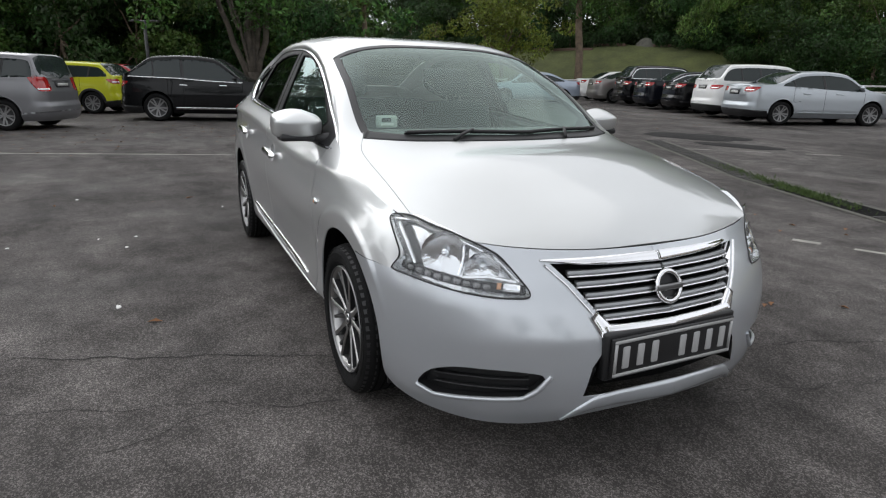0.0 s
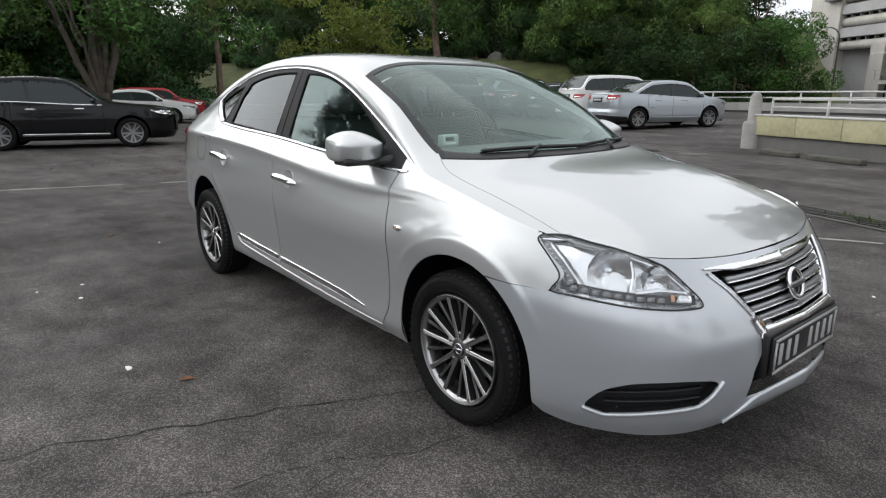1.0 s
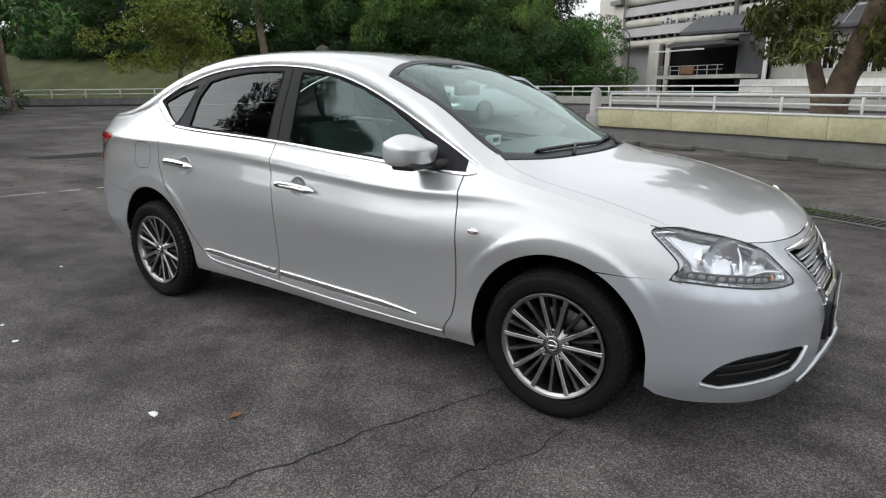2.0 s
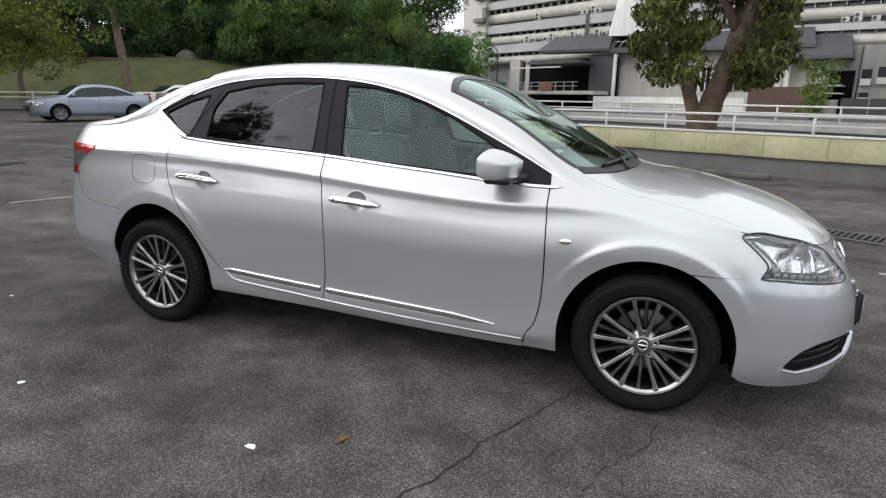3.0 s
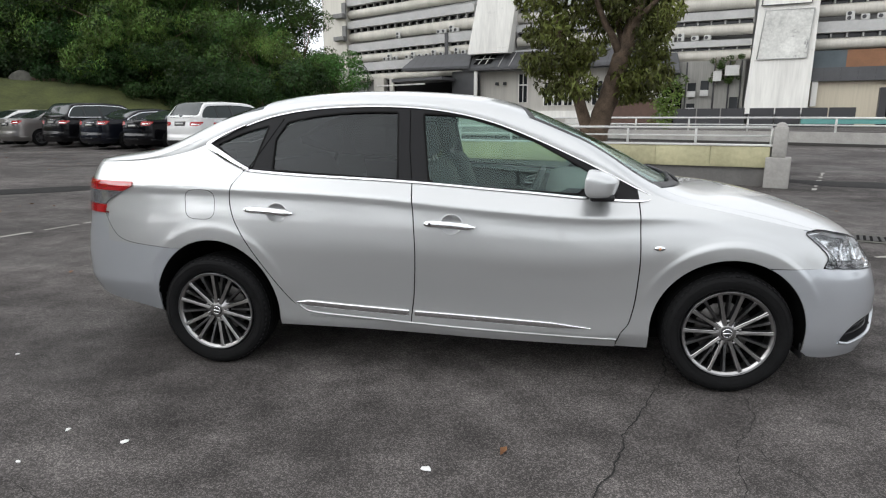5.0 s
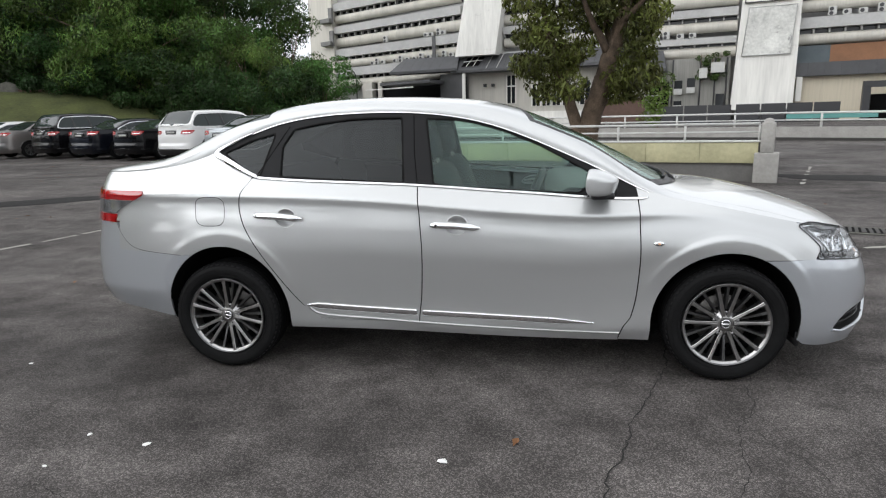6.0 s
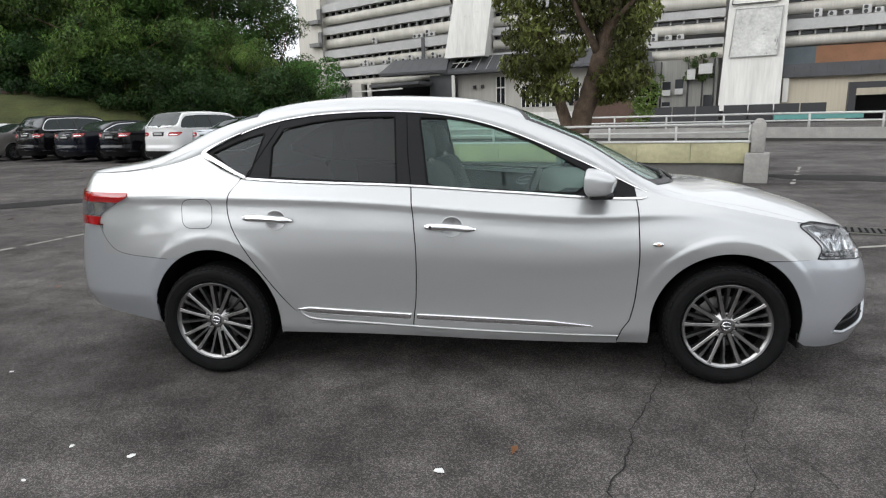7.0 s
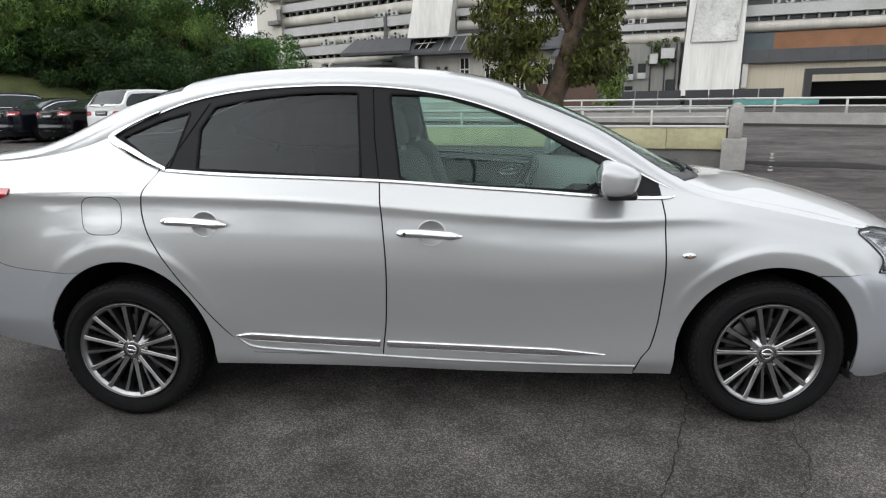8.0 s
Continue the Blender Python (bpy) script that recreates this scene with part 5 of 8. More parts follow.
def cabin():
    for y in (-0.37, 0.37):
        seat = part("front_seat", soft_block(0.0, 0.50, y - 0.25, y + 0.25, 0.42, 0.58, 0.05), SEAT, sedan, "dark fabric front seat")
        part("seat_back", soft_block(-0.06, 0.10, y - 0.25, y + 0.25, 0.52, 1.12, 0.06, 0.35), SEAT, seat)
        part("headrest", soft_block(-0.255, -0.155, y - 0.13, y + 0.13, 1.14, 1.33, 0.045, 0.2), SEAT, seat)
        for dy in (-0.05, 0.05):
            part("headrest_post", tube([(-0.17, y + dy, 1.08), (-0.20, y + dy, 1.17)], 0.007, 6), ALLOY, seat)
    part("rear_seat", soft_block(-0.95, -0.45, -0.62, 0.62, 0.42, 0.58, 0.06), SEAT, sedan, "dark fabric rear bench")
    part("rear_seat_back", soft_block(-1.05, -0.90, -0.62, 0.62, 0.55, 1.10, 0.06, 0.4), SEAT, sedan)
    part("parcel_shelf", box(-1.75, -1.2, -0.62, 0.62, 1.04, 1.07), CABIN, sedan)
    part("cabin_floor", box(-1.2, 0.95, -0.72, 0.72, 0.30, 0.36), CABIN, sedan)
    part("bulkhead", box(0.90, 0.98, -0.74, 0.74, 0.30, 0.90), DARK, sedan)
    # dashboard
    dash = [(0.50, 0.72), (0.47, 0.86), (0.50, 0.97), (0.56, 1.00), (0.72, 0.995), (0.95, 0.965), (1.06, 0.93), (1.06, 0.7)]
    ys = np.linspace(-0.70, 0.70, 15)
    v = [(x, y, z) for y in ys for x, z in dash]
    n = len(dash)
    f = [(j * n + i, j * n + i + 1, (j + 1) * n + i + 1, (j + 1) * n + i) for j in range(14) for i in range(n - 1)]
    part("dashboard", (v, f), CABIN, sedan, "grey moulded dashboard")
    ring = [(0.36 + 0.075 * math.sin(a), -0.37 + 0.185 * math.cos(a), 0.90 + 0.17 * math.sin(a)) for a in np.linspace(0, 2 * math.pi, 41)]
    wheel = part("steering_wheel", tube(ring, 0.016, 10, False), BLACK, sedan, "black steering wheel")
    part("wheel_boss", box(0.34, 0.40, -0.45, -0.29, 0.86, 0.95, 0.02), BLACK, wheel)
    part("steering_column", tube([(0.38, -0.37, 0.90), (0.52, -0.37, 0.86)], 0.03, 10), BLACK, wheel)
    for side, _ in both:
        for s0, s1 in ((-0.19, 0.80), (-0.93, -0.26)):
            s, z = np.meshgrid(np.linspace(s0, s1, 20), np.linspace(0, 1, 12), indexing="ij")
            z = 0.36 + (belt_z(s) - 0.012 - 0.36) * z
            part("door_lining", grid_mesh(tub(s, z, -0.06), side, 0.03), DOOR_LINING, sedan, "grey door lining")
        at = Vector((0.38, side * 0.79, 0.90))
        ring = [at + Vector((0.075 * math.cos(a), -side * 0.012, 0.03 * math.sin(a) + 0.012 * math.cos(a))) for a in np.linspace(0, 2 * math.pi, 25)]
        pull = part("inner_handle", tube(ring, 0.006, 6, False), CHROME, sedan, "chrome inner door handle")
        part("handle_lever", tube([at + Vector((-0.06, -side * 0.012, -0.005)), at + Vector((0.045, -side * 0.016, 0.008))], 0.009, 8), CHROME, pull)
    x, u = np.meshgrid(np.linspace(-1.1, 0.26, 30), np.linspace(-1, 1, 30), indexing="ij")
    part("headlining", grid_mesh(top(x, rail_w(x) * 0.93 * u, -0.035), 0, 0), DOOR_LINING, sedan)
    part("inner_mirror", soft_block(0.40, 0.43, -0.12, 0.12, 1.255, 1.315, 0.012), BLACK, sedan, "black rear-view mirror")


DOOR_LINING = mat("grey_lining", (0.08, 0.086, 0.083), 0.85, spread=0.1, scale=12)

SLAT = mat("satin_slat", (0.30, 0.31, 0.32), 0.3, 0.9)
LAMP_SHELL = mat("lamp_shell_silver", (0.90, 0.91, 0.92), 0.12, 0.8, bump=0.2, bump_scale=14)

body_panels()
rear_bumper()
upper_body()
front_bumper()
grille()
number_plate()
headlamps()
tail_lamps()
side_windows()
seams()
door_furniture()
mirrors()
wheels()
glass_edges()
cabin()

# ---- the car park's edges: yellow-panelled wall, posts, rails, kerbs, drain ----
YELLOW = mat("faded_yellow_paint", (0.43, 0.405, 0.25), 0.8, spread=0.28, scale=1.3)
RENDER_GREY = mat("grey_render", (0.155, 0.15, 0.142), 0.85, spread=0.15, scale=3, bump=0.1)
RAIL_PAINT = mat("pale_rail_paint", (0.55, 0.55, 0.53), 0.5, spread=0.1, scale=6)
KERB = mat("kerb_concrete", (0.095, 0.092, 0.078), 0.9, spread=0.35, scale=5, bump=0.3)
IRON = mat("cast_iron", (0.035, 0.033, 0.03), 0.7, spread=0.3, scale=20)
LINE = mat("worn_line_paint", (0.30, 0.29, 0.26), 0.8, spread=0.4, scale=9)
MOSS = mat("moss_weeds", (0.052, 0.085, 0.02), 0.95, spread=0.4, scale=14)

WALL_A, WALL_B = Vector((-2.95, 11.1, 0)), Vector((4.72, 8.02, 0))
WALL_DIR = (WALL_B - WALL_A).normalized()
WALL_TURN = math.degrees(math.atan2(WALL_DIR.y, WALL_DIR.x))
WALL_LEN = (WALL_B - WALL_A).length


def round_post(at, name="concrete_post", square=False):
    z0 = rise(at.x, at.y)
    post = thing(name, "weathered grey concrete post on a thicker foot", "post", (at.x, at.y, z0), WALL_TURN, "wall end posts")
    if square:
        part("foot", box(-0.20, 0.20, -0.20, 0.20, -0.02, 0.54, 0.02), CONCRETE, post)
        part("shaft", box(-0.115, 0.115, -0.115, 0.115, 0.54, 1.06, 0.02), CONCRETE, post)
        v, f = revolve([(0.001, 1.16), (0.05, 1.15), (0.08, 1.12), (0.085, 1.09), (0.115, 1.07), (0.115, 1.055)], 20)
        part("cap", ([(x, z, y) for x, y, z in v], f), CONCRETE, post)
    else:
        v, f = revolve([(0.20, -0.02), (0.20, 0.50), (0.18, 0.55), (0.125, 0.56), (0.12, 1.0), (0.10, 1.05), (0.10, 1.09), (0.06, 1.14), (0.001, 1.15)], 24)
        part("shaft", ([(x, z, y) for x, y, z in v], f), CONCRETE, post)
    return post


def panel_wall():
    mid = (WALL_A + WALL_B) / 2
    z0 = 0.06
    wall = tagged(new("wall_boundary"), "low grey wall with faded yellow panels and a pipe railing", "wall", kind="structure")
    wall.matrix_world = pose(WALL_A.x, WALL_A.y, z0, 0, 0, WALL_TURN)
    part("wall_base", box(0.1, WALL_LEN - 0.1, -0.02, 0.22, -0.1, 0.74, 0.01), RENDER_GREY, wall)
    n, x = 8, 0.14
    step = (WALL_LEN - 0.28) / n
    for k in range(n):
        part("panel", box(x + k * step, x + (k + 1) * step - 0.005, -0.085, -0.022, 0.36 + 0.004 * (k % 2), 0.745, 0.006), YELLOW, wall)
    part("coping", box(0.1, WALL_LEN - 0.1, -0.10, 0.25, 0.747, 0.775, 0.006), RAIL_PAINT, wall)
    rail = thing("pipe_railing", "pale painted double pipe railing along the wall's top", "railing", (WALL_A.x, WALL_A.y, z0), WALL_TURN)
    for z, r in ((0.93, 0.016), (1.08, 0.024)):
        part("rail", tube([(0.35, 0.10, z), (WALL_LEN - 0.15, 0.10, z)], r, 8), RAIL_PAINT, rail)
    for k in range(7):
        xx = 0.35 + k * (WALL_LEN - 0.5) / 6
        part("upright", box(xx - 0.02, xx + 0.02, 0.085, 0.115, 0.77, 1.07), RAIL_PAINT, rail)
    round_post(WALL_A)
    round_post(WALL_B, square=True)
    # concrete wheel stops before the wall
    for k, (u, ln) in enumerate(((1.35, 0.85), (2.55, 1.0), (4.3, 1.15), (5.9, 1.1))):
        p = WALL_A + WALL_DIR * u + Vector((-WALL_DIR.y, WALL_DIR.x, 0)) * -0.62
        stop = thing("kerb_stone", "broken mossy concrete kerb stone before the wall", "kerb", (p.x, p.y, rise(p.x, p.y)), WALL_TURN + (-2, 3, -1, 2)[k], "kerb stones")
        bm = box(-ln / 2, ln / 2, -0.08, 0.08, -0.01, 0.095, 0.02)
        for v in bm.verts:
            v.co += Vector((noise.noise(v.co * 9 + Vector((k, 0, 0))), noise.noise(v.co * 8), noise.noise(v.co * 7))) * 0.015
        part("block", bm, KERB, stop)
    # behind the wall the lower ground is planted; soil strip
    soil = part("planting_bed", box(0.1, WALL_LEN - 0.1, 0.23, 3.0, -0.1, 0.62), mat("soil", (0.06, 0.045, 0.03), 0.95, spread=0.4, scale=6), None)
    soil.matrix_world = pose(WALL_A.x, WALL_A.y, z0, 0, 0, WALL_TURN)
    tagged(soil, "bare soil bed behind the wall", "bed", kind="structure")


def drain():
    """A grated channel across the asphalt."""
    a, b = Vector((-7.5, 8.9, 0)), Vector((9.0, 1.15, 0))
    pts = [(-6.2, 8.15), (-3.6, 6.75), (-2.03, 5.85), (-0.3, 5.20), (1.7, 4.50), (4.15, 3.42), (8.0, 1.85)]
    channel = tagged(new("drain_channel"), "rusty grated drain channel across the asphalt with weeds", "drain", kind="structure")
    line = [Vector((x, y, rise(x, y))) for x, y in pts]
    width = 0.36
    v, f = [], []
    for i, p in enumerate(line):
        d = (line[min(i + 1, len(line) - 1)] - line[max(i - 1, 0)])
        n = Vector((-d.y, d.x, 0)).normalized()
        for off, z in ((-width / 2 - 0.07, 0.004), (-width / 2, 0.006), (-width / 2 + 0.001, 0.005), (width / 2, 0.006), (width / 2 + 0.07, 0.004)):
            v.append(p + n * off + Vector((0, 0, z)))
    m = 5
    for i in range(len(line) - 1):
        for k in (0, 3):
            f.append((i * m + k, (i + 1) * m + k, (i + 1) * m + k + 1, i * m + k + 1))
    part("channel_edge", (v, f), KERB, channel, smooth=False)
    g = [(i * m + 1, (i + 1) * m + 1, (i + 1) * m + 3, i * m + 3) for i in range(len(line) - 1)]
    part("channel_bed", ([p + Vector((0, 0, -0.0015)) for p in v], g), DARK, channel, smooth=False)
    bars = []
    run = 0.0
    for i in range(len(line) - 1):
        p, q = line[i], line[i + 1]
        d = (q - p).normalized()
        n = Vector((-d.y, d.x, 0))
        k = 0.0
        while k < (q - p).length:
            c = p + d * k
            if not (-1.4 < c.x < 0.2 and noise.noise(c * 3) > -0.2):
                w, h = 0.016, width / 2 - 0.015
                z = Vector((0, 0, 0.010))
                vs = [c - d * w - n * h + z, c + d * w - n * h + z, c + d * w + n * h + z, c - d * w + n * h + z]
                vs += [p2 + Vector((0, 0, -0.006)) for p2 in vs]
                bars.append((vs, [(0, 1, 2, 3), (0, 4, 5, 1), (1, 5, 6, 2), (2, 6, 7, 3), (3, 7, 4, 0)]))
            k += 0.062
    part("grate_bars", joined(*bars), IRON, channel, "rusty iron grate bars", smooth=False)
    # weeds in the channel
    tuft = []
    rng = random.Random(5)
    for c0, cnt in (((-0.9, 5.42), 900), ((-1.6, 5.75), 300), ((1.35, 4.62), 260), ((-2.6, 6.2), 160), ((1.9, 4.4), 200)):
        for _ in range(cnt):
            c = Vector((c0[0] + rng.gauss(0, 0.35), c0[1] + rng.gauss(0, 0.08), 0))
            c.y += -0.42 * (c.x - c0[0])
            z = rise(c.x, c.y)
            a, h, w = rng.uniform(0, 6.28), rng.uniform(0.02, 0.07), rng.uniform(0.004, 0.01)
            d = Vector((math.cos(a), math.sin(a), 0))
            tip = Vector((rng.uniform(-1, 1), rng.uniform(-1, 1), 0)) * 0.05
            p = Vector((c.x, c.y, z))
            tuft.append(([p - d * w, p + d * w, p + tip + Vector((0, 0, h))], [(0, 1, 2)]))
    weeds = part("weeds", joined(*tuft), MOSS, None)
    tagged(weeds, "small green weeds growing in the drain", "weeds", kind="stuff")


def ground_marks():
    """Cracks, worn lines, chips and fallen leaves on the asphalt."""
    rng = random.Random(11)
    cracks = [[(0.40, -2.6), (0.53, -2.18), (0.62, -1.86), (0.75, -1.51), (0.89, -1.15), (1.05, -0.82), (1.15, -0.4), (1.4, 0.5), (1.75, 1.15), (1.85, 1.51), (2.0, 1.83), (2.2, 2.6)],
              [(0.98, -2.35), (1.06, -2.07), (1.20, -1.63), (1.31, -1.32), (1.42, -1.06), (1.48, -0.83), (1.75, 0.1), (2.07, 0.76), (2.17, 1.04), (2.25, 1.39), (2.5, 2.2)],
              [(1.34, -1.40), (1.44, -1.56), (1.47, -1.78)], [(-3.2, -1.3), (-2.6, -2.4), (-2.3, -3.6)], [(-1.67, -2.09), (-1.56, -2.04), (-1.25, -2.15)], [(2.6, 1.2), (3.6, 2.0), (5.0, 2.4)]]
    pieces = []
    for which, line in enumerate(cracks):
        pts = []
        for (ax, ay), (bx, by) in zip(line, line[1:]):
            n = max(int(math.hypot(bx - ax, by - ay) / 0.025), 2)
            for k in range(n):
                t = k / n
                p = Vector((ax + (bx - ax) * t, ay + (by - ay) * t, 0))
                pts.append(p + Vector((noise.noise(p * 5), noise.noise(p * 5 + Vector((7, 0, 0))), 0)) * 0.05 + Vector((noise.noise(p * 23), noise.noise(p * 23 + Vector((3, 9, 0))), 0)) * 0.016)
        v, f = [], []
        for i, p in enumerate(pts):
            d = (pts[min(i + 1, len(pts) - 1)] - pts[max(i - 1, 0)]).normalized()
            n = Vector((-d.y, d.x, 0))
            w = 0.0026 + 0.0024 * noise.noise(p * 14) + 0.0015 * noise.noise(p * 40)
            w = max(w * (1.0, 0.6, 0.5, 0.7, 0.5, 0.7)[which], 0.0007)
            z = Vector((0, 0, rise(p.x, p.y) + 0.0025))
            v += [p - n * w + z, p + n * w + z]
        f = [(2 * i, 2 * i + 1, 2 * i + 3, 2 * i + 2) for i in range(len(pts) - 1)]
        pieces.append((v, f))
    crack = part("cracks", joined(*pieces), mat("crack_dirt", (0.012, 0.012, 0.011), 0.95), None, smooth=False)
    tagged(crack, "thin dark cracks running through the asphalt", "cracks", kind="stuff")

    def paint(line, width):
        v = []
        for x, y in line:
            v.append(Vector((x, y, rise(x, y) + 0.004)))
        d = (v[-1] - v[0]).normalized()
        n = Vector((-d.y, d.x, 0)) * width / 2
        bits = []
        k, total = 0.0, (v[-1] - v[0]).length
        while k < total:
            ln = rng.uniform(0.05, 0.5)
            if rng.random() < 0.72:
                p, q = v[0] + d * k, v[0] + d * min(k + ln, total)
                a, b = rng.uniform(0.4, 1), rng.uniform(0.4, 1)
                p.z, q.z = rise(p.x, p.y) + 0.004, rise(q.x, q.y) + 0.004
                bits.append(([p - n * a, q - n * b, q + n * a, p + n * b], [(0, 1, 2, 3)]))
            k += ln
        return joined(*bits)
    lines = [paint(l, w) for l, w in ((((-8.1, -4.6), (-5.35, 3.6)), 0.09), (((-5.35, 3.6), (-3.2, 2.6)), 0.05), (((0.4, 3.35), (1.6, 3.9)), 0.09), (((3.0, 2.3), (4.1, 2.6)), 0.08),
                                      (((5.2, 7.6), (6.6, 10.6)), 0.10), (((-5.2, 7.2), (-3.0, 9.4)), 0.08))]
    m = part("parking_lines", joined(*lines), LINE, None, smooth=False)
    tagged(m, "faded broken white parking lines on the asphalt", "road marking", kind="stuff")
    # pale chips and litter, each its own thing
    chips = [(0.0, -1.74, 0.022), (-1.32, -1.72, 0.018), (-1.64, -1.66, 0.014), (-1.59, -2.5, 0.012), (-1.65, -1.92, 0.012), (-2.6, -0.9, 0.012), (2.9, 1.3, 0.015), (-3.4, -2.2, 0.016), (1.9, 2.2, 0.015)]
    for k, (x, y, r) in enumerate(chips):
        bm = bmesh.new()
        bmesh.ops.create_icosphere(bm, subdivisions=1, radius=r)
        for v in bm.verts:
            v.co = Vector((v.co.x * 1.1, v.co.y * 0.7, v.co.z * 0.3)) * (1 + 0.5 * noise.noise(v.co * 60 + Vector((k, 0, 0))))
        chip = part("stone_chip", bm, WHITE, None, smooth=False)
        chip.matrix_world = pose(x, y, rise(x, y) + r * 0.3, 0, 0, 40 * k)
        tagged(chip, "small white stone chip lying on the asphalt", "stone", "stone chips")
    leaf_mat = mat("dead_leaf", (0.20, 0.09, 0.035), 0.8, spread=0.3, scale=30)
    bits = []
    for k in range(420):
        if k < 60:
            x, y = rng.uniform(-5, 5), rng.uniform(-3, 6)
            if abs(x) < 2.5 and abs(y) < 1.0:
                continue
        elif k < 240:
            x, y = rng.uniform(-13, -7), rng.uniform(-5, 5)
        else:
            x, y = rng.uniform(-22, -8), rng.uniform(9, 18)
        a, r = rng.uniform(0, 6.28), rng.uniform(0.02, 0.05)
        d, n = Vector((math.cos(a), math.sin(a), 0)), Vector((-math.sin(a), math.cos(a), 0))
        p = Vector((x, y, rise(x, y) + 0.006))
        bits.append(([p - d * r, p + n * r * 0.4 + Vector((0, 0, 0.012)), p + d * r, p - n * r * 0.4 + Vector((0, 0, 0.008))], [(0, 1, 2), (0, 2, 3)]))
    lv = part("fallen_leaves", joined(*bits), leaf_mat, None, smooth=False)
    tagged(lv, "dry brown leaves scattered over the asphalt", "leaves", kind="stuff")


def far_parapet():
    """Low wall with a two-rail fence round the far side of the car park."""
    line = [(-60, 4), (-42, 14), (-26, 23), (-12, 29.5), (-2, 27.5), (10, 20.5), (20, 14.5), (34, 7)]
    wall = tagged(new("wall_parapet"), "low grey concrete parapet edging the car park", "wall", kind="structure")
    rail = thing("parapet_railing", "white painted two-bar railing on the low parapet", "railing")
    for (ax, ay), (bx, by) in zip(line, line[1:]):
        a, b = Vector((ax, ay, rise(ax, ay))), Vector((bx, by, rise(bx, by)))
        d = (b - a).normalized()
        n = Vector((-d.y, d.x, 0)) * 0.1
        v = []
        for p in (a, b):
            for off, z in ((-1, -0.2), (-1, 0.48), (1, 0.48), (1, -0.2)):
                v.append(p + n * off + Vector((0, 0, z)))
        f = [(0, 4, 5, 1), (1, 5, 6, 2), (2, 6, 7, 3), (0, 1, 2, 3), (7, 6, 5, 4)]
        part("parapet_length", (v, f), DARK_CONCRETE if bx < -12 else CONCRETE, wall, smooth=False)
        for z, r in ((0.72, 0.03), (0.98, 0.04)):
            part("rail", tube([a + Vector((0, 0, z)), b + Vector((0, 0, z))], r, 6), RAIL_PAINT, rail)
        for k in range(int((b - a).length / 2.2)):
            p = a + d * (1.0 + 2.2 * k)
            part("upright", box(p.x - 0.03, p.x + 0.03, p.y - 0.03, p.y + 0.03, p.z + 0.4, p.z + 0.98), RAIL_PAINT, rail)
        base = part("kerb_strip", ([a - n * 2.2 + Vector((0, 0, 0.0)), b - n * 2.2, b - n * 2.2 + Vector((0, 0, 0.10)), a - n * 2.2 + Vector((0, 0, 0.10)), a + Vector((0, 0, 0.10)), b + Vector((0, 0, 0.10))], [(0, 1, 2, 3), (3, 2, 5, 4)]), IRON, wall, smooth=False)


panel_wall()
drain()
ground_marks()
far_parapet()


def tar_patches():
    """Low uneven repairs of dark asphalt."""
    tar = mat("fresh_tar", (0.020, 0.0195, 0.019), 0.85, spread=0.3, scale=6, bump=0.6, bump_scale=60, spec=0.2)
    for k, (x, y, a, b, turn, hump) in enumerate(((-6.4, 9.6, 1.25, 0.6, 25, 0.05), (-4.7, 8.95, 0.9, 0.35, 18, 0.02), (-8.6, 6.2, 1.6, 0.45, 30, 0.012), (-10.5, 3.2, 1.3, 0.4, 60, 0.012), (6.4, 8.4, 1.5, 0.5, -25, 0.012))):
        v, f = [(0, 0, hump + 0.006)], []
        n = 40
        for j, q in enumerate((0.35, 0.7, 0.92, 1.0)):
            for i in range(n):
                t = 2 * math.pi * i / n
                w = 1 + 0.35 * noise.noise(Vector((math.cos(t) * 1.5 + 9 * k, math.sin(t) * 1.5, 3))) + 0.12 * noise.noise(Vector((math.cos(t) * 6 + 9 * k, math.sin(t) * 6, 1)))
                v.append((a * q * w * math.cos(t), b * q * w * math.sin(t), (0.006 + hump * (1 - q * q)) * (q < 1) - 0.004 * (q == 1)))
        f = [(0, 1 + i, 1 + (i + 1) % n) for i in range(n)] + [(1 + j * n + i, 1 + (j + 1) * n + i, 1 + (j + 1) * n + (i + 1) % n, 1 + j * n + (i + 1) % n) for j in range(3) for i in range(n)]
        p = part("asphalt_patch", (v, f), tar, None)
        p.matrix_world = pose(x, y, rise(x, y) + 0.002, math.degrees(0.016) if y > 3 else 0, 0, 0) @ Matrix.Rotation(radians(turn), 4, "Z")
        tagged(p, "low uneven patch of darker asphalt on the ground", "patch", "asphalt patches")


tar_patches()

# ---- the long office block beyond the car park ----
CREAM = mat("weathered_cream_paint", (0.50, 0.48, 0.43), 0.75, spread=0.2, scale=0.5)
PALE = mat("pale_grey_cladding", (0.40, 0.40, 0.39), 0.7, spread=0.16, scale=0.4)
PIER = mat("white_pier_paint", (0.68, 0.67, 0.63), 0.7, spread=0.2, scale=0.35)
STAIN = mat("stained_panel", (0.54, 0.54, 0.51), 0.8, spread=0.36, scale=0.45)


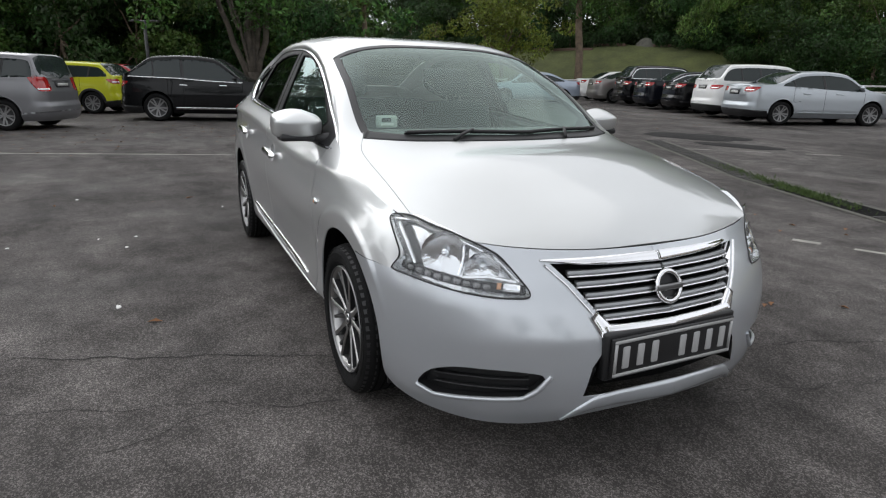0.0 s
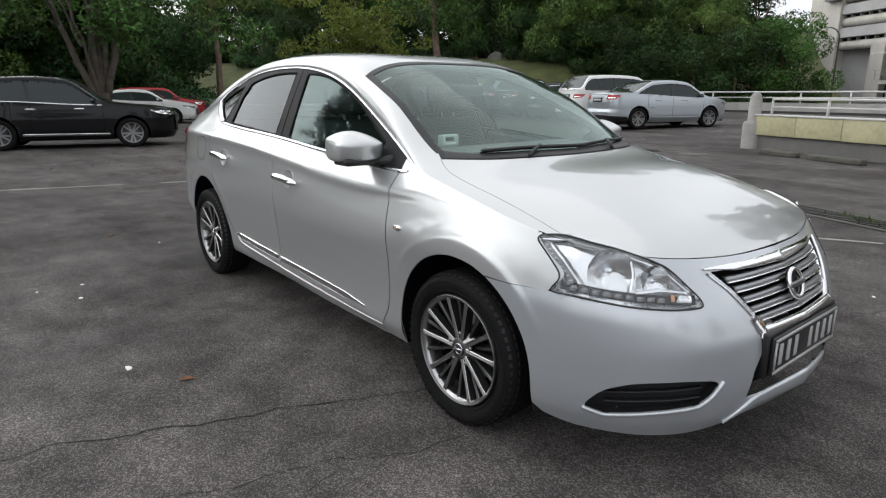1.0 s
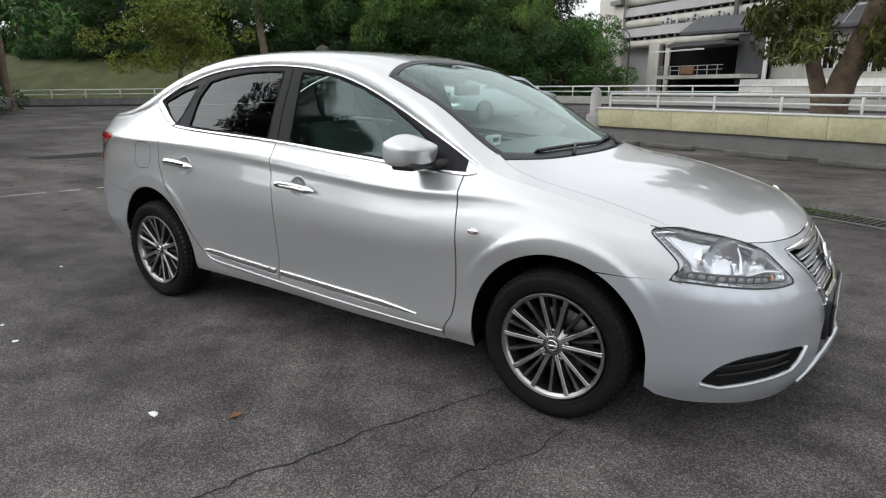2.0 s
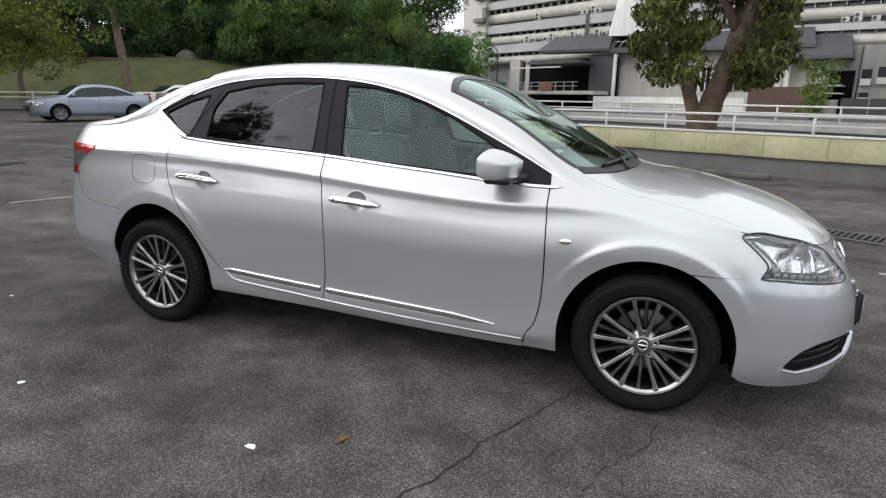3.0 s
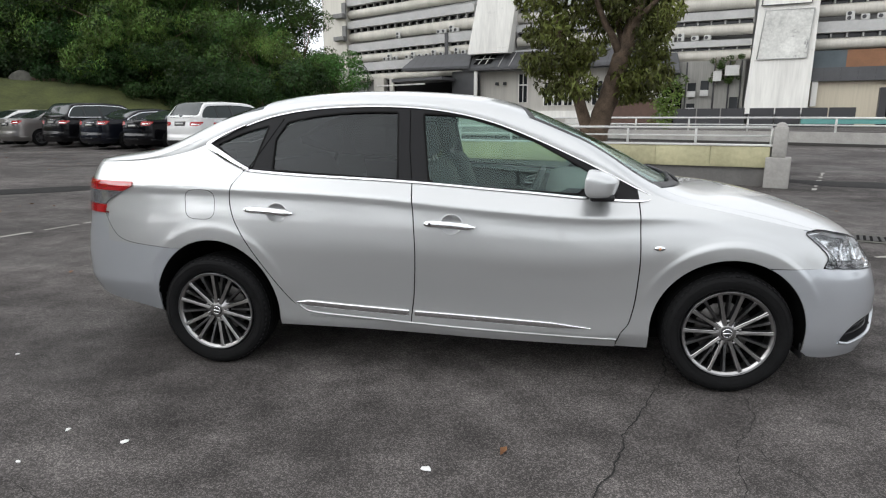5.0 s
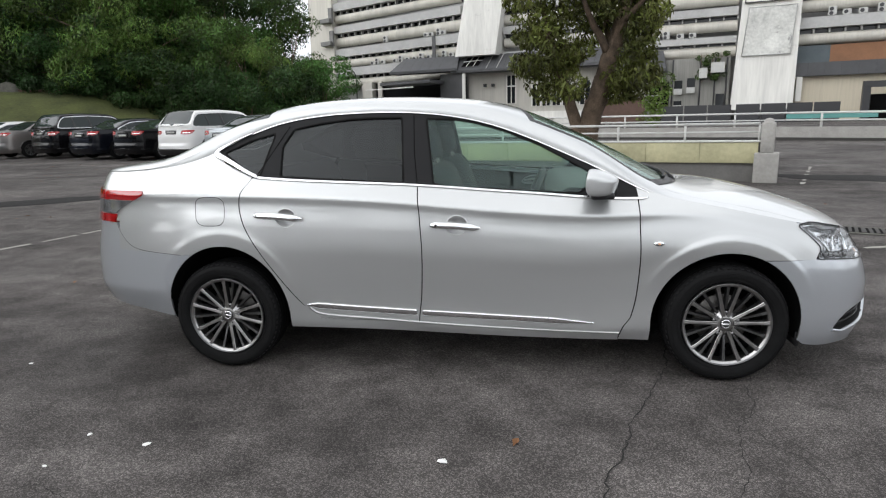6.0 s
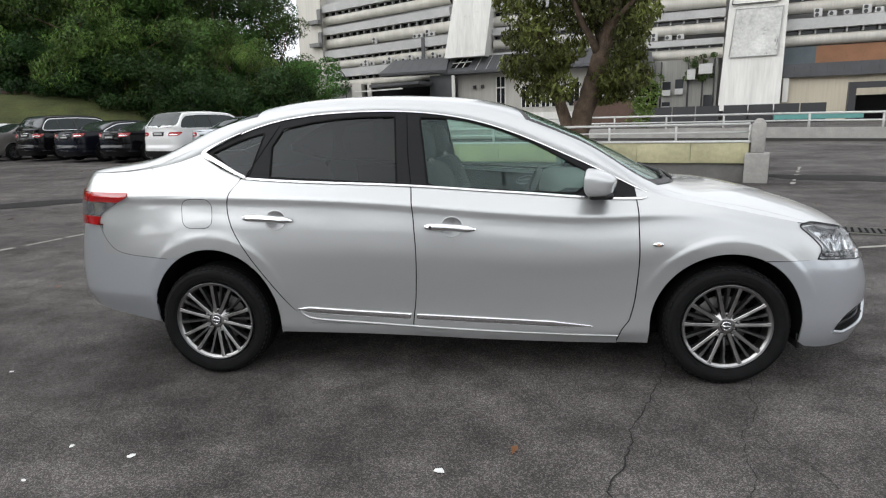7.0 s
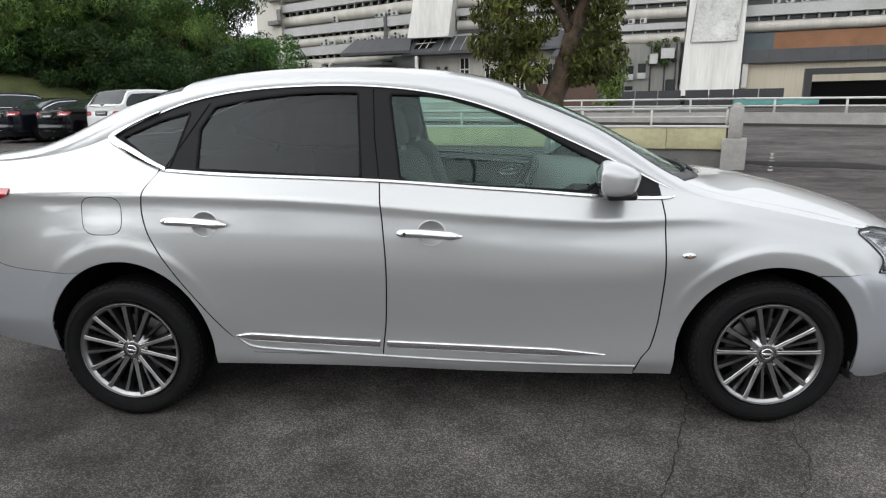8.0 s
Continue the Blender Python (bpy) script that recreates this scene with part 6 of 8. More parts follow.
def lichen(m, low=0.56, high=0.66, dark=0.22):
    """Blackened growth with sharp, ragged edges over a paint."""
    nt = m.node_tree
    N, L, b = nt.nodes.new, nt.links.new, nt.nodes["Principled BSDF"]
    src = b.inputs["Base Color"].links[0].from_socket
    co, n1, rp, mx = N("ShaderNodeTexCoord"), N("ShaderNodeTexNoise"), N("ShaderNodeMapRange"), N("ShaderNodeMix")
    mx.data_type, mx.blend_type = "RGBA", "MULTIPLY"
    n1.inputs["Scale"].default_value, n1.inputs["Detail"].default_value, n1.inputs["Roughness"].default_value, n1.inputs["Distortion"].default_value = 0.42, 12, 0.68, 0.6
    rp.inputs[1].default_value, rp.inputs[2].default_value = low, high
    mx.inputs[7].default_value = (dark, dark, dark * 1.02, 1)
    L(co.outputs["Object"], n1.inputs["Vector"])
    L(n1.outputs[0], rp.inputs[0])
    L(rp.outputs[0], mx.inputs[0])
    L(src, mx.inputs[6])
    L(mx.outputs[2], b.inputs["Base Color"])


lichen(STAIN)
lichen(PIER, 0.64, 0.76, 0.5)
BEIGE = mat("beige_paint", (0.50, 0.45, 0.35), 0.75, spread=0.15, scale=0.6)
GRIME = mat("grimy_render", (0.24, 0.235, 0.215), 0.8, spread=0.35, scale=0.7)
SLATE = mat("dark_awning_sheet", (0.065, 0.066, 0.07), 0.5, spread=0.2, scale=1.0)
BLDG_GLASS = mat("dark_window_glass", (0.02, 0.022, 0.024), 0.1)
ORANGE = mat("rusty_orange_panel", (0.22, 0.105, 0.052), 0.7, spread=0.2, scale=0.8)
UNIT = mat("air_conditioner_case", (0.46, 0.46, 0.44), 0.6, spread=0.15, scale=2)
BRICK_BROWN = mat("brown_timber", (0.10, 0.06, 0.045), 0.8, spread=0.2, scale=3)



def streaked(m, along=0.07):
    """Draws a paint's mottling out into rain streaks down the wall."""
    nt = m.node_tree
    mp = nt.nodes.new("ShaderNodeMapping")
    mp.inputs["Scale"].default_value = (1.6, 1.6, along)
    for n in [n for n in nt.nodes if n.bl_idname == "ShaderNodeTexNoise"][:2]:
        nt.links.new(n.inputs["Vector"].links[0].from_socket, mp.inputs["Vector"])
        nt.links.new(mp.outputs[0], n.inputs["Vector"])


for _m in (CREAM, PIER, BEIGE, GRIME):
    streaked(_m)

block = thing("office_block", "long pale office block with curved ledges, white piers and dark awnings", "building", (0, 72, 0), math.degrees(math.atan2(-0.3, 1)))


def bent(u):
    """How far the front stands back, along the block."""
    return max(0.0, (-7.6 - u)) * 0.27


def band(name, u0, u1, z0, z1, y0, y1, material, parent=block, bevel=0.0, label=""):
    v = []
    for u in (u0, u1):
        d = bent(u)
        v += [(u, y0 + d, z0), (u, y0 + d, z1), (u, y1 + d, z1), (u, y1 + d, z0)]
    f = [(0, 4, 5, 1), (1, 5, 6, 2), (2, 6, 7, 3), (3, 7, 4, 0), (0, 1, 2, 3), (7, 6, 5, 4)]
    return part(name, (v, f), material, parent, label, smooth=False)


def bullnose(u0, u1, z0, z1, y, r, parent=block):
    """A long rounded ledge."""
    prof = [(y + 0.6, z1)] + [(y - r * math.cos(a), (z0 + z1) / 2 + (z1 - z0) / 2 * math.sin(a)) for a in np.linspace(math.pi / 2, -math.pi / 2, 9)] + [(y + 0.6, z0)]
    v = [(u, py + bent(u), pz) for u in (u0, u1) for py, pz in prof]
    n = len(prof)
    f = [(i, i + 1, n + i + 1, n + i) for i in range(n - 1)]
    return part("rounded_ledge", (v, f), CREAM, parent)


def storeys(u0, u1, tops, low_last):
    """Floors: flat parapet, dark strip window with mullions, rounded ledge, each on its own."""
    for k, (slab1, slab0, pipe1, pipe0) in enumerate(tops):
        band("parapet", u0, u1, slab0, slab1, -0.9, 0.2, PALE)
        win = band("strip_window", u0, u1, pipe0 - 0.02, slab0 + 0.02, 0.05, 0.25, BLDG_GLASS)
        n = int((u1 - u0) / 1.3)
        for i in range(n + 1):
            u = u0 + (u1 - u0) * i / n
            band("mullion", u - 0.07, u + 0.07, pipe1, slab0, -0.55, 0.06, PALE, win)
        bullnose(u0, u1, pipe0, pipe1, -0.15, 0.55)


def ac_unit(u, z, y, w=0.85, fans=1):
    unit = thing("air_conditioner", "white outdoor air conditioner unit standing on a ledge", "air conditioner", group="air conditioners")
    h, w = (0.5, 0.7) if fans == 1 else (0.8, 0.7)
    unit.parent = None
    m = block.matrix_world @ Matrix.Translation((u, y + bent(u), z))
    unit.matrix_world = m
    part("case", box(-w / 2, w / 2, -0.3, 0.05, 0, h, 0.03), UNIT, unit)
    for k in range(fans):
        zc = h * (k + 0.5) / fans
        v, f = revolve([(0.001, -0.31), (0.05, -0.312), (0.15, -0.31), (0.17, -0.316), (0.18, -0.302)], 16)
        part("fan_grille", ([(x - 0.10, yy, zz + zc) for x, yy, zz in v], f), GUNMETAL, unit)
    return unit


def office_block():
    left = [(17.8, 16.75, 16.3, 15.15), (14.7, 13.7, 13.2, 11.9), (11.55, 10.45, 10.1, 9.05), (8.85, 7.75, 7.35, 6.3)]
    storeys(-29.9, -7.6, left, 6.3)
    storeys(-2.2, 22.8, [(17.4, 16.4, 16.0, 14.8), (14.6, 13.6, 13.2, 12.0), (11.75, 10.95, 10.55, 9.45), (8.95, 8.3, 8.05, 6.95)], 6.9)
    storeys(28.3, 60, [(13.2, 12.2, 11.8, 10.7), (10.12, 9.1, 8.66, 7.6)], 7.6)
    band("back_wall", -30.4, 60, 0, 19.5, 0.25, 9, PALE)
    band("end_wall", -34.8, -29.8, 0, 19.5, -1.2, 9, CREAM)
    for z in (15.2, 12.1):
        band("end_bracket", -31.8, -29.7, z, z + 0.55, -2.1, -1.2, DARK_CONCRETE)
        band("end_bracket", -30.3, -29.6, z - 0.1, z + 2.0, -1.6, -1.2, DARK_CONCRETE)
    # white piers that lean back as they rise
    for ub0, ub1, ut0, ut1, zb, zt in ((-7.7, -2.6, -5.9, -1.3, 8.6, 20), (22.6, 28.2, 23.5, 28.4, 1.5, 20)):
        yb, yt = -2.6, -1.2
        v = [(ub0, yb, zb), (ub1, yb, zb), (ut1, yt, zt), (ut0, yt, zt), (ub0, 0.5, zb), (ub1, 0.5, zb), (ut1, 0.5, zt), (ut0, 0.5, zt)]
        f = [(0, 1, 2, 3), (1, 5, 6, 2), (4, 0, 3, 7), (3, 2, 6, 7), (0, 4, 5, 1)]
        pier = part("pier", (v, f), PIER, block, "white-painted leaning pier", smooth=False)
    for z0, z1, material, y in ((6.75, 11.3, STAIN, -2.22), (11.8, 16.5, PIER, -1.95)):
        v = [(23.35, y - 0.14, z0), (27.6, y - 0.14, z0), (27.9, y - 0.14 + 0.25, z1), (23.75, y - 0.14 + 0.25, z1)]
        part("pier_panel", (v + [(a, b + 0.2, c) for a, b, c in v], [(0, 1, 2, 3), (0, 4, 5, 1), (1, 5, 6, 2), (2, 6, 7, 3), (3, 7, 4, 0)]), material, block, "blackened stained panel", smooth=False)
        part("panel_edge", tube([(a, b - 0.02, c) for a, b, c in v + v[:1]], 0.05, 6), GUNMETAL if z0 > 7 else PALE, block)
    # right-hand low wing: orange strip, slate band, cream wall
    band("upper_strip", 28.4, 31.2, 5.8, 7.5, -0.3, 0.3, mat("blue_grey_strip", (0.07, 0.09, 0.10), 0.5, spread=0.2, scale=1), block)
    band("orange_strip", 31.2, 60, 5.8, 7.5, -0.3, 0.3, ORANGE, block, label="rusty orange panel strip")
    fascia = band("slate_fascia", 28.3, 60, 4.55, 5.82, -1.6, 0.3, SLATE, block, label="dark slate fascia")
    for k in range(16):
        u = 29.3 + 1.4 * k
        band("fascia_joint", u, u + 0.03, 4.56, 5.80, -1.625, -1.59, GUNMETAL, fascia)
    band("low_wall", 28.4, 44, 0, 4.55, -0.9, 0.3, BEIGE)
    band("wall_sign", 28.45, 28.95, 2.2, 4.6, -1.5, -0.92, PIER)
    band("porch_beam", 33.5, 50, 3.2, 3.75, -5, -4.4, GUNMETAL)
    band("porch_post", 33.5, 34.1, 0, 3.3, -5, -4.4, GUNMETAL)
    # near-black slab stands in for the shade under the porch
    band("porch_shade", 34.4, 50, 0, 2.6, -3.6, -3.0, DARK)
    # ground floor: white wall with windows, dark awnings and the terrace
    band("ground_wall", -6.6, 22.4, 0, 6.6, -1.0, 0.3, CREAM)
    for k, (u, w, z0, z1) in enumerate(((-1.15, 1.1, 3.0, 6.2), (1.9, 1.0, 2.6, 5.0), (3.1, 1.0, 2.6, 5.0), (4.3, 1.0, 2.6, 5.0), (5.5, 1.0, 2.6, 5.0), (7.6, 1.2, 2.6, 5.2), (9.2, 1.2, 2.6, 5.2), (17.6, 0.7, 3.3, 4.7), (18.6, 0.7, 3.4, 4.9))):
        win = band("window", u - w / 2, u + w / 2, z0, z1, -1.06, -0.9, BLDG_GLASS)
        band("window_bar", u - 0.05, u + 0.05, z0, z1, -1.1, -1.05, PIER, win)
        if k < 1:
            band("window_bar", u - w / 2, u + w / 2, z0 + 1.9, z0 + 2.05, -1.1, -1.05, PIER, win)
        for s in (-1, 1):
            band("window_jamb", u + s * w / 2 - 0.06, u + s * w / 2 + 0.06, z0 - 0.05, z1 + 0.05, -1.1, -0.95, PIER, win)
    for u in (-4.4, -3.4):
        lamp = band("wall_lamp", u - 0.16, u + 0.16, 5.0, 5.35, -1.4, -1.05, GUNMETAL)

    def awning(u0, u1, z_top, z_low, reach, name="awning", tear=False):
        v = [(u0 - 1.0, -1.0 - reach, z_low), (u1 + 0.6, -1.0 - reach, z_low), (u1, -0.95, z_top), (u0, -0.95, z_top), (u0 - 1.0, -1.0 - reach, z_low - 0.3), (u1 + 0.6, -1.0 - reach, z_low - 0.3), (u1 + 0.6, -0.9, z_low - 0.3), (u0 - 1.0, -0.9, z_low - 0.3)]
        a = part(name, (v, [(0, 1, 2, 3), (4, 5, 1, 0), (5, 6, 2, 1), (7, 4, 0, 3), (7, 6, 5, 4)]), SLATE, block, "dark sloping sheet-metal awning", smooth=False)
        for k in range(int((u1 - u0) / 1.3)):
            u = u0 + 1.3 * k + 0.5
            part("awning_seam", ([(u - 0.03, -1.02 - reach, z_low + 0.0), (u + 0.03, -1.02 - reach, z_low), (u + 0.03, -0.93, z_top + 0.03), (u - 0.03, -0.93, z_top + 0.03)], [(0, 1, 2, 3)]), GUNMETAL, a, smooth=False)
    awning(-15.4, -7.8, 8.9, 7.25, 2.2)
    awning(-7.2, 12.6, 8.75, 7.0, 2.0)
    awning(10.5, 15.8, 7.9, 5.9, 3.0)
    on_slope = lambda u, k, d=0.06: (u, -3.0 + 2.05 * k - d, 7.0 + 1.75 * k + d)  # noqa: E731
    # tear is a near-black sheet on the slope, for the shade within
    hole = part("torn_panel", ([on_slope(u, k) for u, k in ((-6.9, 0.18), (-4.7, 0.22), (-4.3, 0.86), (-6.5, 0.82))], [(0, 1, 2, 3)]), DARK, block, "torn open panel of the awning", smooth=False)
    for a, b in (((-6.2, 0.15), (-5.7, 0.9)), ((-5.3, 0.15), (-5.0, 0.9)), ((-6.8, 0.5), (-4.4, 0.55))):
        part("bare_batten", tube([on_slope(*a, 0.12), on_slope(*b, 0.12)], 0.05, 6), PIER, hole)
    for u in (-3.6, -2.3, -1.0, 0.3):
        part("awning_rib", tube([on_slope(u, 0.0, 0.05), on_slope(u + 0.25, 1.0, 0.05)], 0.05, 6), PALE, block)
    canopy = band("terrace_canopy", -17.5, -9.5, 5.6, 5.95, -6.5, -1.5, SLATE)
    band("canopy_edge", -19.5, -11.8, 5.1, 5.25, -7.2, -6.9, PIER, canopy)
    # terrace depth is a near-black slab, its shade put into the colour
    band("terrace_shade", -22, -7.2, 0, 6.4, -0.9, -0.2, DARK)
    band("dark_screen", -10.0, -6.8, 1.5, 6.7, -2.6, -2.3, SLATE)
    band("terrace_pillar", -24.5, -22.6, 0, 6.6, -1.2, 0.3, CREAM)
    band("terrace_pillar", -21.5, -20.8, 0, 6.6, -1.2, 0.3, CREAM)
    band("white_post", -6.7, -6.35, 0, 6.6, -2.9, -2.6, PIER)
    rail = band("terrace_floor", -19.5, -7.2, 2.1, 2.5, -6.5, -1.0, CREAM)
    for z in (3.0, 3.45):
        band("terrace_rail", -19.5, -9.5, z, z + 0.07, -6.45, -6.38, PALE, rail)
    for k in range(8):
        u = -19.3 + 1.3 * k
        band("terrace_baluster", u, u + 0.08, 2.5, 3.45, -6.45, -6.38, PALE, rail)
    band("red_board", -15.0, -13.2, 2.6, 3.4, -6.7, -6.5, ORANGE)
    band("timber_screen", 8.4, 14.6, 0.5, 3.0, -5.2, -5.0, BRICK_BROWN)
    for u in (10.2, 10.9):
        band("white_column", u, u + 0.4, 0, 5.4, -2.6, -2.2, PIER)
    for k in range(7):
        u = 16.5 + 2.1 * k if k < 3 else 21.0 + 2.1 * (k - 2)
        screen = band("corrugated_screen", u, u + 2.0, 0.2, 2.0, -8.2, -8.0, GUNMETAL)
    band("low_wall", -6, 9, 0.2, 1.9, -9.0, -8.7, PIER)
    band("stair", -2, 6, 0.0, 1.2, -11.0, -9.0, CREAM)
    band("teal_board", 27.2, 34.0, 0.6, 1.15, -9.6, -9.4, mat("teal_paint", (0.10, 0.28, 0.26), 0.6, spread=0.2, scale=2), block)
    # service core with hoods and tanks
    band("service_core", 15.9, 22.4, 0, 6.9, -1.3, -0.9, GRIME)
    # doorway is a near-black slab, painted as an unlit opening
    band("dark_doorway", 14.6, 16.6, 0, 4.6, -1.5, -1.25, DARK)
    for u, z0, z1 in ((17.5, 3.3, 4.7), (18.75, 3.4, 4.9), (17.5, 1.6, 2.6), (21.6, 1.5, 3.2)):
        win = band("service_window", u - 0.4, u + 0.4, z0, z1, -1.36, -1.28, BLDG_GLASS)
        band("window_box", u - 0.4, u + 0.4, z0 - 0.05, z0 + 0.55, -1.75, -1.36, UNIT, win)
    for u in (16.9, 19.6, 21.0, 22.1):
        part("drain_pipe", tube([(u, -1.42, 0), (u, -1.42, 6.8)], 0.07, 8), GUNMETAL, block)
    for z in (2.4, 3.1):
        band("service_shelf", 12.8, 16.0, z, z + 0.12, -4.6, -1.4, PALE)
    band("service_counter", 12.6, 15.8, 0.4, 1.9, -4.4, -3.2, GRIME)
    band("service_box", 20.6, 21.9, 5.3, 6.3, -2.3, -1.3, UNIT)
    band("service_box", 19.5, 20.3, 4.8, 5.8, -2.2, -1.3, UNIT)
    for k, (u, z) in enumerate(((-20.0, 11.62), (-13.0, 11.62), (-12.2, 11.62), (-11.0, 11.62), (-10.3, 11.62), (-22.5, 8.9), (-21.7, 8.9), (-20.6, 8.9), (-18.4, 8.9), (-17.4, 8.9), (-16.2, 8.9), (-15.0, 8.9), (-13.9, 8.9), (-12.6, 8.9), (-11.6, 8.9), (-10.2, 8.9), (-9.1, 8.9),
                                (15.0, 9.0), (16.0, 9.0), (17.4, 9.0), (18.6, 9.0), (31.0, 10.15), (32.2, 10.15), (33.5, 10.15), (35.0, 10.15), (36.0, 10.15), (37.2, 10.15), (38.5, 10.15))):
        ac_unit(u, z, -0.55, fans=1 + (k % 3 == 0))
    band("cable_ladder", -12.0, -11.5, 8.9, 11.6, -1.0, -0.9, GUNMETAL)


office_block()

# ---- other parked cars ----
CAR_GLASS = mat("car_glass", (0.022, 0.03, 0.03), 0.04, spec=0.45)
PLATE_WHITE = mat("plate_pale", (0.5, 0.5, 0.48), 0.5)


def paint(name, color, metal=0.4, rough=0.3):
    deep = max(color) < 0.03
    return mat(name, color, 0.2 if deep else rough, metal, coat=0.35 if deep else 0.6, spec=0.1 if deep else 0.3)


def shell(size, shape):
    """The surface of a parked car: wall(station, height, lift), lid(x, w, lift), and the lines that bound them."""
    L, W, H, base = size
    deck_z, back_base, roof_back, roof_front, cowl, cowl_z, nose_z = shape
    X = lambda k: (k - 0.5) * L  # noqa: E731
    e = L / 2
    px = [-e, -e + 0.012, -e + 0.07, -e + 0.20, -e + 0.50, -e + 1.0, 0.0, e - 1.1, e - 0.65, e - 0.34, e - 0.14, e - 0.03, e]
    pw = [0.0, 0.42, 0.74, 0.90, 0.965, 0.99, 1.0, 0.985, 0.94, 0.82, 0.60, 0.32, 0.0]
    run = np.r_[0, np.cumsum(np.hypot(np.diff(px), np.diff(pw) * W / 2))]
    run = run - run[6]
    fx, fw = spline(run, px), spline(run, np.array(pw) * W / 2)
    tail, nose = float(run[0]), float(run[-1])
    crown = monotone([X(0), X(0.02), X(back_base + 0.02), X(roof_back), X((roof_back + roof_front) / 2), X(roof_front), X(cowl), X(0.9), X(0.97), X(1)],
                     [deck_z - 0.03, deck_z, deck_z + 0.02, H - 0.035, H, H - 0.045, cowl_z, nose_z + 0.45 * (cowl_z - nose_z), nose_z + 0.02, nose_z - 0.03])
    belt = monotone([X(0), X(0.12), X(0.3), X(0.5), X(0.72), X(0.85), X(1)], [deck_z - 0.03, min(deck_z, 1.16) - 0.05, min(deck_z, cowl_z + 0.06) - 0.05, cowl_z - 0.05, cowl_z - 0.09, cowl_z - 0.12, nose_z - 0.04])
    top_z = lambda s: crown(fx(s)) - 0.03 - 0.05 * np.clip((crown(fx(s)) - belt(fx(s)) - 0.05) / 0.3, 0, 1)  # noqa: E731

    def wall(s, z, lift=0.0):
        s, z = np.broadcast_arrays(np.asarray(s, float), np.asarray(z, float))
        back = s < tail
        ss = np.where(back, 2 * tail - s, s)
        x, w = fx(ss), fw(ss)
        zb = belt(x)
        over = z - zb + 0.03
        d = 0.10 * np.clip((0.42 - z) / 0.22, 0, 1) ** 2 + 0.03 * np.clip((z - 0.66) / 0.35, 0, 1) ** 2 + 0.36 * np.where(over > 0.06, over - 0.03, np.clip(over, 0, 1) ** 2 / 0.12) - lift
        near_tail = np.clip((tail + 0.95 - ss) / 0.5, 0, 1)
        d = d + near_tail * (0.05 * np.clip((z - 0.50) / 0.1, 0, 1) + 0.05 * np.clip((z - 0.8) / 0.3, 0, 1))
        tx, tw = fx(ss + 0.004) - fx(ss - 0.004), fw(ss + 0.004) - fw(ss - 0.004)
        n = np.hypot(tx, tw)
        return np.stack([x + tw / n * d, np.where(back, -1, 1) * (w - tx / n * d), z], -1)

    rs = np.linspace(tail, nose, 500)
    rp = wall(rs, top_z(rs))
    keep = np.r_[True, np.diff(np.maximum.accumulate(rp[:, 0])) > 1e-6]
    rx, rw, rz = rp[keep, 0], rp[keep, 1], rp[keep, 2]

    def lid(x, w, lift=0.0):
        x, w = np.broadcast_arrays(np.asarray(x, float), np.asarray(w, float))
        we, ze = np.interp(x, rx, rw), np.interp(x, rx, rz)
        zc = np.maximum(crown(x), ze + 0.012)
        q = np.clip(np.abs(w) / np.maximum(we, 1e-4), 0, 1)
        k = np.clip((zc - belt(x) - 0.08) / 0.25, 0, 1)
        low, high = 1 - q**2.6, np.maximum(1 - q**4, 0) ** 0.5
        return np.stack([x, w, ze + (zc - ze) * (low + (high - low) * k) + lift], -1)

    return wall, lid, tail, nose, belt, top_z, lambda x: np.interp(x, rx, rw), (rx[0], rx[-1]), X


def car_wheel(car, at, r, turned, rim):
    wheel = new("wheel")
    wheel.parent = car
    wheel.matrix_local = pose(*at, 0, 0, 180 if turned else 0)
    part("tyre", revolve([(r * 0.66, -0.08), (r * 0.72, -0.1), (r * 0.9, -0.105), (r * 0.99, -0.08), (r, 0.0), (r * 0.98, 0.09), (r * 0.7, 0.1)], 36), RUBBER, wheel)
    part("rim", revolve([(0.02, -0.072), (r * 0.16, -0.074), (r * 0.18, -0.05), (r * 0.6, -0.05), (r * 0.67, -0.09), (r * 0.69, -0.085)], 36), GUNMETAL, wheel)
    sp = []
    for k in range(10):
        a = 2 * math.pi * k / 10 + (0.1 if k % 2 else -0.1)
        c, t, o = Vector((math.cos(a), 0, math.sin(a))), Vector((-math.sin(a), 0, math.cos(a))), Vector((0, 1, 0))
        hw = r * 0.05
        sp.append(([c * r * 0.12 - t * hw - o * 0.08, c * r * 0.12 + t * hw - o * 0.08, c * r * 0.67 + t * hw * 1.2 - o * 0.092, c * r * 0.67 - t * hw * 1.2 - o * 0.092], [(0, 1, 2, 3)]))
    part("spokes", joined(*sp, revolve([(0.001, -0.084), (r * 0.16, -0.082), (r * 0.17, -0.06)], 16), revolve([(r * 0.63, -0.091), (r * 0.69, -0.096), (r * 0.70, -0.085)], 36)), rim, wheel, smooth=False)


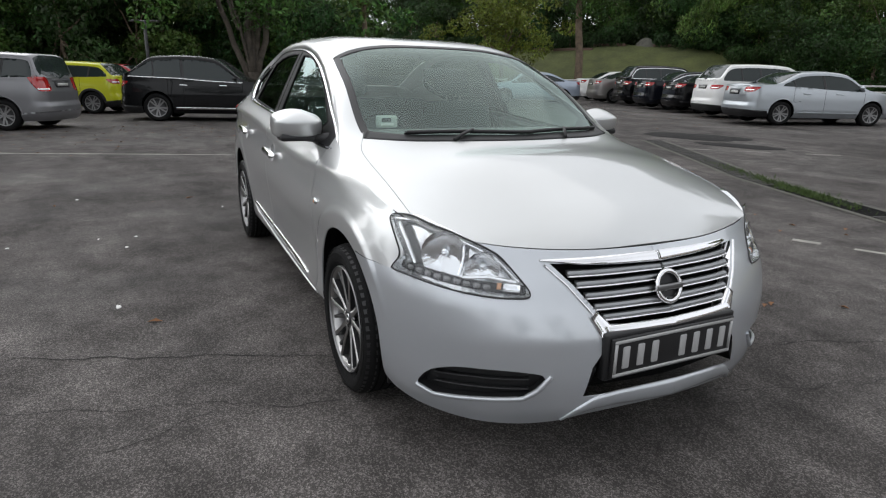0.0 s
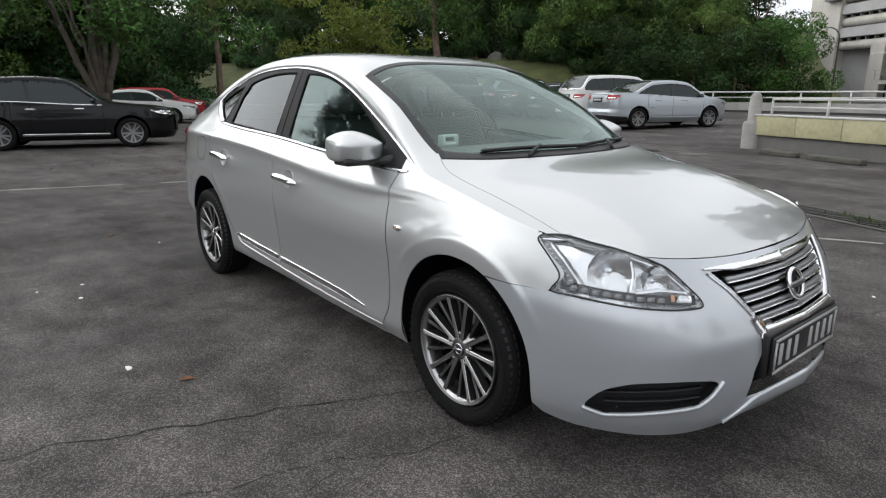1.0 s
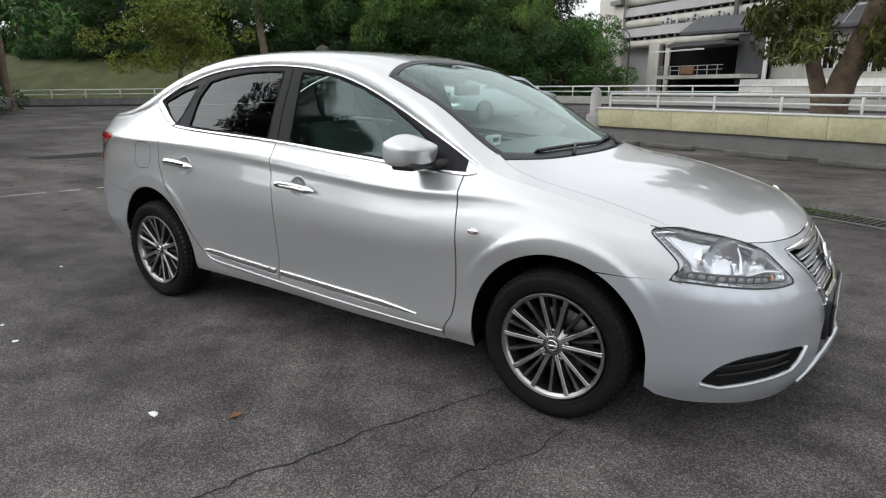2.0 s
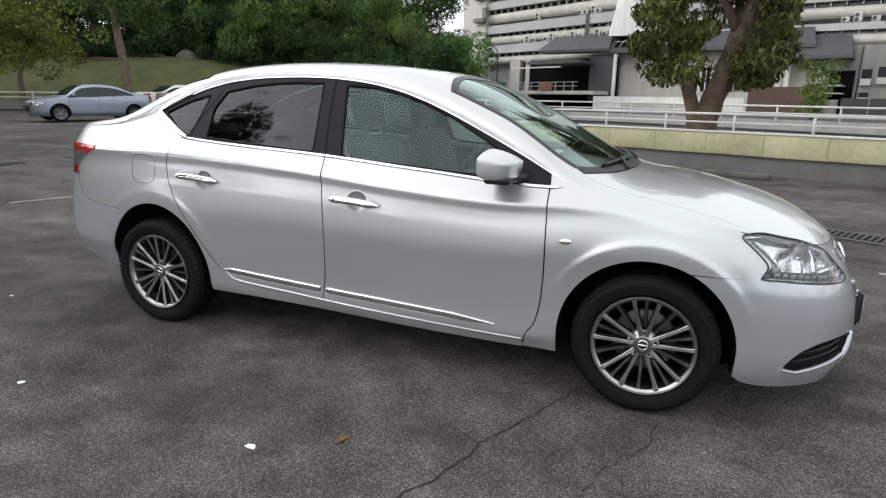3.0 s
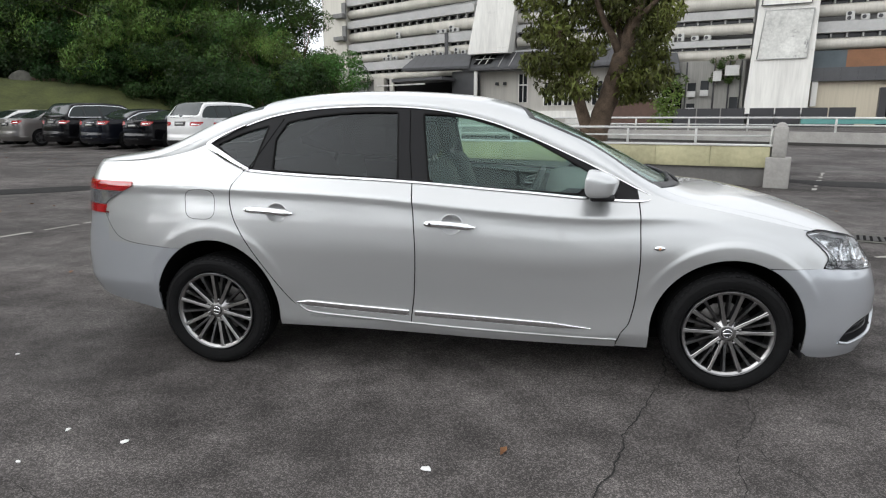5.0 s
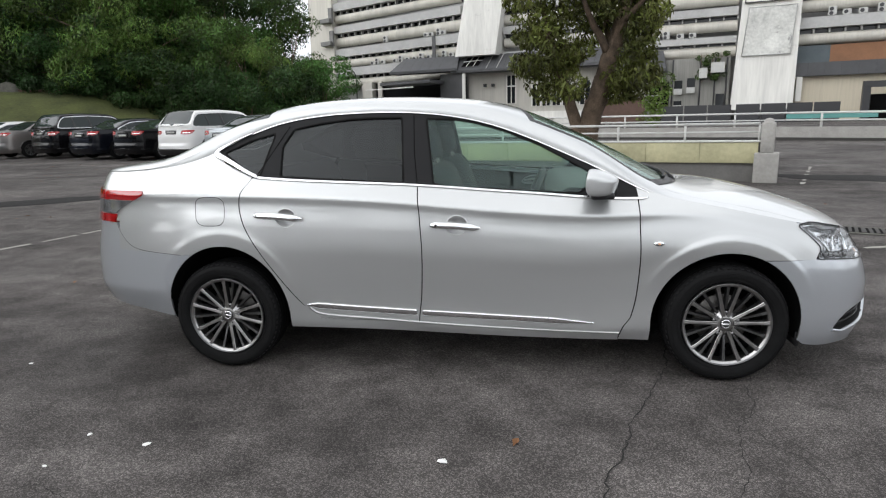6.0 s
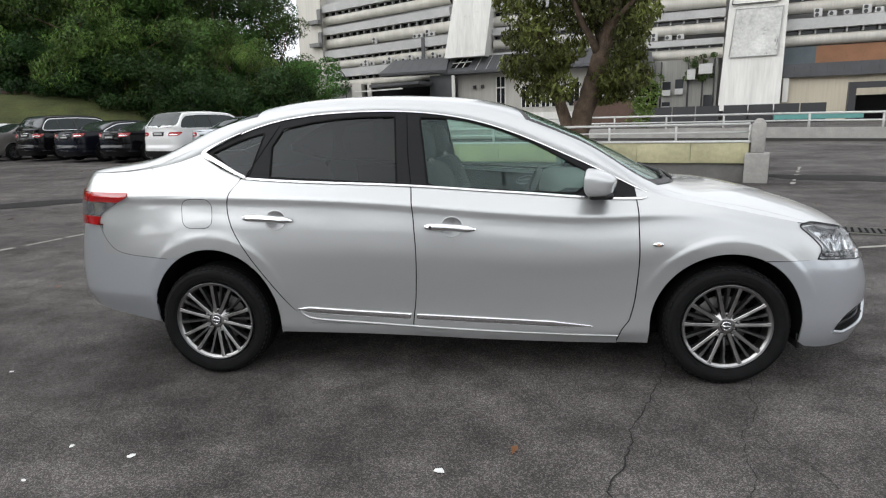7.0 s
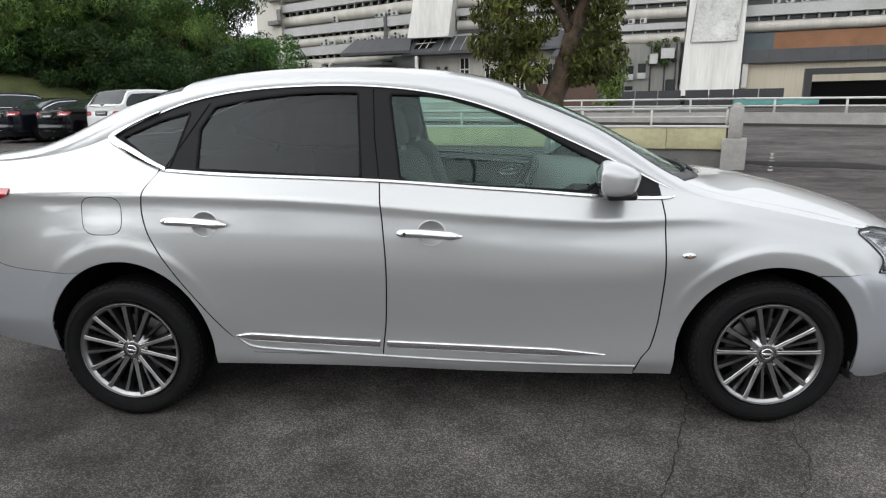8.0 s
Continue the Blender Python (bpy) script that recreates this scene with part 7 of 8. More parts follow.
def parked_car(name, label, size, shape, color, at, heading, rim=None, clad=None, group="parked cars", trim=None, sill=None, lamp_z=None, bumper=None):
    """A parked car. size: length, width, height, wheelbase. shape: deck height, then stations as shares of the length from the tail (0) to the nose (1):
    foot of the rear glass, roof rear, roof front, cowl (x, z), nose z."""
    L, W, H, base = size
    deck_z, back_base, roof_back, roof_front, cowl, cowl_z, nose_z = shape
    car = thing(name, label, "car", (at[0], at[1], rise(*at)), heading, group)
    wall, lid, tail, nose, belt, top_z, rail, (x0, x1), X = shell(size, shape)
    rear_x = X(0) + (L - base) * 0.50
    front_x = rear_x + base
    r = 0.318 if H < 1.6 else 0.355
    # side glass between the belt and the roof's edge
    k = np.linspace(X(back_base) + 0.12, X(cowl) - 0.02, 70)
    up = top_z(k) - 0.045
    ok = up - belt(k) > 0.045
    k, up = k[ok], up[ok]
    glass_poly = rounded(np.r_[np.stack([k, belt(k) + 0.012], 1)[::3], np.stack([k, up], 1)[::-1][::3]], r=0.2)
    arches = [np.stack([ax + (r + 0.055) * np.cos(t), r + 0.01 + (r + 0.055) * np.sin(t)], 1) for ax in (rear_x, front_x) for t in [np.linspace(0, 2 * math.pi, 40, endpoint=False)]]
    tz = min(deck_z, 1.06)
    lz = lamp_z or (tz - 0.19, tz - 0.05)
    corner = tail + W * 0.42
    lamp_poly = rounded([(tail + W * 0.25, lz[0] + 0.01), (corner + 0.08, lz[0]), (corner + 0.26, lz[1] - 0.03), (corner + 0.24, lz[1]), (tail + W * 0.27, lz[1])], r=0.15)
    head_poly = rounded([(nose - W * 0.22, nose_z - 0.15), (nose - W * 0.48, nose_z - 0.11), (nose - W * 0.62, nose_z + 0.0), (nose - W * 0.40, nose_z - 0.03), (nose - W * 0.22, nose_z - 0.06)], r=0.15)
    band = [(tail - 0.2, 0.0), (rear_x - r - 0.02, 0.0), (rear_x - r - 0.02, 0.37), (corner, 0.40), (tail - 0.2, 0.42)]
    s, t = np.meshgrid(np.r_[np.linspace(tail, tail + W * 0.62, 40), np.linspace(tail + W * 0.62, nose, 120)[1:]], np.linspace(0, 1, 44), indexing="ij")
    z = 0.20 + (top_z(s) - 0.20) * t
    s, z, which = cut(s, z, [glass_poly, arches[0], arches[1], lamp_poly, head_poly, band])
    ms = (s[:-1, :-1] + s[1:, 1:]) / 2
    for wi, pname, material, lift in ((-1, "body", color, 0.0), (0, "side_glass", CAR_GLASS, -0.006), (3, "tail_lamp", RED_LENS, 0.004), (4, "headlamp", LAMP_BOWL, 0.004), (5, "lower_bumper", bumper or clad or BLACK, 0.0)):
        for side in (1, -1):
            if (which == wi).any():
                part(pname, faces_where(wall(s, z, lift), which == wi, side), material, car)
    # top: bonnet, windscreen, roof, rear glass, deck
    x, u = np.meshgrid(x0 + (x1 - x0) * np.linspace(0, 1, 130), np.linspace(-1, 1, 41), indexing="ij")
    u = np.sign(u) * (1 - (1 - np.abs(u)) ** 1.8)
    g = lid(x, rail(x) * u)
    mx, mu = (x[:-1, :-1] + x[1:, 1:]) / 2, np.abs(u[:-1, :-1] + u[1:, 1:]) / 2
    bow = 0.10 * mu**2
    screen = (mx > X(roof_front) + 0.02 - bow * 0.3) & (mx < X(cowl) - 0.02 - bow) & (mu < 0.93)
    rear = (mx < X(roof_back) - 0.03) & (mx > X(back_base) + 0.05 + bow) & (mu < 0.90)
    part("roof", faces_where(g, ~(screen | rear), 0), color, car)
    part("windscreen", faces_where(g - [0, 0, 0.004], screen, 0), CAR_GLASS, car)
    part("rear_window", faces_where(g - [0, 0, 0.004], rear, 0), CAR_GLASS, car)
    part("floor_pan", box(X(0.06), X(0.94), -W * 0.34, W * 0.34, 0.20, 0.34), DARK, car)
    on = lambda q, h, lift, side: Vector((1, -side, 1)) * Vector(wall(q, h, lift))  # noqa: E731
    for side in (1, -1):
        trim_line = lambda pts, wd, lift=0.002, th=0.004, closed=False: ribbon(pts, wd, lift, th, side, closed, wall)  # noqa: E731
        for ax, hole in zip((rear_x, front_x), arches):
            car_wheel(car, (ax, -side * (W / 2 - 0.125), r), r, side < 0, rim or ALLOY)
            half = hole[:21]
            v = [(q[0] * 1.0, -side * w, q[1]) for q in half for w in (W / 2 - 0.035, W / 2 - 0.34)]
            part("wheel_arch", (v + [(ax, -side * (W / 2 - 0.34), r)], [(2 * i, 2 * i + 1, 2 * i + 3, 2 * i + 2) for i in range(20)] + [(42, 2 * i + 1, 2 * i + 3) for i in range(20)]), DARK, car)
            part("arch_lip", trim_line(hole[:21], 0.07 if clad else 0.02, 0.004, 0.008), clad or color, car)
        # pillars over the glass
        for q, wd in ((0.50 * X(roof_back) + 0.50 * X(roof_front) + 0.03, 0.075), (float(k[0]) * 0.62 + 0.38 * X(0.42), 0.045)):
            part("pillar", trim_line(dense([(q, float(belt(q)) + 0.01), (q - 0.05, float(top_z(q)) - 0.04)], 0.04), wd, -0.003, 0.003), BLACK, car)
        if trim:
            part("window_trim", trim_line(np.stack([k, belt(k) + 0.008], 1), 0.02, 0.0, 0.005) if sill else trim_line(glass_poly, 0.026, 0.0, 0.005, True), trim, car)
        for q in (X(0.36), X(0.565)):
            part("door_handle", trim_line(dense([(q - 0.10, cowl_z - 0.15), (q + 0.10, cowl_z - 0.155)], 0.03), 0.030, 0.012, 0.012), trim or color, car)
        b_pillar = 0.50 * X(roof_back) + 0.50 * X(roof_front) + 0.03
        for q, foot in ((b_pillar, 0.0), (X(cowl) - 0.16, 0.03), (rear_x + 0.30, 0.34)):
            part("door_gap", trim_line(dense([(q + foot * 0.6, 0.30 + foot), (q, 0.62), (q, float(belt(q)))], 0.05), 0.009, 0.0004, 0.001), DARK, car)
        part("sill_trim", trim_line(dense([(rear_x + r + 0.12, 0.34), (front_x - r - 0.12, 0.33)], 0.06), 0.05, 0.004, 0.006), sill or clad or color, car)
        at0 = Vector((X(cowl) - 0.33, -side * (W / 2 + 0.055), cowl_z + 0.03))
        bm = bmesh.new()
        bmesh.ops.create_cube(bm, size=1, matrix=Matrix.Translation(at0) @ Matrix.Diagonal((0.11, 0.19, 0.13, 1)))
        bmesh.ops.bevel(bm, geom=list(bm.edges), offset=0.045, segments=3, affect="EDGES")
        part("wing_mirror", bm, color, car)
        part("mirror_foot", tube([at0 + Vector((0.02, side * 0.06, -0.05)), at0 + Vector((0.05, side * 0.20, -0.07))], 0.03, 8), BLACK, car)
        part("tail_lamp_band", trim_line(dense([(tail + W * 0.30, lz[0] + 0.05), (corner + 0.10, lz[0] + 0.05)], 0.05), 0.03, 0.006, 0.003), LAMP_SHELL, car)
    zp = tz - 0.20 if deck_z < 1.12 else tz - 0.12
    b = wall(tail, zp)
    plate = part("number_plate", box(float(b[0]) - 0.02, float(b[0]) + 0.02, -0.25, 0.25, zp - 0.06, zp + 0.06), PLATE_BLACK, car)
    part("plate_bar", box(float(b[0]) - 0.023, float(b[0]) - 0.019, -0.20, 0.20, zp - 0.03, zp + 0.03), PLATE_WHITE, plate)
    b = wall(tail, zp + 0.1)
    part("boot_trim", box(float(b[0]) - 0.02, float(b[0]) + 0.02, -0.30, 0.30, zp + 0.075, zp + 0.10, 0.005), trim or color, car)
    part("grille", box(float(wall(nose, 0.5)[0]) - 0.03, float(wall(nose, 0.5)[0]) + 0.012, -W * 0.2, W * 0.2, 0.36, nose_z - 0.14, 0.01), BLACK, car)
    return car


#           deck z, rear glass foot, roof rear, roof front, cowl x, cowl z, nose z
SEDAN = (1.08, 0.14, 0.34, 0.60, 0.76, 1.0, 0.78)
COUPE = (1.05, 0.11, 0.36, 0.60, 0.76, 0.98, 0.75)
SUV = (1.20, 0.02, 0.13, 0.52, 0.715, 1.10, 0.90)
LUXURY = (1.17, 0.02, 0.20, 0.50, 0.70, 1.08, 0.90)
MPV = (1.12, 0.015, 0.07, 0.62, 0.83, 1.05, 0.82)
HATCH = (1.10, 0.02, 0.14, 0.60, 0.77, 1.02, 0.85)

WHITE_PAINT, BLACK_PAINT, NAVY = paint("white_car_paint", (0.72, 0.72, 0.71), 0.0), paint("black_car_paint", (0.004, 0.004, 0.005), 0.0), paint("navy_car_paint", (0.006, 0.007, 0.011), 0.0)
GREY_PAINT, PALE_SILVER, WARM_GREY = paint("grey_car_paint", (0.20, 0.20, 0.21), 0.5), paint("pale_silver_paint", (0.42, 0.45, 0.48), 0.6), paint("warm_grey_paint", (0.24, 0.225, 0.215), 0.6)
LIME, RED_PAINT, BLUE_SILVER, CHARCOAL = paint("lime_paint", (0.50, 0.52, 0.02), 0.0), paint("red_car_paint", (0.35, 0.02, 0.025), 0.1), paint("blue_silver_paint", (0.33, 0.38, 0.45), 0.6), paint("charcoal_paint", (0.006, 0.0065, 0.007), 0.0)

ROW = 68.0
_rd = Vector((math.cos(radians(ROW)), math.sin(radians(ROW)), 0))
for name, label, size, shape, color, tail, clad in (
    ("parked_sedan", "pale silver-blue sedan with red tail lamps", (4.55, 1.76, 1.46, 2.58), SEDAN, PALE_SILVER, (-9.25, 14.25), None),
    ("parked_suv", "white sport utility car with black lower cladding", (4.65, 1.86, 1.66, 2.81), SUV, WHITE_PAINT, (-11.55, 15.5), BLACK),
    ("parked_coupe", "black low four-door coupe", (4.63, 1.78, 1.42, 2.70), COUPE, BLACK_PAINT, (-13.95, 16.5), None),
    ("parked_sedan", "dark navy executive sedan", (4.9, 1.86, 1.46, 2.97), SEDAN, NAVY, (-16.1, 17.1), None),
    ("parked_suv", "black sport utility car with chrome window line", (4.85, 1.92, 1.70, 2.93), SUV, BLACK_PAINT, (-18.6, 18.2), None),
    ("parked_sedan", "warm grey sedan parked in the row", (4.6, 1.78, 1.46, 2.70), SEDAN, WARM_GREY, (-21.0, 18.6), None),
    ("parked_sedan", "white sedan parked in the row", (4.6, 1.78, 1.46, 2.70), SEDAN, WHITE_PAINT, (-23.6, 19.8), None),
):
    c = Vector((tail[0] + 0.35, tail[1] - 0.65, 0)) + _rd * size[0] / 2
    parked_car(name, label, size, shape, color, (c.x, c.y), ROW, clad=clad, bumper=None if clad or "pale" in label else color, trim=CHROME if "chrome" in label or "executive" in label else None)
parked_car("parked_sedan", "silver-blue sedan backed into its bay", (4.55, 1.78, 1.44, 2.70), COUPE, BLUE_SILVER, (-21.2, 14.95), ROW + 180)
parked_car("parked_suv", "glossy charcoal luxury utility car with a bright sill strip", (4.77, 1.88, 1.69, 2.74), LUXURY, CHARCOAL, (-14.75, 0.42), 73, trim=CHROME, sill=CHROME)
parked_car("parked_mpv", "grey people carrier with red tail lamps", (4.55, 1.70, 1.59, 2.75), MPV, GREY_PAINT, (-13.15, -5.05), 247, lamp_z=(0.80, 1.10), bumper=GREY_PAINT)
parked_car("parked_hatchback", "lime yellow hatchback with black wheel arches", (4.16, 1.73, 1.50, 2.60), HATCH, LIME, (-18.8, -3.7), 247, clad=BLACK)
parked_car("parked_hatchback", "red hatchback behind the dark utility car", (4.2, 1.75, 1.52, 2.6), HATCH, RED_PAINT, (-28.6, 6.2), 68)
parked_car("parked_sedan", "white sedan behind the dark utility car", (4.6, 1.78, 1.44, 2.76), SEDAN, WHITE_PAINT, (-25.6, 4.6), 68)
parked_car("parked_sedan", "grey sedan at the far end of the row", (4.6, 1.78, 1.44, 2.76), SEDAN, GREY_PAINT, (-32.6, 8.3), 68)
parked_car("parked_hatchback", "red hatchback beyond the lime one", (4.2, 1.75, 1.52, 2.6), HATCH, RED_PAINT, (-24.5, -2.2), 68)

# ---- trees, bank and lawn ----
STEM_BARK = mat("mottled_bark", (0.085, 0.072, 0.058), 0.95, spread=0.75, scale=3.5, bump=0.9, bump_scale=18)
BARK = mat("bark", (0.15, 0.112, 0.08), 0.95, spread=0.5, scale=4, bump=0.8, bump_scale=25)


def leaf_material(name, color, spread=0.5):
    """Leaves that differ blade by blade, between sprays and tree by tree; the tones of sprays hold light and shade."""
    m = bpy.data.materials.new(name)
    m.use_nodes = True
    nt = m.node_tree
    N, L, b = nt.nodes.new, nt.links.new, nt.nodes["Principled BSDF"]
    geo, info, hs = N("ShaderNodeNewGeometry"), N("ShaderNodeObjectInfo"), N("ShaderNodeHueSaturation")

    def ramp(src, lo, hi, a, c):
        r = N("ShaderNodeMapRange")
        r.inputs[1].default_value, r.inputs[2].default_value, r.inputs[3].default_value, r.inputs[4].default_value = lo, hi, a, c
        L(src, r.inputs[0])
        return r.outputs[0]

    def both_of(x, y, op="MULTIPLY"):
        t = N("ShaderNodeMath")
        t.operation = op
        L(x, t.inputs[0])
        L(y, t.inputs[1])
        return t.outputs[0]

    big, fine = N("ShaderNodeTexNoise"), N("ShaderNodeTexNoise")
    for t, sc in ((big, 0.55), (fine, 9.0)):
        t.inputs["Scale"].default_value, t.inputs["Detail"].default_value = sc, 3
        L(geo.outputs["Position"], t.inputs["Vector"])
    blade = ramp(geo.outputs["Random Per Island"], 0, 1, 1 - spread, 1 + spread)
    # broad noise is wide, so lit and shaded lobes sit in the colour
    spray_shade = both_of(ramp(big.outputs[0], 0.34, 0.66, 0.52, 1.5), ramp(fine.outputs[0], 0.3, 0.7, 0.7, 1.3))
    L(both_of(both_of(blade, spray_shade), ramp(info.outputs["Random"], 0, 1, 0.78, 1.26)), hs.inputs["Value"])
    half = both_of(ramp(geo.outputs["Random Per Island"], 0, 1, -0.02, 0.02), ramp(info.outputs["Random"], 0, 1, 0.485, 0.52), "ADD")
    L(half, hs.inputs["Hue"])
    hs.inputs["Color"].default_value = (*color, 1)
    L(hs.outputs[0], b.inputs["Base Color"])
    b.inputs["Roughness"].default_value, b.inputs["Specular IOR Level"].default_value = 0.55, 0.28
    tr, mx = N("ShaderNodeBsdfTranslucent"), N("ShaderNodeMixShader")
    L(hs.outputs[0], tr.inputs[0])
    mx.inputs[0].default_value = 0.3
    L(b.outputs[0], mx.inputs[1])
    L(tr.outputs[0], mx.inputs[2])
    L(mx.outputs[0], nt.nodes["Material Output"].inputs[0])
    return m


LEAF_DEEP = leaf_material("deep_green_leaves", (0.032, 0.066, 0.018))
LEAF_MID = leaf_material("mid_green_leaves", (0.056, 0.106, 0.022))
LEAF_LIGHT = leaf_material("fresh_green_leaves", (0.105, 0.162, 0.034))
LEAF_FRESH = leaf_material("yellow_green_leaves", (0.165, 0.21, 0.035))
# wide blade spread puts lit and dark leaves into the colour
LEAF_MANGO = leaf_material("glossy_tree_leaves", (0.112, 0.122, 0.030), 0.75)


def leaves(centres, per, spread, size, seed, droop=0.0, slim=0.45):
    """Many bent leaf blades round the centres (place, radius), as arrays."""
    rng = np.random.default_rng(seed)
    v, out = [], []
    for c, r in centres:
        k = int(per * (r / spread) ** 2) if spread else per
        d = rng.normal(size=(k, 3))
        d /= np.linalg.norm(d, axis=1, keepdims=True)
        rad = r * rng.uniform(0.55, 1.05, (k, 1)) ** 0.6
        p = np.asarray(c) + d * rad * [1, 1, 0.75]
        a = rng.normal(size=(k, 3)) + d * 0.5 + [0, 0, -droop]
        a /= np.linalg.norm(a, axis=1, keepdims=True)
        up = d + rng.normal(size=(k, 3)) * 0.5 + [0, 0, 0.7]
        s = np.cross(a, up)
        s /= np.linalg.norm(s, axis=1, keepdims=True) + 1e-9
        n = np.cross(s, a)
        ln = size * rng.uniform(0.6, 1.3, (k, 1))
        quad = np.stack([p - a * ln * 0.5, p + s * ln * slim * 0.5 + n * ln * 0.08, p + a * ln * 0.5 - n * ln * 0.1, p - s * ln * slim * 0.5 + n * ln * 0.08], 1)
        v.append(quad.reshape(-1, 3))
    v = np.concatenate(v)
    return v


def leaf_mesh(name, v, material):
    n = len(v) // 4
    me = bpy.data.meshes.new(name)
    me.vertices.add(len(v))
    me.vertices.foreach_set("co", v.astype(np.float32).ravel())
    me.loops.add(len(v))
    me.loops.foreach_set("vertex_index", np.arange(len(v), dtype=np.int32))
    me.polygons.add(n)
    me.polygons.foreach_set("loop_start", np.arange(0, 4 * n, 4, dtype=np.int32))
    me.update(calc_edges=True)
    me.validate()
    me.materials.append(material)
    return me


def limb(a, b, r0, r1, seed, wob=0.12, n=8):
    rng = random.Random(seed)
    a, b = Vector(a), Vector(b)
    pts = []
    for k in range(n + 1):
        t = k / n
        p = a.lerp(b, t) + Vector((rng.uniform(-1, 1), rng.uniform(-1, 1), 0)) * wob * (b - a).length * 0.2 * math.sin(math.pi * t)
        pts.append(p)
    return tube(pts, [r0 + (r1 - r0) * k / n for k in range(n + 1)], 9)


def tree_model(seed, height, crown_r, crown_z, material, per=150, leaf=0.34, trunk_r=0.18, clumps=34, droop=0.2, fork=0.45, slim=0.45):
    """A tree at the origin: tapered trunk with limbs, and a crown of leaf clumps."""
    rng = random.Random(seed)
    tree = new("tree")
    wood = [limb((0, 0, -0.3), (rng.uniform(-0.3, 0.3), rng.uniform(-0.3, 0.3), height * fork), trunk_r * 1.25, trunk_r * 0.8, seed)]
    top0 = wood[0][0][-1]
    cents = []
    for k in range(clumps):
        a, u = rng.uniform(0, 6.283), rng.uniform(-1, 1)
        rr = crown_r * rng.uniform(0.35, 1.0) * math.sqrt(1 - 0.75 * u * u)
        z = crown_z + u * (height - crown_z) * (1 if u > 0 else 0.9)
        cents.append(((rr * math.cos(a), rr * math.sin(a), max(z, 0.6)), crown_r * rng.uniform(0.24, 0.42)))
    for c, r in cents[::5]:
        wood.append(limb((top0.x * 0.7, top0.y * 0.7, height * fork * rng.uniform(0.75, 1.0)), c, trunk_r * 0.5, trunk_r * 0.1, rng.random()))
    part("trunk", joined(*wood), BARK, tree)
    part("crown", leaf_mesh("crown", leaves(cents, per, crown_r * 0.33, leaf, seed, droop, slim), material), None, tree)
    return tree


def bank():
    """Grass bank beyond the parapet, rising to the woods."""
    def h(x, y):
        # distance behind the parapet line
        d = (y - 29.5) * 0.87 - (x + 12) * -0.49 if x < -12 else (y - 29.5) * 0.9 + max(0, x + 12) * 0.6
        d = ((x + 12) * -0.49 + (y - 29.5) * 0.87)
        k = np.clip((d - 3.0) / 11.0, 0, 1)
        side = np.clip((-15.0 - x) / 13.0, 0, 1)
        return 0.3 + (3.55 * k * k * (3 - 2 * k) + 0.12 * max(d - 14, 0)) * side + 0.25 * noise.noise(Vector((x * 0.1, y * 0.1, 0)))
    v, f = [], []
    n = 40
    for j in range(n):
        for i in range(n):
            u, t = i / (n - 1), j / (n - 1)
            a = Vector((-66, 1.5, 0)).lerp(Vector((-4, 33.0, 0)), u)
            p = a + Vector((-0.46, 0.89, 0)) * (0.6 + 60 * t * t)
            v.append((p.x, p.y, h(p.x, p.y) if j else 0.2))
    f = [(j * n + i, j * n + i + 1, (j + 1) * n + i + 1, (j + 1) * n + i) for j in range(n - 1) for i in range(n - 1)]
    tagged(part("lawn_bank", (v, f), GRASS), "mown green grass bank rising to the woods", "lawn", kind="structure")
    rock = bmesh.new()
    bmesh.ops.create_icosphere(rock, subdivisions=3, radius=0.9)
    for q in rock.verts:
        q.co = Vector((q.co.x, q.co.y * 0.8, q.co.z * 0.9)) * (1 + 0.35 * noise.noise(q.co * 1.3))
    r = part("boulder", rock, KERB, None)
    r.matrix_world = pose(-33.0, 33.0, 3.6)
    tagged(r, "grey boulder on the grass bank", "rock")
    for x, y, w in ((-37.5, 28.5, 5.0), (-36, 31.0, 4.0), (-30.5, 34.0, 4.5)):
        step = part("bank_edging", box(-w / 2, w / 2, -0.12, 0.12, -0.3, 0.04, 0.03), BRICK_BROWN, None)
        step.matrix_world = pose(x, y, h(x, y) + 0.1, 0, 0, 29)
        tagged(step, "dark timber edging set in the bank", "edging", kind="structure")
    return h


bank_h = bank()


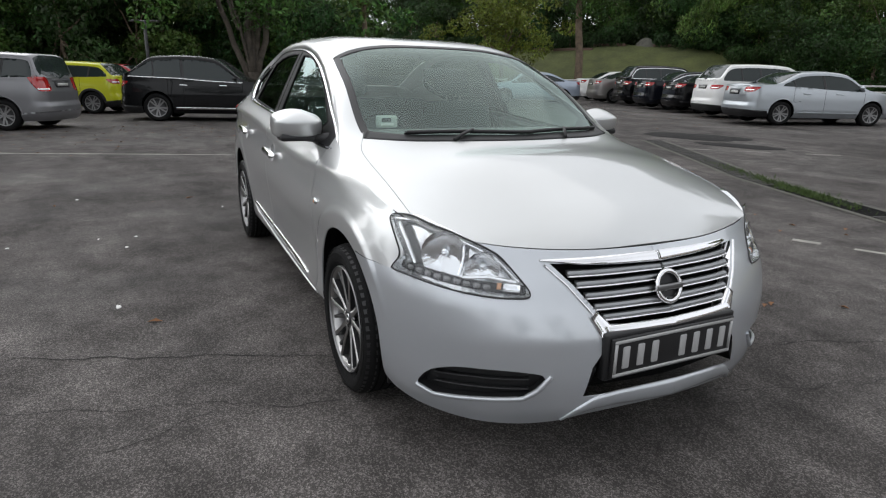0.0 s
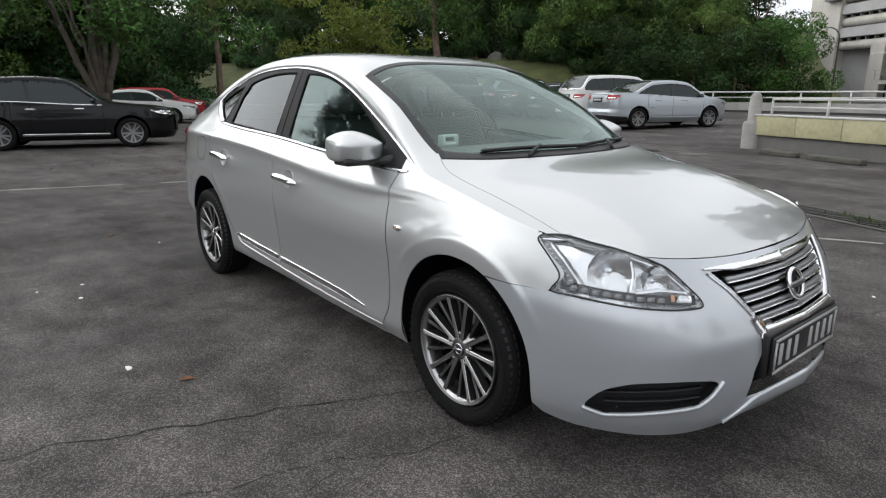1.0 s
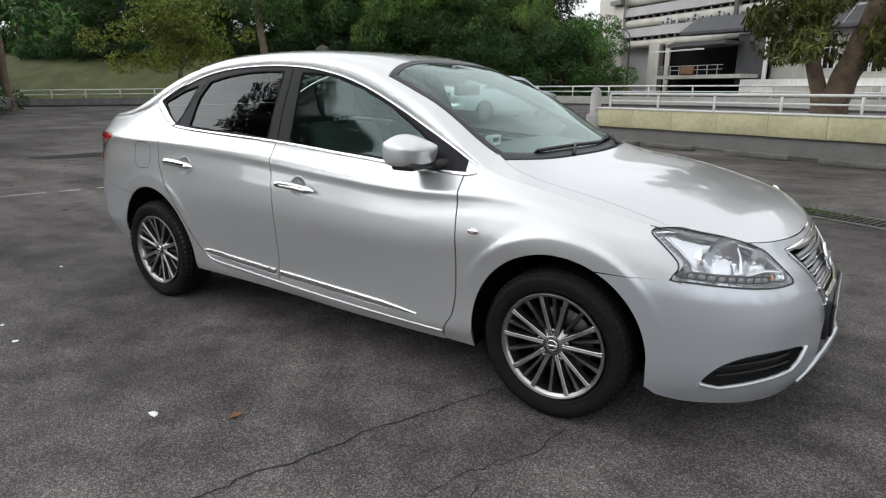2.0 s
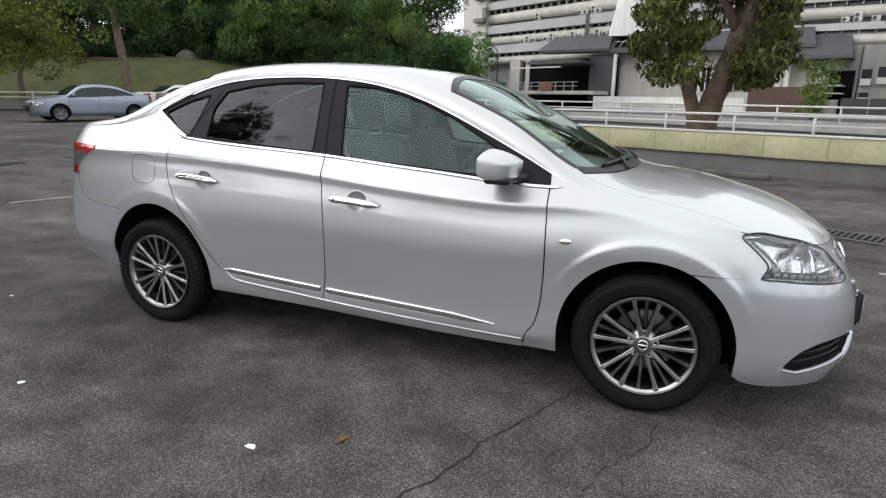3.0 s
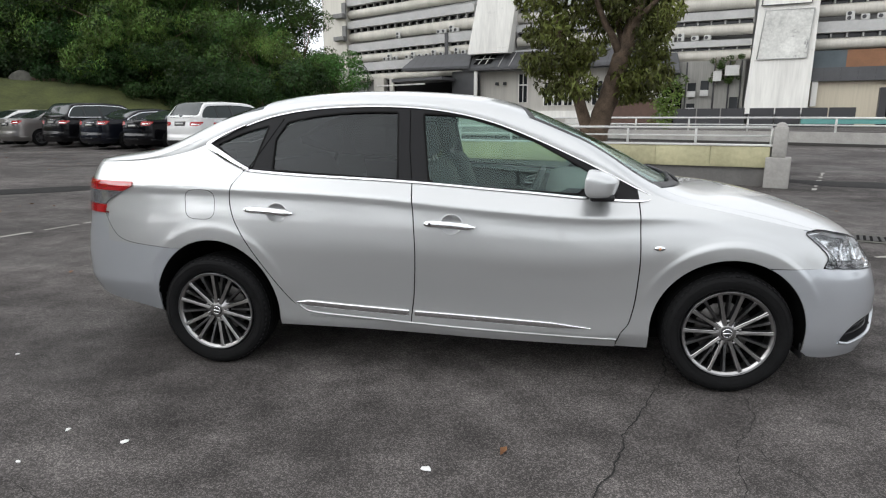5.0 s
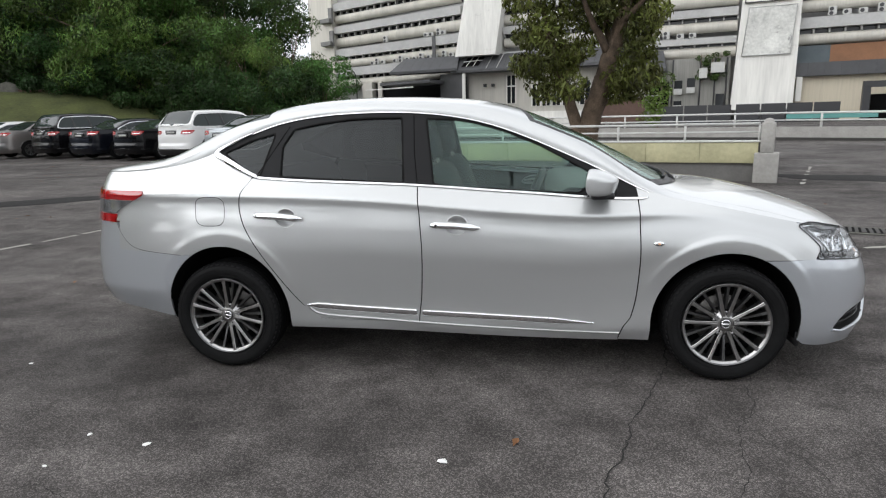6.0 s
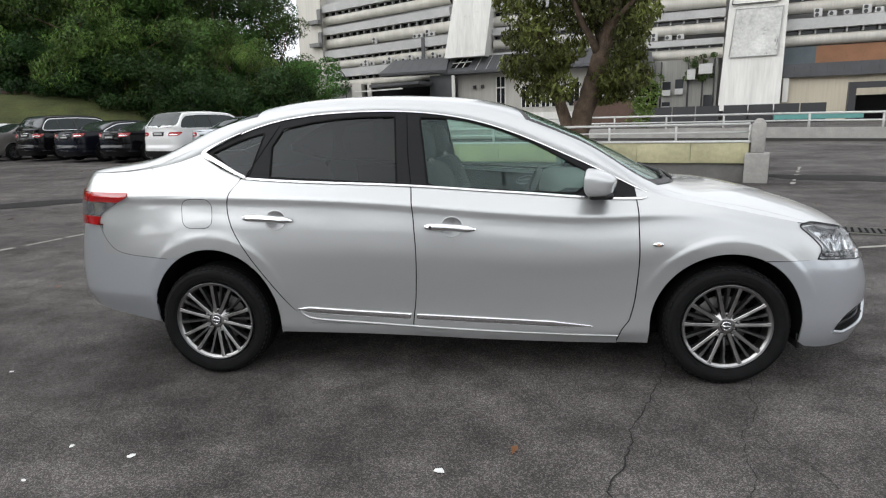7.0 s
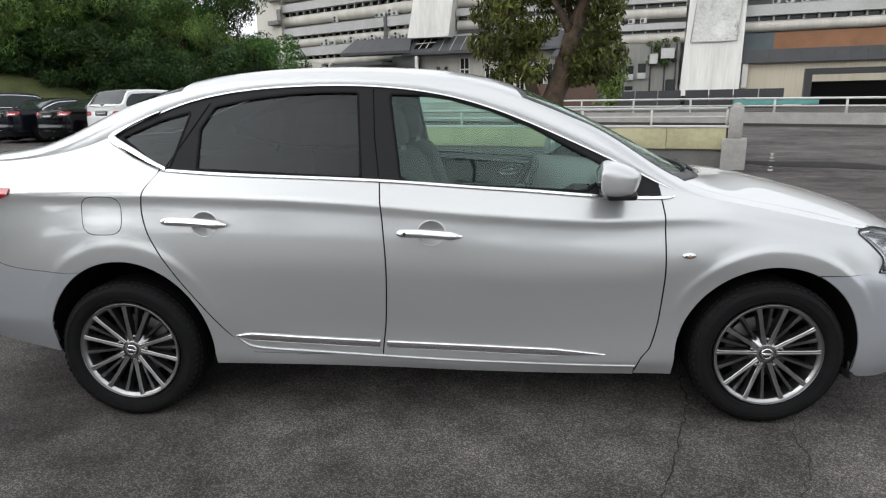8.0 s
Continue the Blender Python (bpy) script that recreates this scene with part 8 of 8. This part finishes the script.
def woods():
    models = [tree_model(1, 13, 4.2, 8.0, LEAF_DEEP, 340, 0.27, 0.22), tree_model(2, 11, 3.8, 6.5, LEAF_MID, 340, 0.26, 0.18), tree_model(3, 15, 4.6, 9.0, LEAF_DEEP, 320, 0.29, 0.26, 40),
              tree_model(4, 9, 3.4, 4.5, LEAF_LIGHT, 500, 0.28, 0.12, 34, 1.2, 0.45, 0.22), tree_model(5, 7, 3.2, 2.8, LEAF_MID, 360, 0.24, 0.10, 34, 0.4), tree_model(6, 5.0, 2.8, 1.8, LEAF_DEEP, 320, 0.22, 0.08, 28, 0.4), tree_model(7, 14.2, 4.3, 8.6, LEAF_DEEP, 1100, 0.22, 0.24, 64)]
    names = ["tall dark green broadleaf tree in the woods", "mid green broadleaf tree at the woods' edge", "tall dense dark green tree in the woods", "feathery light green tree with drooping sprays", "bushy mid green tree with leaves to the ground", "dense dark green shrub under the trees", "round-headed dark green tree standing alone in the car park"]
    spots = []
    rng = random.Random(21)
    # dense woods west of the car park
    for k in range(12):
        y = -26 + 2.9 * k
        spots.append((k % 3, -33 - 3 * rng.random() + (0.35 * max(y - 8, 0)) * -0.9, y, rng.uniform(0.62, 0.8)))
        spots.append((4 + k % 2, -31.0 - 2 * rng.random() - 0.55 * max(y - 8, 0), y + 1.2, rng.uniform(0.8, 1.2)))
    for k in range(16):
        spots.append((5, -37.0 - 2 * rng.random() - 0.4 * max(-26 + 2.2 * k - 8, 0), -26 + 2.2 * k, rng.uniform(1.3, 1.7)))
    for k in range(7):
        spots.append((2 if k % 2 else 0, -44 - rng.uniform(0, 6), -20 + 5.5 * k, 0.85))
    for kind, x, y, s in ((5, -23.0, 35.0, 0.8), (5, -21.0, 34.4, 0.75), (5, -19.0, 34.0, 0.8), (5, -17.0, 34.2, 0.8), (5, -15.0, 34.8, 0.85), (5, -14.4, 36.0, 0.8), (4, -20.0, 36.0, 0.9), (3, -17.6, 36.2, 0.66), (4, -15.0, 37.2, 0.74), (4, -13.2, 37.4, 0.70), (1, -19.4, 46.7, 0.84), (0, -21.8, 48.5, 0.9), (5, -25.5, 35.6, 0.8)):
        spots.append((kind, x, y, s))
    # woods above the bank, and the thick clump towards the building
    for k in range(15):
        u = k / 16
        x, y = -68 + 51 * u, 19 + 28 * u
        spots.append(((0, 2, 1)[k % 3], x + rng.uniform(-1, 1), y + rng.uniform(-1, 1) + 4, rng.uniform(0.9, 1.15)))
        spots.append((5 if k % 2 else 4, x + 1.5, y + 0.5, rng.uniform(0.9, 1.3)))
    for kind, x, y, s in ((3, -17.5, 36.5, 1.1), (4, -19.5, 37.5, 1.2), (3, -14.6, 37.2, 1.25), (4, -13.4, 38.4, 1.2), (0, -15.5, 41, 0.95), (2, -12.2, 41.5, 0.85), (1, -10.8, 39.6, 0.95), (4, -10.2, 38.0, 1.05), (5, -12.0, 36.4, 1.2), (5, -15.8, 35.2, 1.2), (5, -18.8, 34.8, 1.2),
                          (5, -9.0, 38.5, 1.0), (3, -21.5, 38.5, 1.2), (0, -19.5, 43, 1.1), (2, -24, 45, 1.1), (3, -8.6, 40.5, 0.75), (5, -7.6, 39.5, 0.8), (3, -13.2, 35.0, 1.15), (3, -17.0, 35.2, 1.2), (3, -9.8, 36.6, 1.0)):
        spots.append((kind, x - 15.9, y + 1.0, s))
    # trees on the open side of the car park, which the windows mirror: one near, the rest far off
    spots.append((6, -12.0, -9.7, 0.8))
    # a tall back row that closes the woods
    spots += [(2, -74 + 5.2 * k, 36 + 2.6 * k, 1.25) for k in range(9)] + [(5, -37.0, 10.0, 0.9), (5, -36.4, 8.4, 0.9)]
    spots += [(5, x, y, 0.85) for x, y in ((-31.0, 34.8), (-28.8, 35.0), (-34.6, 35.0), (-36.6, 32.6), (-38.2, 29.8), (-41.2, 28.0), (-43.8, 26.2), (-46.4, 24.6), (-49.2, 23.2), (-52.2, 21.8))]
    for kind, x, y, s in ((2, 8, -56, 0.9), (0, -6, -54, 0.9), (1, 22, -52, 1.0), (2, -20, -58, 0.95), (0, 36, -46, 1.0), (1, -34, -56, 1.1), (2, 48, -32, 1.0), (0, 52, -14, 1.0), (4, 1, -50, 1.0), (4, 28, -48, 1.1), (2, 52, 4, 1.0), (0, -44, -50, 1.1), (1, 50, 20, 1.0)):
        spots.append((kind, x, y, s))
    for k, (kind, x, y, s) in enumerate(spots):
        far = y > 28 or x < -40
        z = bank_h(x, y) - 0.2 if (y > 20 and x < -6) else rise(x, y)
        t = copy_thing(models[kind], pose(x, y, z, 0, 0, rng.uniform(0, 360)) @ Matrix.Diagonal((s, s, s, 1)))
        t.matrix_world = pose(x, y, z, 0, 0, rng.uniform(0, 360)) @ Matrix.Diagonal((s, s, s * rng.uniform(0.92, 1.1), 1))
        tagged(t, names[kind], "tree" if kind != 5 else "shrub", "woodland trees")
    for m in models:
        for o in list(m.children_recursive):
            bpy.data.objects.remove(o)
        bpy.data.objects.remove(m)


woods()


def bare_trunks():
    """Trees that stand before the woods: one of several stems, two single ones, and a young one behind the parapet."""
    stems = thing("tree", "old tree with several spreading mottled stems", "tree", (-20.5, 2.3, 0), 0, "woodland trees")
    rng = random.Random(2)
    wood = [limb((0, 0, -0.2), (0, 0, 1.3), 0.26, 0.22, 1, 0.05)]
    tips = ((-0.2, -1.9, 6.0), (0.2, -0.25, 7.5), (-0.3, 0.7, 7.8), (0.1, 1.45, 6.8), (-0.8, 0.3, 8.2), (0.3, -0.9, 5.0))
    for k, (x, y, z) in enumerate(tips):
        wood.append(limb((x * 0.05, y * 0.07, 1.0), (x, y, z), (0.12, 0.14, 0.11, 0.13, 0.09, 0.06)[k], 0.04, k + 30, 0.10))
        wood.append(limb((x * 0.5, y * 0.5, z * 0.55), (x * 0.5 + rng.gauss(0, 1.0), y * 0.5 + rng.gauss(0, 1.4), z * 0.85), 0.06, 0.02, k + 40))
    part("trunk", joined(*wood), STEM_BARK, stems)
    cents = [((rng.gauss(0, 1.5), rng.gauss(0, 2.6), rng.uniform(3.0, 8.5)), rng.uniform(0.5, 1.1)) for _ in range(64)]
    part("crown", leaf_mesh("crown", leaves(cents, 150, 0.9, 0.22, 51, 0.4), LEAF_MID), None, stems)
    for k, (x, y, r, top_at) in enumerate(((-34.6, 11.5, 0.18, (-35.0, 11.2, 9)), (-28.2, 23.2, 0.22, (-28.6, 23.0, 11)))):
        z = bank_h(x, y) - 0.2 if y > 20 else 0
        tree = thing("tree", "tree with a pale leaning trunk before the woods", "tree", (x, y, z), 0, "woodland trees")
        part("trunk", joined(limb((0, 0, -0.2), (top_at[0] - x, top_at[1] - y, top_at[2]), r * 1.2, r * 0.6, k + 6), limb((0, 0, -0.3), (0.02, 0, 0.5), r * 1.9, r * 1.1, k + 16, 0.02)), BARK, tree)
        rng = random.Random(k + 3)
        cents = [((top_at[0] - x + rng.gauss(0, 1.7), top_at[1] - y + rng.gauss(0, 1.7), rng.uniform(5.0, 10.5)), rng.uniform(0.8, 1.4)) for _ in range(22)]
        part("crown", leaf_mesh("crown", leaves(cents, 260, 1.0, 0.24, k + 53, 0.3), LEAF_LIGHT if k == 0 else LEAF_MID), None, tree)
    x, y = -33.5, 20.6
    tree = thing("tree", "young spreading tree with fresh yellow-green leaves behind the parapet", "tree", (x, y, bank_h(x, y) - 0.2), 0, "woodland trees")
    part("trunk", joined(limb((0, 0, -0.2), (0.1, 0.1, 2.6), 0.17, 0.12, 70), *(limb((0.1, 0.1, 2.3), (a, b, c), 0.09, 0.03, 71 + a) for a, b, c in ((-1.8, -1.4, 5.0), (1.9, 1.2, 5.2), (0.3, 0.4, 6.5), (-0.8, 1.6, 5.6)))), BARK, tree)
    rng = random.Random(9)
    cents = [((rng.gauss(0, 1.9), rng.gauss(0, 1.9), rng.uniform(2.6, 7.6)), rng.uniform(0.5, 1.1)) for _ in range(58)]
    part("crown", leaf_mesh("crown", leaves(cents, 170, 0.8, 0.21, 90, 0.3), LEAF_FRESH), None, tree)


bare_trunks()


def wall_tree():
    """The forked tree behind the yellow wall."""
    rough = mat("rough_brown_bark", (0.105, 0.075, 0.052), 0.95, spread=0.7, scale=5, bump=1.0, bump_scale=22)
    tree = thing("tree", "forked tree with rough bark and drooping glossy leaves", "tree", (1.66, 10.75, 0.5))
    wood = [limb((0, 0, -0.2), (0.03, 0, 0.60), 0.36, 0.30, 1, 0.05), limb((-0.08, 0, 0.35), (-0.50, 0.1, 1.7), 0.16, 0.11, 2), limb((0.06, 0, 0.40), (0.42, 0, 1.7), 0.25, 0.21, 3, 0.08), limb((0.42, 0, 1.65), (0.95, 0.1, 3.6), 0.21, 0.13, 4, 0.1),
            limb((0.95, 0.1, 3.5), (1.2, 0.2, 5.6), 0.13, 0.05, 5), limb((-0.50, 0.1, 1.65), (-1.0, 0.3, 3.4), 0.11, 0.04, 6), limb((0.5, 0, 2.2), (-0.3, -0.4, 3.8), 0.10, 0.03, 7), limb((0.7, 0, 2.8), (1.5, -0.3, 3.6), 0.09, 0.02, 8), limb((0.6, 0, 2.4), (0.2, 0.8, 4.0), 0.09, 0.02, 9)]
    part("trunk", joined(*wood), rough, tree)
    rng = random.Random(4)
    cents = []
    for _ in range(215):
        z = rng.uniform(1.35, 6.2)
        half = 1.55 if z > 2.0 else 0.9 + 0.6 * (z - 1.3)
        x, y = rng.uniform(-1.65, 1.45) * min(1, half / 1.4), rng.gauss(0, 0.7)
        if -0.1 < x - (0.3 * z - 0.4) < 0.45 and z < 3.2 and y < 0.2:
            continue
        cents.append(((x + 0.1, y, z), rng.uniform(0.24, 0.42)))
    part("crown", leaf_mesh("crown", leaves(cents, 120, 0.34, 0.165, 8, 1.1, 0.30), LEAF_MANGO), None, tree)
    bush = thing("bush", "small bright green sapling in front of the building", "bush", (6.0, 24.0, 0.3))
    part("stem", limb((0, 0, 0), (0.1, 0, 2.2), 0.05, 0.02, 12), BARK, bush)
    cents = [((rng.gauss(0, 0.35), rng.gauss(0, 0.3), rng.uniform(0.7, 2.8)), rng.uniform(0.2, 0.36)) for _ in range(26)]
    part("crown", leaf_mesh("crown", leaves(cents, 60, 0.3, 0.16, 9, 0.4), LEAF_LIGHT), None, bush)


wall_tree()


def ivy():
    """Creeper on the service wall."""
    plant = thing("creeper", "green creeper hanging on the grimy service wall", "plant")
    plant.matrix_world = block.matrix_world @ Matrix.Translation((20.2, -1.7, 4.0))
    rng = random.Random(31)
    part("stem", joined(*(limb((rng.uniform(-0.6, 1.6), 0.1, 3.2), (rng.uniform(-0.8, 1.8), -0.1, rng.uniform(0.2, 1.2)), 0.03, 0.01, k) for k in range(6))), BARK, plant)
    cents = [((rng.uniform(-0.9, 1.9), rng.uniform(-0.3, 0.1), rng.uniform(0.6, 3.2)), rng.uniform(0.2, 0.4)) for _ in range(22)]
    part("foliage", leaf_mesh("foliage", leaves(cents, 60, 0.3, 0.2, 77, 0.5), LEAF_MID), None, plant)


ivy()


def lamp_posts():
    for k, (x, y, h) in enumerate(((-22.4, -1.15, 3.0), (1.25, -10.9, 12.0))):
        lamp = thing("lamp_post", "grey steel lamp post with a twin flat head", "lamp post", (x, y, 0), 60 if k == 0 else 0, "lamp posts")
        part("pole", tube([(0, 0, -0.1), (0, 0, h)], 0.06, 10), GUNMETAL, lamp)
        part("arm", tube([(-0.3, 0, h), (0.3, 0, h)], 0.03, 8), GUNMETAL, lamp)
        for s in (-1, 1):
            part("lamp_head", box(s * 0.36 - 0.17, s * 0.36 + 0.17, -0.12, 0.12, h - 0.03, h + 0.04, 0.02), GUNMETAL, lamp)


    lamp = thing("street_lamp", "slender grey street lamp with a curved arm by the building", "street lamp", (-12.9, 44.3, rise(-12.9, 44.3)))
    arm = [(-0.75 * (1 - math.cos(a)), 0, 4.35 + 0.75 * math.sin(a)) for a in np.linspace(0, math.pi / 2, 9)]
    part("pole", tube([(0, 0, -0.1), (0, 0, 2.0)] + arm, [0.07, 0.06] + [0.04] * 9, 8), GUNMETAL, lamp)
    part("lamp_head", box(-1.15, -0.72, -0.10, 0.10, 5.05, 5.14, 0.03), UNIT, lamp)


lamp_posts()
